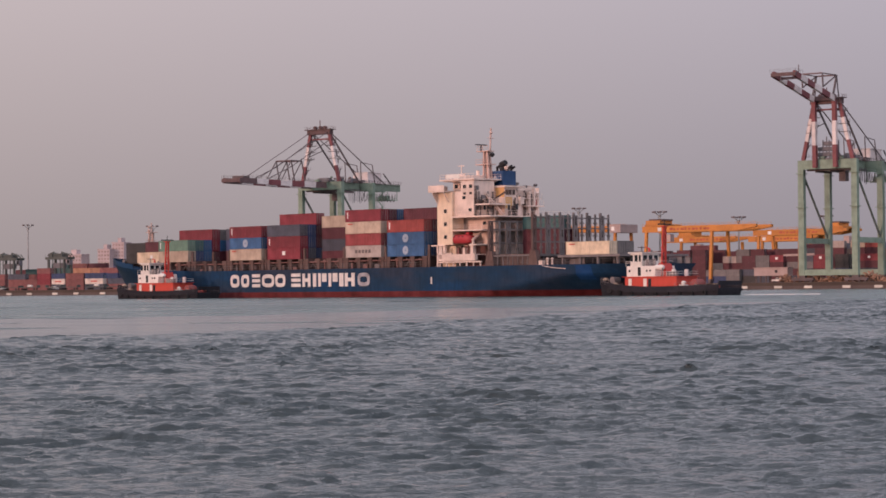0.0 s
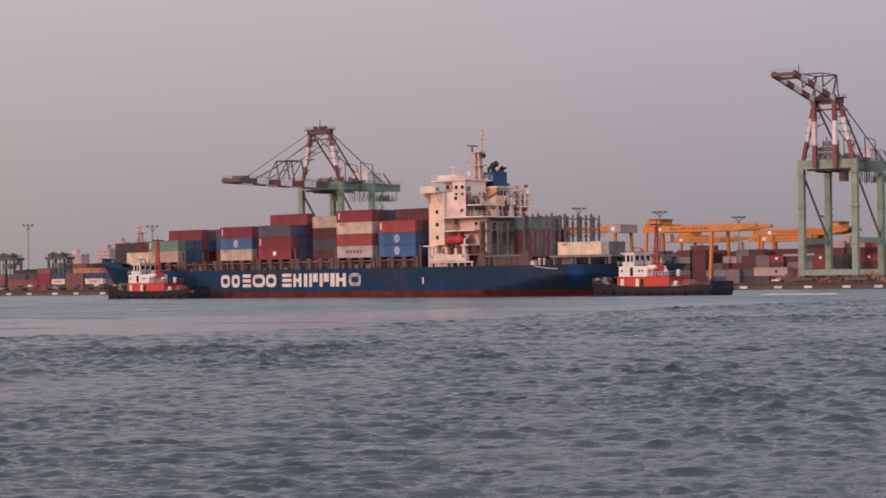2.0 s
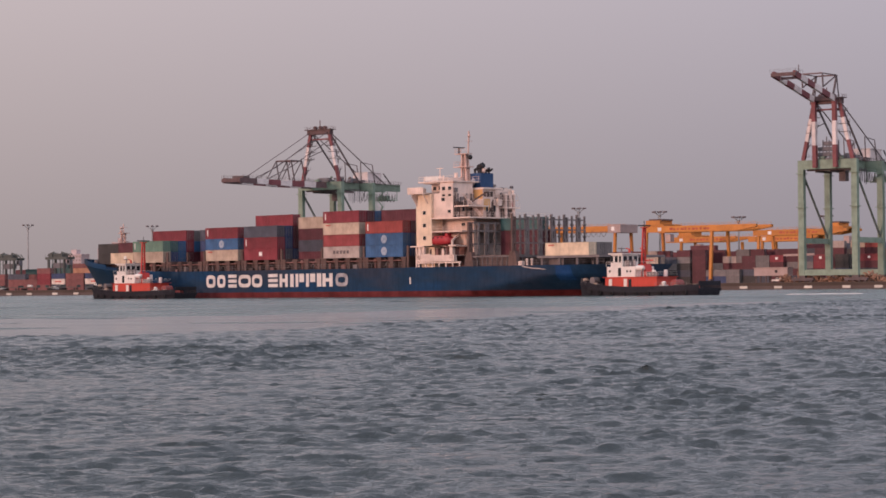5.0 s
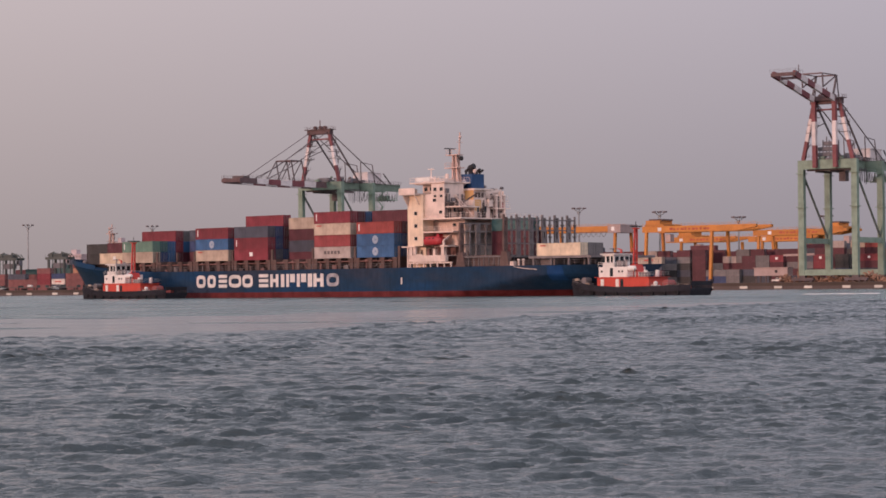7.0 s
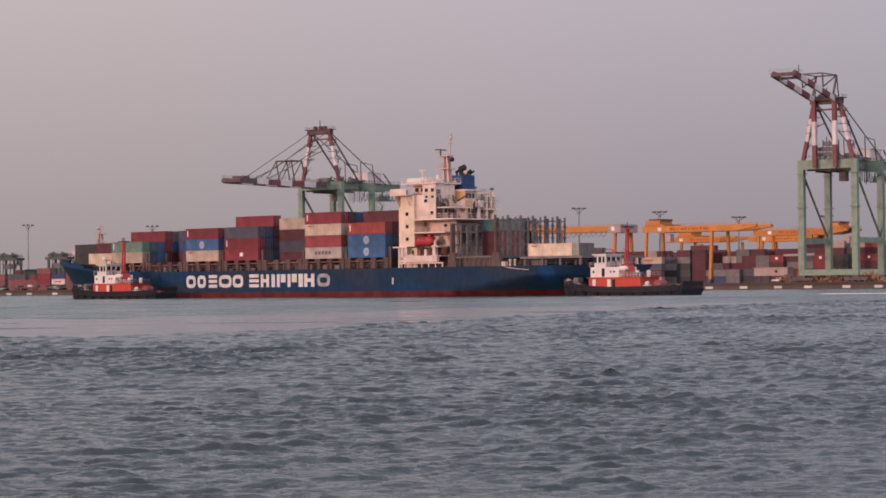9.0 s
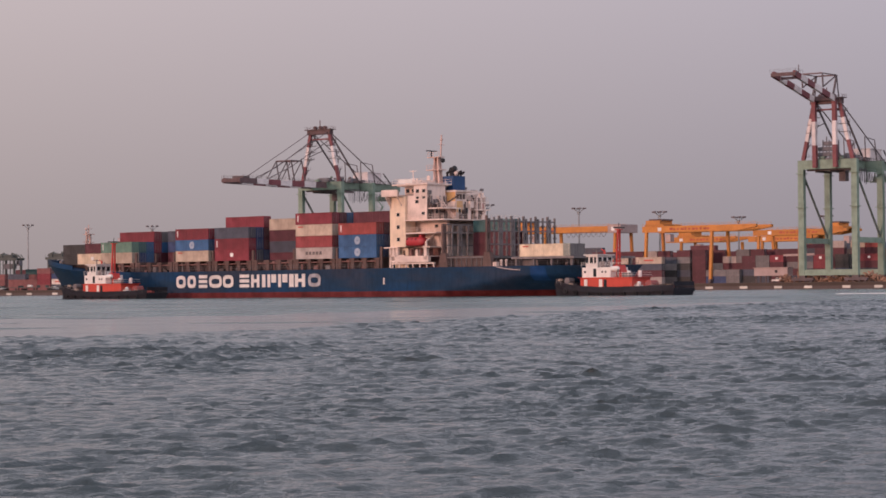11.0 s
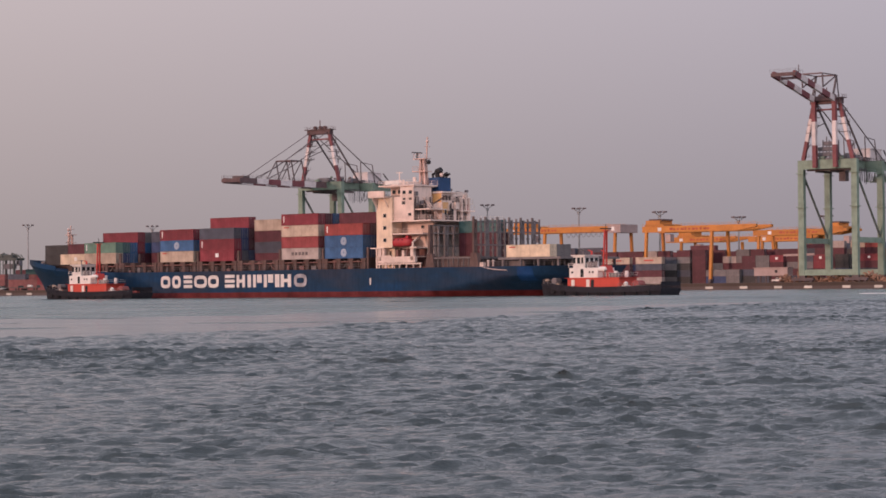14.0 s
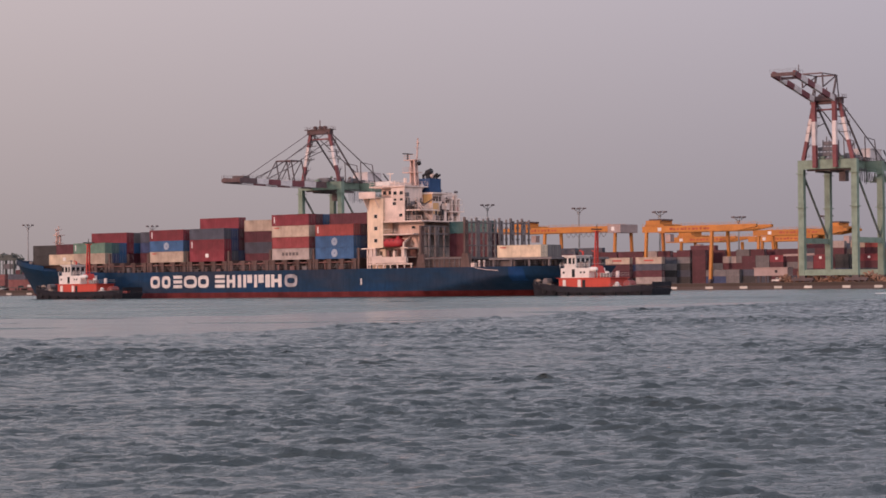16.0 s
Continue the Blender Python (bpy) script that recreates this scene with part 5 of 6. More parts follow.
    for ob in t.children:
        if ob.name.split(".")[0] not in ("hull", "bulwark", "tyre_fender"):
            ob.location.z -= 0.5
            ob.location.x += fore
    return t


tug(pose(-94.2, 10.5, 0), "red and white harbour tug with black hull at the ship's stern", 1.6, -0.2)
tug(pose(56.5, 23.2, 0, 0, 0, 4), "red and white harbour tug with black hull beside the ship's bow")


# ---------------------------------------------------------------- quay cranes
CRANE_GREEN = paint("crane_green", (0.20, 0.27, 0.21), 0.6, 0.3, rust=0.08)
CRANE_RED = paint("crane_red", (0.185, 0.058, 0.066), 0.6, 0.25, rust=0.05)
CRANE_WHITE = paint("crane_white", (0.66, 0.59, 0.575), 0.6, 0.2, rust=0.06)
CRANE_CAGE = paint("crane_cage", (0.155, 0.150, 0.165), 0.7, 0.3)
CRANE_APEX = paint("crane_apex", (0.125, 0.078, 0.080), 0.7, 0.3, rust=0.1)
CRANE_BRACE = paint("crane_brace", (0.105, 0.125, 0.110), 0.7, 0.3, rust=0.1)
CRANE_DARK = paint("crane_dark", (0.115, 0.088, 0.090), 0.7, 0.3, rust=0.1)


def at_quay(x, y, z=QH, turn=0):
    return QUAY @ pose(x, y, z, 0, 0, turn)


def banded(parent, name, p, q, w, h, bands, label=""):
    """A bar in painted bands: (colour, end as a share of its length)."""
    p, q = Vector(p), Vector(q)
    last = 0.0
    for mat, end in bands:
        bm = B()
        beam(bm, p.lerp(q, last), p.lerp(q, end), w, h)
        part(name, bm, mat, parent, label)
        last = end


def quay_crane(qx, raised, label):
    c = thing("quay_crane", at_quay(qx, 14.0), label, "crane", "ship-to-shore cranes on the quay")
    H0, G, S, TOP = 3.2, 11.0, 11.0, 42.2
    for sx in (-1, 1):
        for sy in (-1, 1):
            bm = B()
            beam(bm, (sx * S, sy * G, H0), (sx * S, sy * G, TOP + 3.6), 2.0, 2.3)
            leg = part("leg", bm, CRANE_GREEN, c, "pale green box-section leg")
            for z in (28.0, TOP - 1.5):
                bm = B()
                box(bm, sx * S - 1.6, sx * S + 1.6, sy * G - 1.6, sy * G + 1.6, z, z + 0.3)
                part("leg_platform", bm, CRANE_GREEN, leg)
            bm = B()
            for k in range(4):
                x = sx * S - 3.6 + 2.4 * k
                tube(bm, (x, sy * G - 0.3, 0.5), (x, sy * G + 0.3, 0.5), 0.5, 10)
            box(bm, sx * S - 4.6, sx * S + 4.6, sy * G - 0.6, sy * G + 0.6, 0.6, 1.6)
            box(bm, sx * S - 1.2, sx * S + 1.2, sy * G - 0.6, sy * G + 0.6, 1.6, 2.6)
            part("bogie", bm, CRANE_DARK, c, "dark wheel bogie on the rail")
    for sy in (-1, 1):
        bm = B()
        beam(bm, (-S - 1.2, sy * G, 3.6), (S + 1.2, sy * G, 3.6), 1.5, 2.2)
        part("sill_beam", bm, CRANE_GREEN, c, "pale green sill beam")
        bm = B()
        beam(bm, (-S, sy * G, TOP + 1.9), (S, sy * G, TOP + 1.9), 1.8, 3.4)
        part("cross_beam", bm, CRANE_GREEN, c, "pale green portal cross beam")
    for sx in (-1, 1):
        bm = B()
        beam(bm, (sx * S, -G, 15.6), (sx * S, G, 15.6), 1.4, 2.0)
        part("portal_tie", bm, CRANE_GREEN, c, "pale green portal tie beam")
        bm = B()
        beam(bm, (sx * S, -G + 0.8, TOP - 1), (sx * S, G - 0.6, 16.5), 0.6, 0.6)
        part("brace", bm, CRANE_BRACE, c, "dark grey-green diagonal brace")
        # fixed girders over the portal and the back reach
        bm = B()
        beam(bm, (sx * 4.2, -13.0, TOP + 2.2), (sx * 4.2, 40.0, TOP + 2.2), 1.3, 3.0)
        g = part("girder", bm, CRANE_GREEN, c, "pale green main girder")
        bm = B()
        x = sx * 5.3
        beam(bm, (x, -13, TOP + 3.9), (x, 40, TOP + 3.9), 0.9, 0.1)
        for k in range(28):
            beam(bm, (sx * 5.7, -13 + 1.95 * k, TOP + 3.9), (sx * 5.7, -13 + 1.95 * k, TOP + 5.0), 0.09, 0.09)
        for z in (4.5, 5.0):
            beam(bm, (sx * 5.7, -13, TOP + z), (sx * 5.7, 40, TOP + z), 0.09, 0.09)
        part("catwalk", bm, CRANE_DARK, g)
        # A-frame
        apex = Vector((sx * 5.0, -11.3, 68.0))
        banded(c, "a_frame_leg", (sx * 10.2, -11, TOP + 3.6), apex, 1.2, 1.35,
               ((CRANE_RED, 0.32), (CRANE_WHITE, 0.70), (CRANE_RED, 1.0)), "red and white banded A-frame leg")
        bm = B()
        beam(bm, apex, (sx * 4.4, 11, TOP + 3.4), 0.55, 0.55)
        beam(bm, apex.lerp(Vector((sx * 4.4, 11, TOP + 3.4)), 0.35), (sx * 7.6, -10, 57.0), 0.3, 0.3)
        beam(bm, apex, (sx * 4.4, 30, TOP + 3.4), 0.32, 0.32)
        beam(bm, (sx * 4.4, 22, TOP + 3.5), (sx * 4.4, 20, TOP + 12.2), 0.3, 0.3)
        beam(bm, (sx * 4.4, 12, TOP + 3.5), (sx * 4.4, 11.5, TOP + 13.0), 0.3, 0.3)
        beam(bm, (sx * 4.4, 20, TOP + 12.2), (sx * 4.4, 11.5, TOP + 13.0), 0.25, 0.25)
        beam(bm, (sx * 4.4, 34, TOP + 3.5), (sx * 4.4, 28, TOP + 8.5), 0.4, 0.4)
        part("backstay", bm, CRANE_DARK, c, "dark steel backstay")
    bm = B()
    box(bm, -6.4, 6.4, -12.5, -10.1, 66.6, 68.6)
    box(bm, -7.4, 7.4, -13.1, -9.5, 68.6, 68.9)
    rail(bm, [(-7.3, -13.0, 68.9), (7.3, -13.0, 68.9), (7.3, -9.6, 68.9), (-7.3, -9.6, 68.9), (-7.3, -13.0, 68.9)])
    for x in (-2.6, 0.4, 2.8):
        tube(bm, (x, -11.9, 69.6), (x, -10.7, 69.6), 0.8, 12)
    beam(bm, (0, -11.3, 69), (0, -11.3, 72.8), 0.3, 0.3)
    part("apex_frame", bm, CRANE_APEX, c, "dull reddish-grey apex frame with sheaves")
    for z, w in ((56.0, 7.7), (59.0, 7.0), (61.8, 6.4), (64.2, 5.8)):
        for sx in (-1, 1):
            bm = B()
            a, b = sorted((sx * (w - 2.4), sx * (w + 0.9)))
            box(bm, a, b, -11.8, -8.6, z - 0.1, z + 0.1)
            rail(bm, [(a, -11.7, z), (b, -11.7, z), (b, -8.7, z)])
            part("a_frame_platform", bm, CRANE_DARK, c, "dark railed platform on the A-frame leg")
    bm = B()
    beam(bm, (-5.6, -10.6, 64.6), (5.6, -10.6, 64.6), 0.6, 0.6)
    part("a_frame_tie", bm, CRANE_RED, c, "red tie across the top of the A-frame")
    # winches, drums and lamps on the portal top
    rng = random.Random(17)
    for k in range(16):
        x, y = rng.uniform(-9.5, 9.5), rng.uniform(-12.0, 14.0)
        h = rng.uniform(0.8, 2.6)
        bm = B()
        if k % 2:
            tube(bm, (x - 0.8, y, TOP + 4.3), (x + 0.8, y, TOP + 4.3), 0.65, 10)
            box(bm, x - 1.0, x + 1.0, y - 0.5, y + 0.5, TOP + 3.5, TOP + 4.0)
        else:
            tube(bm, (x, y, TOP + 3.5), (x, y, TOP + 3.6 + h), 0.12, 6)
            box(bm, x - 0.45, x + 0.45, y - 0.3, y + 0.3, TOP + 3.5 + h, TOP + 4.1 + h)
        part("portal_gear", bm, (CRANE_DARK, CRANE_GREEN, CRANE_CAGE)[k % 3], c)
    # machinery house
    bm = B()
    box(bm, -4.0, 4.0, 17.0, 27.0, TOP + 4.0, TOP + 8.6)
    box(bm, -4.2, 4.2, 16.8, 27.2, TOP + 8.6, TOP + 8.9)
    mh = part("machinery_house", bm, CRANE_WHITE, c, "off-white machinery house")
    for y in (18.5, 21.0):
        bm = B()
        box(bm, -4.06, -4.0, y, y + 1.2, TOP + 6.2, TOP + 7.8)
        part("louvre", bm, CRANE_RED, mh, "red louvre panel")
    # festoon loops and trolley under the back reach
    bm = B()
    for k in range(11):
        y = 13 + 2.3 * k
        for a in range(8):
            z0, z1 = (1 - (a / 4 - 1) ** 2), (1 - ((a + 1) / 4 - 1) ** 2)
            beam(bm, (3.2, y + 2.3 * a / 8, TOP - 0.4 - 3.6 * z0), (3.2, y + 2.3 * (a + 1) / 8, TOP - 0.4 - 3.6 * z1), 0.16, 0.16)
    part("festoon_cable", bm, CRANE_DARK, c, "looped trolley cables")
    bm = B()
    box(bm, -4.4, 4.4, 31.0, 38.5, TOP - 3.4, TOP - 3.1)
    for x in (-4.2, 4.2):
        for y in (31.2, 38.3):
            beam(bm, (x, y, TOP - 3.2), (x, y, TOP + 0.8), 0.25, 0.25)
    rail(bm, [(-4.3, 31.1, TOP - 3.1), (4.3, 31.1, TOP - 3.1), (4.3, 38.4, TOP - 3.1), (-4.3, 38.4, TOP - 3.1)])
    box(bm, -2.5, 2.0, 33, 36, TOP - 3.1, TOP - 1.2)
    part("service_platform", bm, CRANE_GREEN, c, "green hanging service platform")
    bm = B()
    box(bm, -3.2, 3.2, -3.0, 5.0, TOP - 0.7, TOP + 0.4)
    part("trolley", bm, CRANE_DARK, c, "grey trolley")
    bm = B()
    box(bm, 2.0, 4.6, -6.0, -3.0, TOP - 4.4, TOP - 0.7)
    part("operator_cabin", bm, CRANE_DARK, c, "grey operator's cabin")
    bm = B()
    if raised:
        for x in (-5.2, -2.2, 0.4, 2.8):
            for y in (-10.5, -7.5):
                beam(bm, (x, y, TOP + 0.5), (x, y, TOP + (11.0 if x > -5 else 8.0)), 0.35, 0.35)
        for z in range(1, 10, 2):
            box(bm, -5.2 if z < 8 else -2.2, 2.7, -10.4, -7.6, TOP + z, TOP + z + 1.4)
        for x in (-1.4, 1.6):
            beam(bm, (x, -9, TOP + 10.0), (x, -9, TOP + 12.4), 0.3, 0.3)
        rail(bm, [(-5.2, -10.5, TOP + 8.4), (-2.2, -10.5, TOP + 8.4)])
    else:
        box(bm, -2.5, 2.5, -9.0, -6.5, TOP + 3.7, TOP + 5.6)
    part("lift_cage", bm, CRANE_CAGE, c, "grey steel cage over the portal")
    # gear along the girders: cable reels, boxes, hanging cable bundles
    for k, (x, y, w, d, h) in enumerate(((-4.2, -6.0, 1.6, 2.4, 1.7), (4.2, -3.5, 1.4, 1.8, 2.3), (-4.2, 1.5, 1.2, 1.6, 1.3), (4.2, 5.0, 1.8, 2.2, 1.9), (-4.2, 9.0, 1.2, 1.4, 2.4), (0.0, 12.5, 2.6, 2.0, 2.2))):
        bm = B()
        box(bm, x - w / 2, x + w / 2, y - d / 2, y + d / 2, TOP + 3.7, TOP + 3.7 + h)
        box(bm, x - w / 2 - 0.1, x + w / 2 + 0.1, y - d / 2 - 0.1, y + d / 2 + 0.1, TOP + 3.7 + h, TOP + 3.85 + h)
        part("equipment_box", bm, CRANE_CAGE if k % 2 else CRANE_GREEN, c, "weathered steel equipment box")
    bm = B()
    beam(bm, (-9.5, -9.2, TOP + 0.4), (9.5, -9.2, TOP + 0.4), 1.0, 1.6)
    for x in (-6.0, 0.0, 6.0):
        beam(bm, (x, -9.2, TOP - 0.5), (x, 4.0, TOP - 0.5), 0.5, 0.9)
    part("under_frame", bm, CRANE_DARK, c, "dark frame under the portal top")
    bm = B()
    for k in range(12):
        x = 5.2 + 0.32 * (k % 4)
        y = 2.0 + 0.9 * k
        tube(bm, (x, y, TOP + 1.0), (x, y + 0.2, TOP - 4.2 - 1.4 * ((k * 7) % 5) / 5), 0.11, 5)
    part("cable_bundle", bm, CRANE_CAGE, c, "hanging grey trolley cables")
    bm = B()
    for sx in (-1, 1):
        for k in range(5):
            z = TOP + 5.0 + 4.2 * k
            f = (z - TOP - 3.6) / (68.0 - TOP - 3.6)
            x = sx * (10.2 + (5.0 - 10.2) * f)
            box(bm, x - 1.3, x + 1.3, -10.6, -8.8, z - 0.06, z + 0.06)
            rail(bm, [(x - 1.3, -8.8, z), (x + 1.3, -8.8, z)], height=1.0)
            if k < 4:
                beam(bm, (x - 1.1, -9.4, z), (x + 0.6 - sx * 0.9, -9.4, z + 4.2), 0.5, 0.12)
    part("a_frame_stair", bm, CRANE_DARK, c, "dark access stairs up the A-frame")
    boom(c, raised, TOP)
    # stair tower and ladder on a landside leg
    bm = B()
    for k in range(12):
        z = 4 + 3.1 * k
        a, b = (13.0, 15.6) if k % 2 else (15.6, 13.0)
        beam(bm, (a, 12.8, z), (b, 12.8, z + 3.1), 0.7, 0.15)
        beam(bm, (a, 12.5, z + 1), (b, 12.5, z + 4.1), 0.08, 0.08)
        box(bm, 12.6, 16.0, 12.3, 13.3, z - 0.08, z)
    for x in (12.6, 16.0):
        for y in (12.3, 13.3):
            beam(bm, (x, y, 3.5), (x, y, 42), 0.12, 0.12)
    part("stair", bm, CRANE_GREEN, c, "green steel access stair")
    return c


def boom(c, raised, TOP):
    stripes = ((CRANE_WHITE, 0.14), (CRANE_RED, 0.34), (CRANE_WHITE, 0.52), (CRANE_RED, 0.70), (CRANE_WHITE, 0.86), (CRANE_RED, 1.0))
    for sx in (-1, 1):
        x = sx * 4.2
        if raised:
            knee = Vector((x, -13.6, TOP + 26.0))
            banded(c, "inner_boom", (x, -13.2, TOP + 0.6), knee, 1.6, 1.5, ((CRANE_RED, 0.33), (CRANE_WHITE, 0.68), (CRANE_RED, 1.0)), "folded boom girder in red and white bands")
            tip = knee + Vector((0, -32.0, 7.4))
            banded(c, "outer_boom", knee, tip, 1.2, 2.1, stripes, "raised boom girder in red and white bands")
            bm = B()
            beam(bm, knee + Vector((0, -1, 1)), knee + Vector((0, 2.2, 9.0)), 0.6, 0.6)
            beam(bm, knee + Vector((0, -9, 4.0)), knee + Vector((0, 2.2, 9.0)), 0.4, 0.4)
            beam(bm, knee + Vector((0, 2.2, 9.0)), (sx * 5.0, -11.3, 68.0), 0.35, 0.35)
            beam(bm, knee + Vector((0, -9, 4.0)), knee + Vector((0, -9.5, 9.0)), 0.45, 0.45)
            beam(bm, knee + Vector((0, 2.2, 9.0)), knee + Vector((0, -9.5, 9.0)), 0.35, 0.35)
            part("boom_strut", bm, CRANE_DARK, c, "dark boom strut")
        else:
            tip = Vector((x, -70.0, TOP + 2.6))
            knee = Vector((x, -40.0, TOP + 2.2))
            banded(c, "inner_boom", (x, -13.2, TOP + 2.2), knee, 1.4, 2.6,
                   ((CRANE_APEX, 0.272), (CRANE_WHITE, 0.556), (CRANE_RED, 0.869), (CRANE_WHITE, 1.0)), "boom girder in dull red and white bands")
            banded(c, "outer_boom", knee, tip, 1.4, 2.2, ((CRANE_WHITE, 0.133), (CRANE_RED, 0.40), (CRANE_WHITE, 0.647), (CRANE_APEX, 1.0)), "boom girder in red and white bands")
            bm = B()
            apex = Vector((sx * 5.0, -11.3, 68.0))
            beam(bm, apex, (x, -58, TOP + 3.5), 0.22, 0.22)
            beam(bm, apex + Vector((0, 0, -4)), (x, -36, TOP + 9.5), 0.26, 0.26)
            beam(bm, (x, -36, TOP + 9.5), (x, -52, TOP + 3.5), 0.3, 0.3)
            for y in (-27.0, -34.0):
                beam(bm, (x, y, TOP + 3.2), (x, y - 2.2, TOP + 12.0), 0.4, 0.4)
                beam(bm, (x, y - 9.0, TOP + 3.2), (x, y - 2.2, TOP + 12.0), 0.3, 0.3)
            beam(bm, (x, -29.2, TOP + 12), (x, -36.2, TOP + 12), 0.5, 0.5)
            part("forestay", bm, CRANE_DARK, c, "dark steel forestay and strut")
            bm = B()
            rail(bm, [(sx * 5.3, -14, TOP + 3.5), (sx * 5.3, -69, TOP + 3.8)], posts=3.0)
            part("boom_rail", bm, CRANE_DARK, c)
    def tie(a, b, w, h):
        bm = B()
        beam(bm, a, b, w, h)
        part("boom_tie", bm, CRANE_APEX, c, "dull reddish-grey boom cross tie")
    if raised:
        k = Vector((0, -13.6, TOP + 26.0))
        t = k + Vector((0, -32.0, 7.4))
        tie(k + Vector((-5, 0, 0.4)), k + Vector((5, 0, 0.4)), 1.2, 1.6)
        tie(k + Vector((-4.2, 2.2, 9)), k + Vector((4.2, 2.2, 9)), 0.5, 0.5)
        tie(k + Vector((-4.2, -9.5, 9)), k + Vector((4.2, -9.5, 9)), 0.5, 0.5)
        tie(t + Vector((-5, 0, -0.2)), t + Vector((5, 0, -0.2)), 1.2, 1.3)
        tie(t + Vector((-4.5, 5, -1.2)), t + Vector((4.5, 5, -1.2)), 0.8, 0.9)
        bm = B()
        rail(bm, [t + Vector((-5.2, -0.8, 0.6)), t + Vector((5.2, -0.8, 0.6)), t + Vector((5.2, 5, 0.2))])
        beam(bm, t + Vector((4.5, 3, 0)), t + Vector((4.5, 3, 3.2)), 0.25, 0.25)
        part("tip_rail", bm, CRANE_DARK, c)
    else:
        tie((-5, -70, TOP + 2.6), (5, -70, TOP + 2.6), 1.4, 1.5)
        tie((-4.4, -40, TOP + 2.4), (4.4, -40, TOP + 2.4), 1.0, 1.4)
        tie((-4.2, -29.2, TOP + 12), (4.2, -29.2, TOP + 12), 0.5, 0.5)
        tie((-4.2, -36.2, TOP + 12), (4.2, -36.2, TOP + 12), 0.5, 0.5)
        bm = B()
        box(bm, -3, 3, -66, -62, TOP + 3.2, TOP + 4.6)
        rail(bm, [(-5, -70.8, TOP + 3.4), (5, -70.8, TOP + 3.4)])
        part("tip_platform", bm, CRANE_DARK, c)


quay_crane(0.5, True, "green quay crane with its red and white boom folded up")
quay_crane(-243.6, False, "green quay crane with its red and white boom lowered")

# ---------------------------------------------------------------- yard gantries
MARK_RUST = paint("mark_rust", (0.36, 0.075, 0.04), 0.6, 0.25)
GANTRY_YELLOW = paint("gantry_yellow", (0.47, 0.18, 0.035), 0.55, 0.2, rust=0.05)
CABIN_PINK = paint("gantry_cabin", (0.40, 0.30, 0.28), 0.6, 0.2)


def yard_gantry(x0, x1, legs, y, trolley, label, top=25.3, taper=True, house=None):
    mid = (x0 + x1) / 2
    g = thing("yard_gantry", at_quay(mid, y), label, "gantry crane", "yellow gantries over the container yard")
    a, b = x0 - mid, x1 - mid
    for sy in (-6.5, 6.5):
        bm = B()
        z0, z1 = top - 2.5, top
        prism(bm, [(a, z0), (b - 9, z0), (b, z1 - (1.1 if taper else 2.4)), (b, z1), (a, z1)], "y", sy - 0.8, sy + 0.8)
        gd = part("girder", bm, GANTRY_YELLOW, g, "yellow box girder with worn lettering")
        if sy < 0:
            for k in range(11):
                bm = B()
                x = a + 13 + 1.75 * k
                box(bm, x, x + (0.9 if k % 3 else 1.4), sy - 0.84, sy - 0.81, z0 + 0.8, z0 + (1.5 if k % 4 else 1.8))
                part("girder_mark", bm, MARK_RUST, gd, "plain reddish painted bar")
            bm = B()
            box(bm, a + 7.4, a + 9.1, sy - 0.84, sy - 0.81, z0 + 0.5, z0 + 1.9)
            part("girder_mark", bm, MARK_WHITE, gd)
        for lx in legs:
            bm = B()
            beam(bm, (lx - mid, sy * 1.25, 0.9), (lx - mid, sy, z0), 1.15, 1.1)
            part("leg", bm, GANTRY_YELLOW, g, "yellow gantry leg")
        bm = B()
        rail(bm, [(a, sy - 0.7, z1), (b, sy - 0.7, z1)], posts=3.0)
        part("rail", bm, GANTRY_YELLOW, gd)
    for lx in legs:
        bm = B()
        beam(bm, (lx - mid, -9, 1.0), (lx - mid, 9, 1.0), 1.2, 1.2)
        for y2 in (-8.5, -6.5, 6.5, 8.5):
            tube(bm, (lx - mid - 0.4, y2, 0.65), (lx - mid + 0.4, y2, 0.65), 0.65, 10)
        part("wheel_beam", bm, CRANE_DARK, g)
    bm = B()
    tx = trolley - mid
    box(bm, tx - 4.5, tx + 4.5, -7.5, 7.5, top, top + 0.8)
    tr = part("trolley", bm, GANTRY_YELLOW, g, "yellow trolley")
    bm = B()
    box(bm, tx - 4.2, tx + 2.4, -7.0, 3.0, top + 0.8, top + 2.4)
    part("winch_house", bm, GANTRY_YELLOW, tr)
    bm = B()
    box(bm, tx - 3.0, tx + 3.0, -6.4, 2.4, top + 2.4, top + 3.0)
    part("machine_cabin", bm, DECK_BROWN, tr, "brown machine cabin")
    bm = B()
    box(bm, tx + 4, tx + 6.5, -5.5, -2.5, top - 6.4, top - 3.3)
    part("operator_cabin", bm, CABIN_PINK, tr, "pale operator's cabin")
    if house is not None:
        bm = B()
        n = 8
        for k in range(n):
            x = b - 22 + 2.6 * k
            for j in range(6):
                d0, d1 = 1 - (j / 3 - 1) ** 2, 1 - ((j + 1) / 3 - 1) ** 2
                beam(bm, (x + 2.6 * j / 6, -7.9, top - 2.7 - 1.9 * d0), (x + 2.6 * (j + 1) / 6, -7.9, top - 2.7 - 1.9 * d1), 0.14, 0.14)
        beam(bm, (b - 22, -7.9, top - 2.6), (b - 22 + 2.6 * n, -7.9, top - 2.6), 0.16, 0.2)
        part("festoon_cable", bm, CRANE_DARK, g, "looped trolley cables")
        bm = B()
        box(bm, house - mid - 1.2, house - mid + 5.2, -8.4, 6.0, top - 3.0, top + 0.6)
        part("electrical_house", bm, CABIN_PINK, g, "pale pink electrical house")
        bm = B()
        box(bm, house - mid + 0.6, house - mid + 2.2, -8.46, -8.4, top - 2.1, top - 0.4)
        part("house_mark", bm, MARK_WHITE, g)
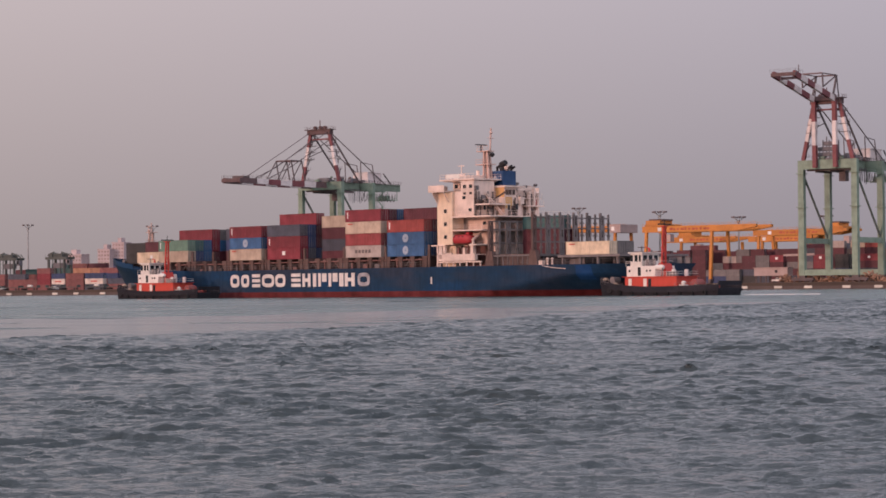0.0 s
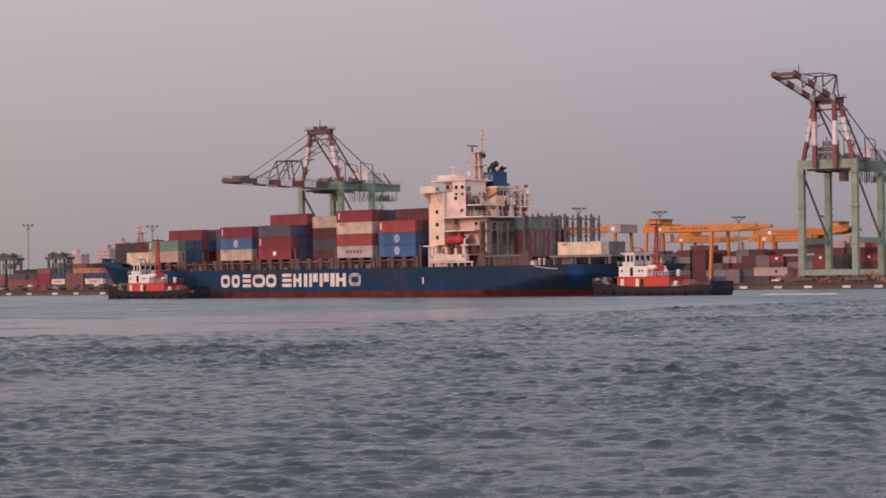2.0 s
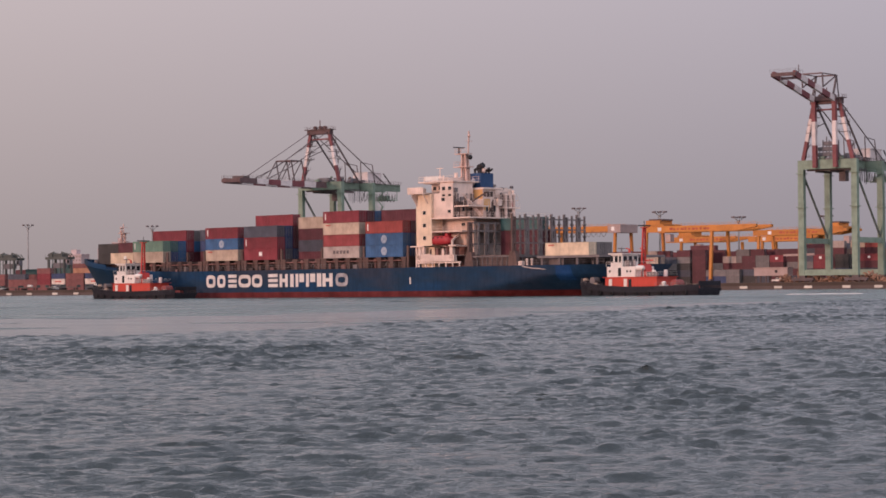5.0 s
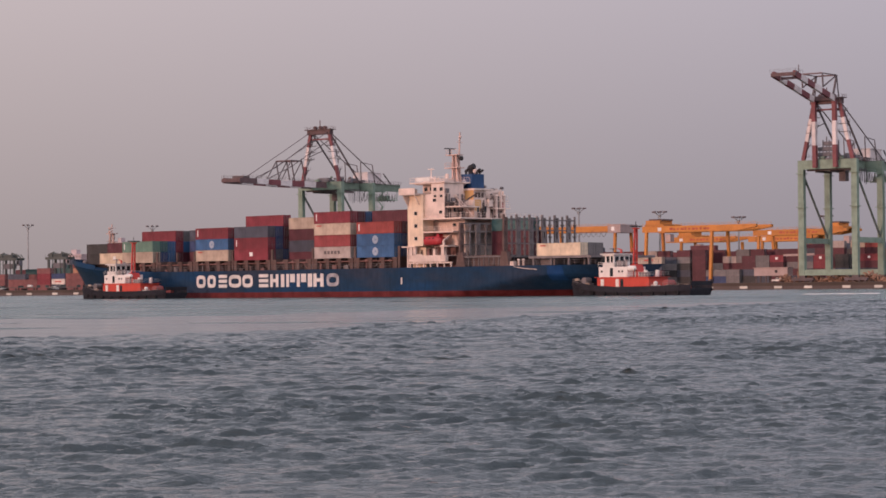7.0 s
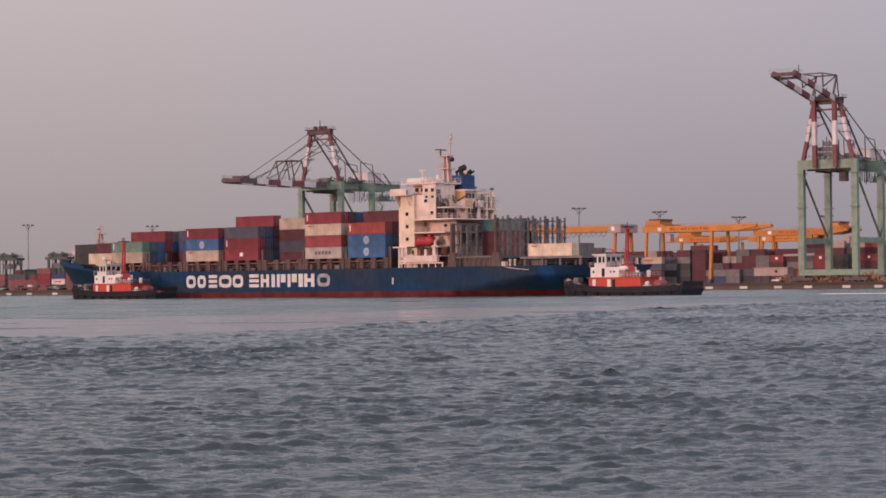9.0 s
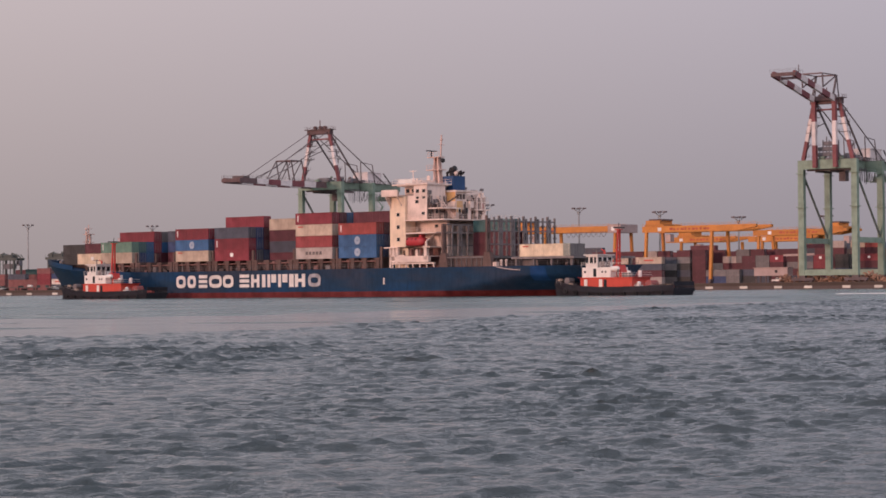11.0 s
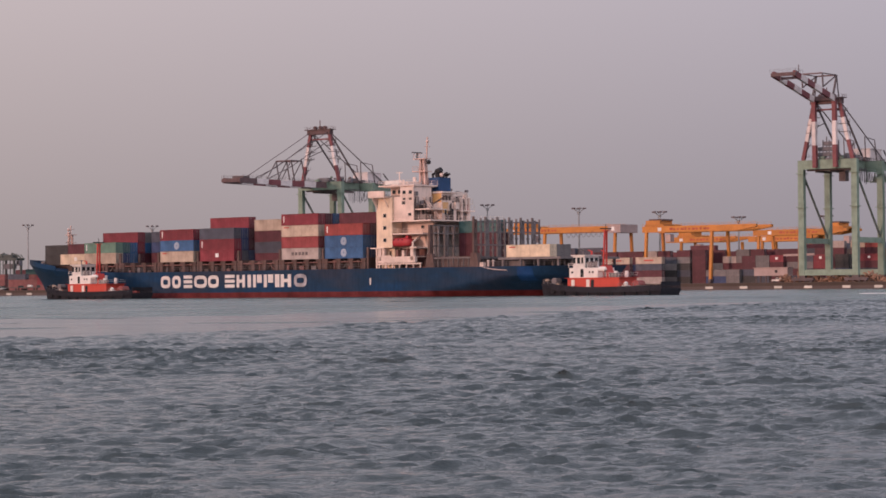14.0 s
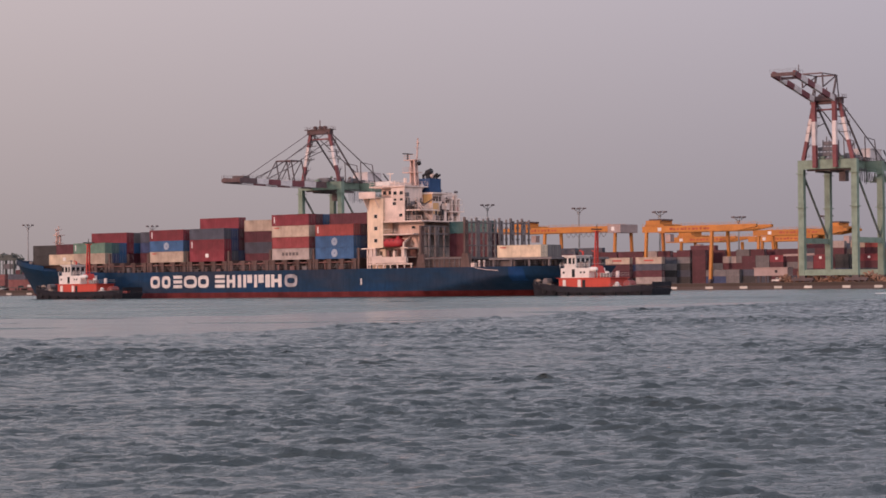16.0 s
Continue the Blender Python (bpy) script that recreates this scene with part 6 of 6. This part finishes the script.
    return g


yard_gantry(-99.8, -47.2, (-98.2, -67.6), 42, -94.0, "yellow rail gantry standing over container stacks", 23.5)
yard_gantry(-197.0, -138.0, (-172.0, -135.5), 78, -184.0, "yellow rail gantry standing over container stacks", taper=False, house=-137.0)
yard_gantry(-96.0, -50.5, (-93.5, -68.0), 130, -57.0, "yellow rail gantry standing over container stacks", 23.2)
yard_gantry(-161.0, -124.0, (-153.0, -128.0), 165, -150.0, "yellow rail gantry standing over container stacks", 21.7)
yard_gantry(-119.0, -84.0, (-112.0, -90.0), 168, -90.0, "yellow rail gantry standing over container stacks", 21.4)

# ---------------------------------------------------------------- light masts
MAST_STEEL = paint("galvanised_mast", (0.25, 0.25, 0.25), 0.6, 0.25, metal=0.3)


def light_mast(qx, qy, height):
    m = thing("light_mast", at_quay(qx, qy), "tall grey steel light mast with a ring of floodlights", "lamp post", "light masts in the yard")
    bm = B()
    tube(bm, (0, 0, 0), (0, 0, height), 0.55, 10, 0.28)
    box(bm, -0.9, 0.9, -0.9, 0.9, 0, 0.5)
    part("pole", bm, MAST_STEEL, m)
    bm = B()
    for k in range(6):
        a = k * math.tau / 6 + 0.2
        d = Vector((math.cos(a), math.sin(a), 0))
        beam(bm, Vector((0, 0, height - 0.6)), d * 2.8 + Vector((0, 0, height + 1.4)), 0.2, 0.2)
    tube(bm, (0, 0, height - 1.2), (0, 0, height), 0.7, 10)
    part("head_frame", bm, MAST_STEEL, m)
    for k in range(6):
        a = k * math.tau / 6 + 0.2
        bm = B()
        c = Vector((math.cos(a) * 2.9, math.sin(a) * 2.9, height + 1.5))
        box(bm, c.x - 0.5, c.x + 0.5, c.y - 0.5, c.y + 0.5, c.z - 0.35, c.z + 0.3)
        part("floodlight", bm, CRANE_DARK, m)
    return m


for qx, qy, h in ((-579.2, 150, 36.0), (-185.1, 120, 33.8), (-141.9, 120, 31.0), (-118.0, 150, 28.6), (-222.8, 100, 36.0), (-435.2, 100, 31.2), (-99.0, 200, 29.6)):
    light_mast(qx, qy, h)

# ---------------------------------------------------------------- boxes in the yard
YARD = {}


def yard_box(colour, qx, qy, tier, length=12.19, marks=(), turn=180):
    key = (colour, length, marks)
    m = at_quay(qx, qy, QH + 0.02 + tier * TIER, turn)
    if key in YARD:
        return copy_thing(YARD[key], m)
    ob = container(colour, length, "containers stacked in the yard", marks, " in the yard")
    ob.matrix_basis = m
    YARD[key] = ob
    return ob


def yard_stack(x0, qy, boxes, length=12.19, marks=()):
    for k, colour in enumerate(boxes.split()):
        if colour != "-":
            pale = "white" in boxes or "cream" in boxes
            here = colour in ("white", "cream") if pale else k == len(boxes.split()) - 1
            yard_box(colour, x0 + length / 2, qy, k, length, marks if here else ())


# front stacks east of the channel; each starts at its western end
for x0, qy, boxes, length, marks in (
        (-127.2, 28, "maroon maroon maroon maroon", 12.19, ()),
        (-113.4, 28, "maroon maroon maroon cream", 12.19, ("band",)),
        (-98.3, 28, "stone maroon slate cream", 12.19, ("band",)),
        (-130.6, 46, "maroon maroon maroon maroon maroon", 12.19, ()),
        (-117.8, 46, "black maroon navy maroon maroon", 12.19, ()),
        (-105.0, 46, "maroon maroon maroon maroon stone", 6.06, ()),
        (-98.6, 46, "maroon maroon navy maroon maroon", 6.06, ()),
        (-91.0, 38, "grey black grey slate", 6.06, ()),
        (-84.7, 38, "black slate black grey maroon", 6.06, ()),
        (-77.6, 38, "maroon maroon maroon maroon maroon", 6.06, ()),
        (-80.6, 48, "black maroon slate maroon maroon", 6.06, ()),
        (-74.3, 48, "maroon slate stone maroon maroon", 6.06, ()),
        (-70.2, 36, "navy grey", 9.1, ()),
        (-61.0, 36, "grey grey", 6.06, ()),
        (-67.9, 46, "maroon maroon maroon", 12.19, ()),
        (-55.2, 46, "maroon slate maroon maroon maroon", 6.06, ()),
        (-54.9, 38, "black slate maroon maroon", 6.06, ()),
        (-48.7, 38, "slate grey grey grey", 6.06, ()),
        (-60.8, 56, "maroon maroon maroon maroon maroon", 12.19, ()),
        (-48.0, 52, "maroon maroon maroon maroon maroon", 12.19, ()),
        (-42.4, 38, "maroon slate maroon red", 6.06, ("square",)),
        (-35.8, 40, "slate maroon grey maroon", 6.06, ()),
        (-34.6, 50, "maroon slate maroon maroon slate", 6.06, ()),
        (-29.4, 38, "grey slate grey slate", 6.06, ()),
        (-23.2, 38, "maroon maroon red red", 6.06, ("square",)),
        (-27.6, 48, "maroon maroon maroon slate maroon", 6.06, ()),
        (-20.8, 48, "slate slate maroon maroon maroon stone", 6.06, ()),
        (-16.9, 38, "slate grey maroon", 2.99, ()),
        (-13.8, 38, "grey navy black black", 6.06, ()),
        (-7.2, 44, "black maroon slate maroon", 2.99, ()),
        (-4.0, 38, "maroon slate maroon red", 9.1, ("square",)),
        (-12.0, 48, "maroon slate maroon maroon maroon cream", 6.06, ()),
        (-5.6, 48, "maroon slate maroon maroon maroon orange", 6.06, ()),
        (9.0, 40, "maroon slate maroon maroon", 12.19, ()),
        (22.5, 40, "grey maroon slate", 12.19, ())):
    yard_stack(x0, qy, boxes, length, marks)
for colour, x0, tier in (("stone", -67.9, 3), ("grey", -61.8, 3), ("grey", -61.8, 4)):
    yard_box(colour, x0 + 3.03, 46, tier, 6.06)

rng_yard = random.Random(5)
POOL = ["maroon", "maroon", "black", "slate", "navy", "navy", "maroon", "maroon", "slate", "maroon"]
# stacks further back in the eastern yard
BACK = []
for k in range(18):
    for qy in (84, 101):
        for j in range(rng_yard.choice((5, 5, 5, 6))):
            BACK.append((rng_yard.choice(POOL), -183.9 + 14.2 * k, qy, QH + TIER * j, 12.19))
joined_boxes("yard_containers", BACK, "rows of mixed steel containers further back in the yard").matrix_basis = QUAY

# western yard; its "faded" boxes are maroon with haze painted in
for x0, qy, boxes, length, marks in (
        (-482.0, 30, "faded faded faded", 12.19, ("square",)), (-469.2, 32, "faded faded slate", 12.19, ()), (-458.0, 58, "teal slate teal teal", 12.19, ()),
        (-471.0, 58, "teal teal slate teal", 12.19, ()), (-484.0, 58, "slate teal faded teal", 12.19, ()), (-456.6, 30, "faded faded", 12.19, ()), (-444.4, 28, "faded red red faded", 9.1, ()), (-434.4, 28, "slate white navy", 9.1, ("band",)),
        (-424.6, 28, "faded faded faded", 12.19, ()), (-411.4, 28, "slate white navy", 12.19, ("band",)), (-398.0, 30, "faded slate", 12.19, ()),
        (-439.6, 48, "faded slate faded tan", 12.19, ()), (-427.2, 48, "slate faded teal tan", 6.06, ()), (-421.0, 48, "faded faded navy faded", 12.19, ()), (-407.0, 52, "faded faded slate faded", 12.19, ()),
        (-393.0, 52, "teal teal slate", 12.19, ()), (-384.5, 30, "blue slate", 6.06, ()), (-377.5, 34, "teal faded", 12.19, ()),
        (-364.0, 34, "faded faded red", 12.19, ()), (-350.5, 34, "slate faded", 12.19, ()), (-337.0, 34, "red faded faded", 12.19, ()), (-323.5, 34, "faded slate", 12.19, ())):
    yard_stack(x0, qy, boxes, length, marks)

# ---------------------------------------------------------------- straddle carriers in the western yard
CARRIER = paint("carrier_dark", (0.075, 0.085, 0.08), 0.7, 0.3)


def straddle_carrier(qx, qy):
    s = thing("straddle_carrier", at_quay(qx, qy), "dark green straddle carrier with a high portal frame", "carrier", "straddle carriers in the yard")
    for x in (-5.5, 5.5):
        for y in (-2.4, 2.4):
            bm = B()
            beam(bm, (x, y, 0.9), (x, y, 16.0), 1.0, 0.9)
            part("leg", bm, CARRIER, s)
    for y in (-2.4, 2.4):
        bm = B()
        beam(bm, (-7.5, y, 16.0), (7.5, y, 16.0), 1.1, 1.3)
        part("top_beam", bm, CARRIER, s)
        bm = B()
        beam(bm, (-7.0, y, 1.3), (7.0, y, 1.3), 0.8, 0.8)
        part("wheel_beam", bm, CARRIER, s)
        for x in (-5.5, -3.5, 3.5, 5.5):
            bm = B()
            tube(bm, (x, y - 0.3, 0.7), (x, y + 0.3, 0.7), 0.7, 10)
            part("wheel", bm, RUBBER, s)
    bm = B()
    box(bm, -2.5, 3.5, -2.2, 2.2, 16.6, 18.3)
    box(bm, -6.0, -3.6, -2.0, 2.0, 16.6, 17.6)
    tube(bm, (1.5, 0, 18.2), (1.5, 0, 19.2), 0.5, 8)
    part("engine_deck", bm, CARRIER, s)
    bm = B()
    box(bm, -3.5, 3.5, -1.2, 1.2, 11.0, 13.6)
    part("spreader", bm, CRANE_CAGE, s, "grey spreader under the frame")
    bm = B()
    for x in (-6.6, -4.0, 0.0, 3.0, 6.4):
        tube(bm, (x, -1.4, 16.6), (x, -1.4, 18.9 + 0.5 * math.sin(3 * x)), 0.16, 6)
    beam(bm, (-7.0, -1.4, 17.6), (-2.5, -1.4, 19.2), 0.4, 0.5)
    beam(bm, (2.0, 0, 19.0), (6.8, 0, 17.4), 0.4, 0.5)
    rail(bm, [(-7.4, -2.9, 16.7), (7.4, -2.9, 16.7)], posts=1.2)
    tube(bm, (-4.6, -1.8, 18.0), (-4.6, 1.8, 18.0), 0.9, 10)
    part("winch_gear", bm, CARRIER, s, "dark winch gear and rails on the frame")
    bm = B()
    for k in range(6):
        x = -7.2 + 2.4 * k
        beam(bm, (x, 2.4, 16.6), (x + 1.2, 2.4, 18.2), 0.2, 0.2)
        beam(bm, (x + 1.2, 2.4, 18.2), (x + 2.4, 2.4, 16.6), 0.2, 0.2)
    beam(bm, (-6.0, 2.4, 18.2), (6.0, 2.4, 18.2), 0.25, 0.25)
    part("top_truss", bm, CRANE_BRACE, s, "grey-green lattice on the frame top")
    bm = B()
    box(bm, 5.9, 7.9, -1.2, 1.2, 12.6, 15.2)
    cabin = part("cabin", bm, CRANE_CAGE, s, "grey driver's cabin")
    bm = B()
    box(bm, 6.2, 7.6, -1.26, -1.2, 13.5, 14.8)
    part("window", bm, glass_dark(), cabin)
    bm = B()
    for x in (-2.6, 2.6):
        beam(bm, (x, -2.4, 1.3), (x, -2.4, 16.0), 0.35, 0.35)
    beam(bm, (-5.5, -2.4, 8.0), (5.5, -2.4, 8.0), 0.5, 0.5)
    part("frame_ties", bm, CARRIER, s)
    return s


straddle_carrier(-484.0, 46)
straddle_carrier(-448.0, 46)

# ---------------------------------------------------------------- quay furniture
FENDER = paint("fender_white", (0.62, 0.58, 0.52), 0.7, 0.25, rust=0.1)
FENDERS = [-530.1 + 31.4 * (k // 2) + 14.1 * (k % 2) for k in range(26)] + [-110, -95, -80, -65, -49, -34, -19.3, -6.7, 9.1, 22, 37, 52]
for qx in FENDERS:
    f = thing("quay_fender", at_quay(qx, 0, 0), "pale rubber fender panel on the quay wall", "fender", "fenders along the quay")
    bm = B()
    box(bm, -1.6, 1.6, -0.45, -0.05, 0.35, 1.3)
    part("panel", bm, FENDER, f)
    bm = B()
    box(bm, -1.2, 1.2, -0.06, 0.0, 0.45, 1.2)
    part("backing", bm, RUBBER, f)

RUST = paint("rusty_steel", (0.32, 0.19, 0.13), 0.85, 0.45, rust=0.3)


def scrap_heap():
    """Rusty lashing gear and baskets lying along the quay under the crane."""
    bm = B()
    rng = random.Random(11)
    for k in range(1500):
        x, y = rng.uniform(-21, 62), rng.uniform(3.8, 9.5)
        z = QH + rng.uniform(0, 3.6) * (0.65 + 0.35 * math.sin(x * 0.5))
        p = Vector((x, y, max(QH + 0.1, z)))
        d = Vector((rng.uniform(-1, 1), rng.uniform(-0.6, 0.6), rng.uniform(-0.35, 0.5)))
        beam(bm, p, p + d * rng.uniform(0.6, 1.8), rng.uniform(0.2, 0.9), rng.uniform(0.15, 0.6))
    ob = sheet("lashing_gear", bm, RUST, "heaps of rusty lashing gear lying along the quay", "scrap", kind="stuff")
    ob.matrix_basis = QUAY


scrap_heap()


def yard_office():
    o = thing("site_office", at_quay(-29.8, 16.0), "low pinkish site office raised on posts beside the quay", "cabin")
    bm = B()
    box(bm, -7.2, 7.2, -2.2, 2.2, 2.6, 5.6)
    box(bm, -7.5, 7.5, -2.5, 2.5, 5.6, 5.85)
    part("walls", bm, CABIN_PINK, o)
    for x in (-6.5, -2.2, 2.2, 6.5):
        for y in (-1.8, 1.8):
            bm = B()
            box(bm, x - 0.2, x + 0.2, y - 0.2, y + 0.2, 0, 2.6)
            part("post", bm, CRANE_DARK, o)
    bm = B()
    box(bm, 1.8, 2.9, -2.25, -2.2, 3.8, 4.8)
    part("window", bm, glass_dark(), o)


yard_office()


def pickup(qx, qy):
    c = thing("pickup_truck", at_quay(qx, qy), "small white pickup truck parked on the quay", "truck")
    bm = B()
    prism(bm, [(-2.5, 0.5), (2.5, 0.5), (2.5, 1.05), (1.5, 1.15), (0.9, 1.8), (-0.6, 1.8), (-0.7, 1.1), (-2.5, 1.1)], "y", -0.85, 0.85)
    part("body", bm, TUG_WHITE, c)
    bm = B()
    box(bm, -0.45, 0.8, -0.87, 0.87, 1.2, 1.65)
    part("windows", bm, glass_dark(), c)
    for x in (-1.5, 1.6):
        for y in (-0.85, 0.85):
            bm = B()
            tube(bm, (x, y - 0.1, 0.38), (x, y + 0.1, 0.38), 0.38, 12)
            part("wheel", bm, RUBBER, c)


pickup(-22.9, 7.0)


def hoist_post():
    h = thing("hoist_post", at_quay(-17.0, 14.0), "slim rust-brown hoist post with a cross arm", "hoist")
    bm = B()
    for x, y in ((-0.7, -0.7), (0.7, -0.7), (0.7, 0.7), (-0.7, 0.7)):
        beam(bm, (x, y, 0), (x * 0.8, y * 0.8, 17.5), 0.22, 0.22)
    for k in range(11):
        z = 1.5 * k + 0.5
        for a, b in (((-0.7, -0.7), (0.7, -0.7)), ((0.7, -0.7), (0.7, 0.7)), ((0.7, 0.7), (-0.7, 0.7)), ((-0.7, 0.7), (-0.7, -0.7))):
            beam(bm, (a[0], a[1], z), (b[0], b[1], z + 1.3), 0.12, 0.12)
    part("lattice_post", bm, RUST, h)
    bm = B()
    beam(bm, (-7.0, -0.4, 10.4), (6.0, -0.4, 10.6), 0.6, 0.8)
    part("cross_arm", bm, CABIN_PINK, h, "pale cross arm")
    bm = B()
    box(bm, -1.3, 1.3, -1.3, 1.3, 0, 1.2)
    box(bm, -1.0, 1.0, -1.0, 1.0, 1.2, 4.2)
    part("base_cabin", bm, RUST, h)


hoist_post()
for qx, qy in ((-478, 16), (-461, 18), (-423, 17)):
    pickup(qx, qy)


def trailer(qx, qy, load):
    t = thing("flatbed_trailer", at_quay(qx, qy), "dark flatbed trailer with a pale tank" if load else "empty dark flatbed trailer parked on the quay", "trailer", "trailers parked on the quay")
    bm = B()
    box(bm, -6.0, 6.0, -1.1, 1.1, 1.15, 1.5)
    for x in (-5.8, 5.8):
        box(bm, x - 0.1, x + 0.1, -1.15, 1.15, 1.5, 2.3)
    part("bed", bm, CARRIER, t)
    for x in (-4.6, -3.4, 3.9):
        for y in (-0.95, 0.95):
            bm = B()
            tube(bm, (x, y - 0.15, 0.5), (x, y + 0.15, 0.5), 0.5, 10)
            part("wheel", bm, RUBBER, t)
    if load:
        bm = B()
        tube(bm, (-1.2, 0, 2.05), (1.4, 0, 2.05), 0.5, 12)
        part("tank", bm, TUG_WHITE, t, "pale steel tank")


for k in range(9):
    trailer(-492.0 + 14.2 * k + 2.5 * (k % 2), 12.0 + (k % 3), k % 3 == 1)

# the "faded" boxes here carry the same painted haze
WEST = []
for k in range(14):
    for qy in (72, 90):
        for j in range(rng_yard.choice((3, 4, 4, 5))):
            WEST.append((rng_yard.choice(["faded", "faded", "maroon", "teal", "slate", "navy", "faded", "teal"]), -500 + 13.4 * k, qy, QH + TIER * j, 12.19))
joined_boxes("yard_containers", WEST, "rows of mixed steel containers behind the western quay").matrix_basis = QUAY

# ---------------------------------------------------------------- far town
# pane and wall colours are paled to paint in the distant haze
HAZED_PANE = paint("hazed_window", (0.27, 0.21, 0.21), 0.5, 0.2)
HAZED_PLASTER = paint("hazed_plaster", (0.44, 0.36, 0.36), 0.8, 0.15)


def flats(x, y, w, d, h, floors, bays, label):
    b = thing("apartment_building", pose(x, y, QH, 0, 0, -20), label, "building", "far apartment buildings")
    bm = B()
    box(bm, -w / 2, w / 2, -d / 2, d / 2, 0, h)
    part("wall", bm, HAZED_PLASTER, b)
    bm = B()
    box(bm, -w / 2 - 0.3, w / 2 + 0.3, -d / 2 - 0.3, d / 2 + 0.3, h, h + 0.8)
    box(bm, -w / 6, w / 8, -d / 4, d / 4, h + 0.8, h + 4.5)
    part("roof", bm, HAZED_PLASTER, b)
    pane = B()
    box(pane, -0.5, 0.5, -0.06, 0.0, 0, 1)
    me = mesh_of("window", pane, HAZED_PANE)
    for f in range(floors):
        for k in range(bays):
            o = part("window", me, None, b)
            o.location = (-w / 2 + w * (k + 0.5) / bays, -d / 2 - 0.02, h * (f + 0.25) / floors)
            o.scale = (w / bays * 0.55, 1, h / floors * 0.5)


flats(-303, 1900, 17, 14, 29, 10, 6, "distant pinkish apartment block with rows of windows")
flats(-277, 1900, 11, 14, 33, 11, 4, "distant pinkish apartment block with rows of windows")
flats(-265.8, 1904, 11, 14, 38.5, 13, 4, "distant pinkish apartment block with rows of windows")
flats(-322, 2000, 26, 14, 20, 6, 7, "distant low pinkish apartment block with rows of windows")


# ---------------------------------------------------------------- a streak of foam on the water
def foam_streak():
    m, n, l, b = shader("sea_foam")
    b.inputs["Base Color"].default_value = (0.72, 0.72, 0.72, 1)
    b.inputs["Roughness"].default_value = 0.9
    bm = B()
    rng = random.Random(4)
    for k in range(70):
        x, y = rng.uniform(-7, 7), rng.gauss(0, 1.6)
        r = rng.uniform(0.15, 0.5)
        prism(bm, [(x + r * 2.0 * math.cos(a * math.tau / 7), y + r * math.sin(a * math.tau / 7)) for a in range(7)], "z", -0.06, rng.uniform(0.0, 0.07))
    return tagged(new("foam", mesh_of("foam", bm, m)), "thin streak of white foam drifting on the water", "foam", kind="stuff")


FOAM = foam_streak()


# ---------------------------------------------------------------- what moves
def motions():
    for ob, local, drift in MOVING:
        walk(ob, [(t, ship_pose(t) @ pose(drift * t / 16, 0, 0) @ local) for t in TIMES])
    walk(FOAM, [(0, pose(66, 447, 0)), (8, pose(79, 447, 0)), (16, pose(92, 450, 0))])
    for k, ob in enumerate(WAVES):                    # the sheets drift and heave against each other
        way, side = 0.26 - 0.07 * k, (-0.22, 0.16)[k]
        walk(ob, [(j / 2, pose(side * j / 2, -way * j / 2, 0.022 * math.sin(2.1 * j + 2.6 * k) + 0.012 * math.sin(0.9 * j + k))) for j in range(33)])


motions()
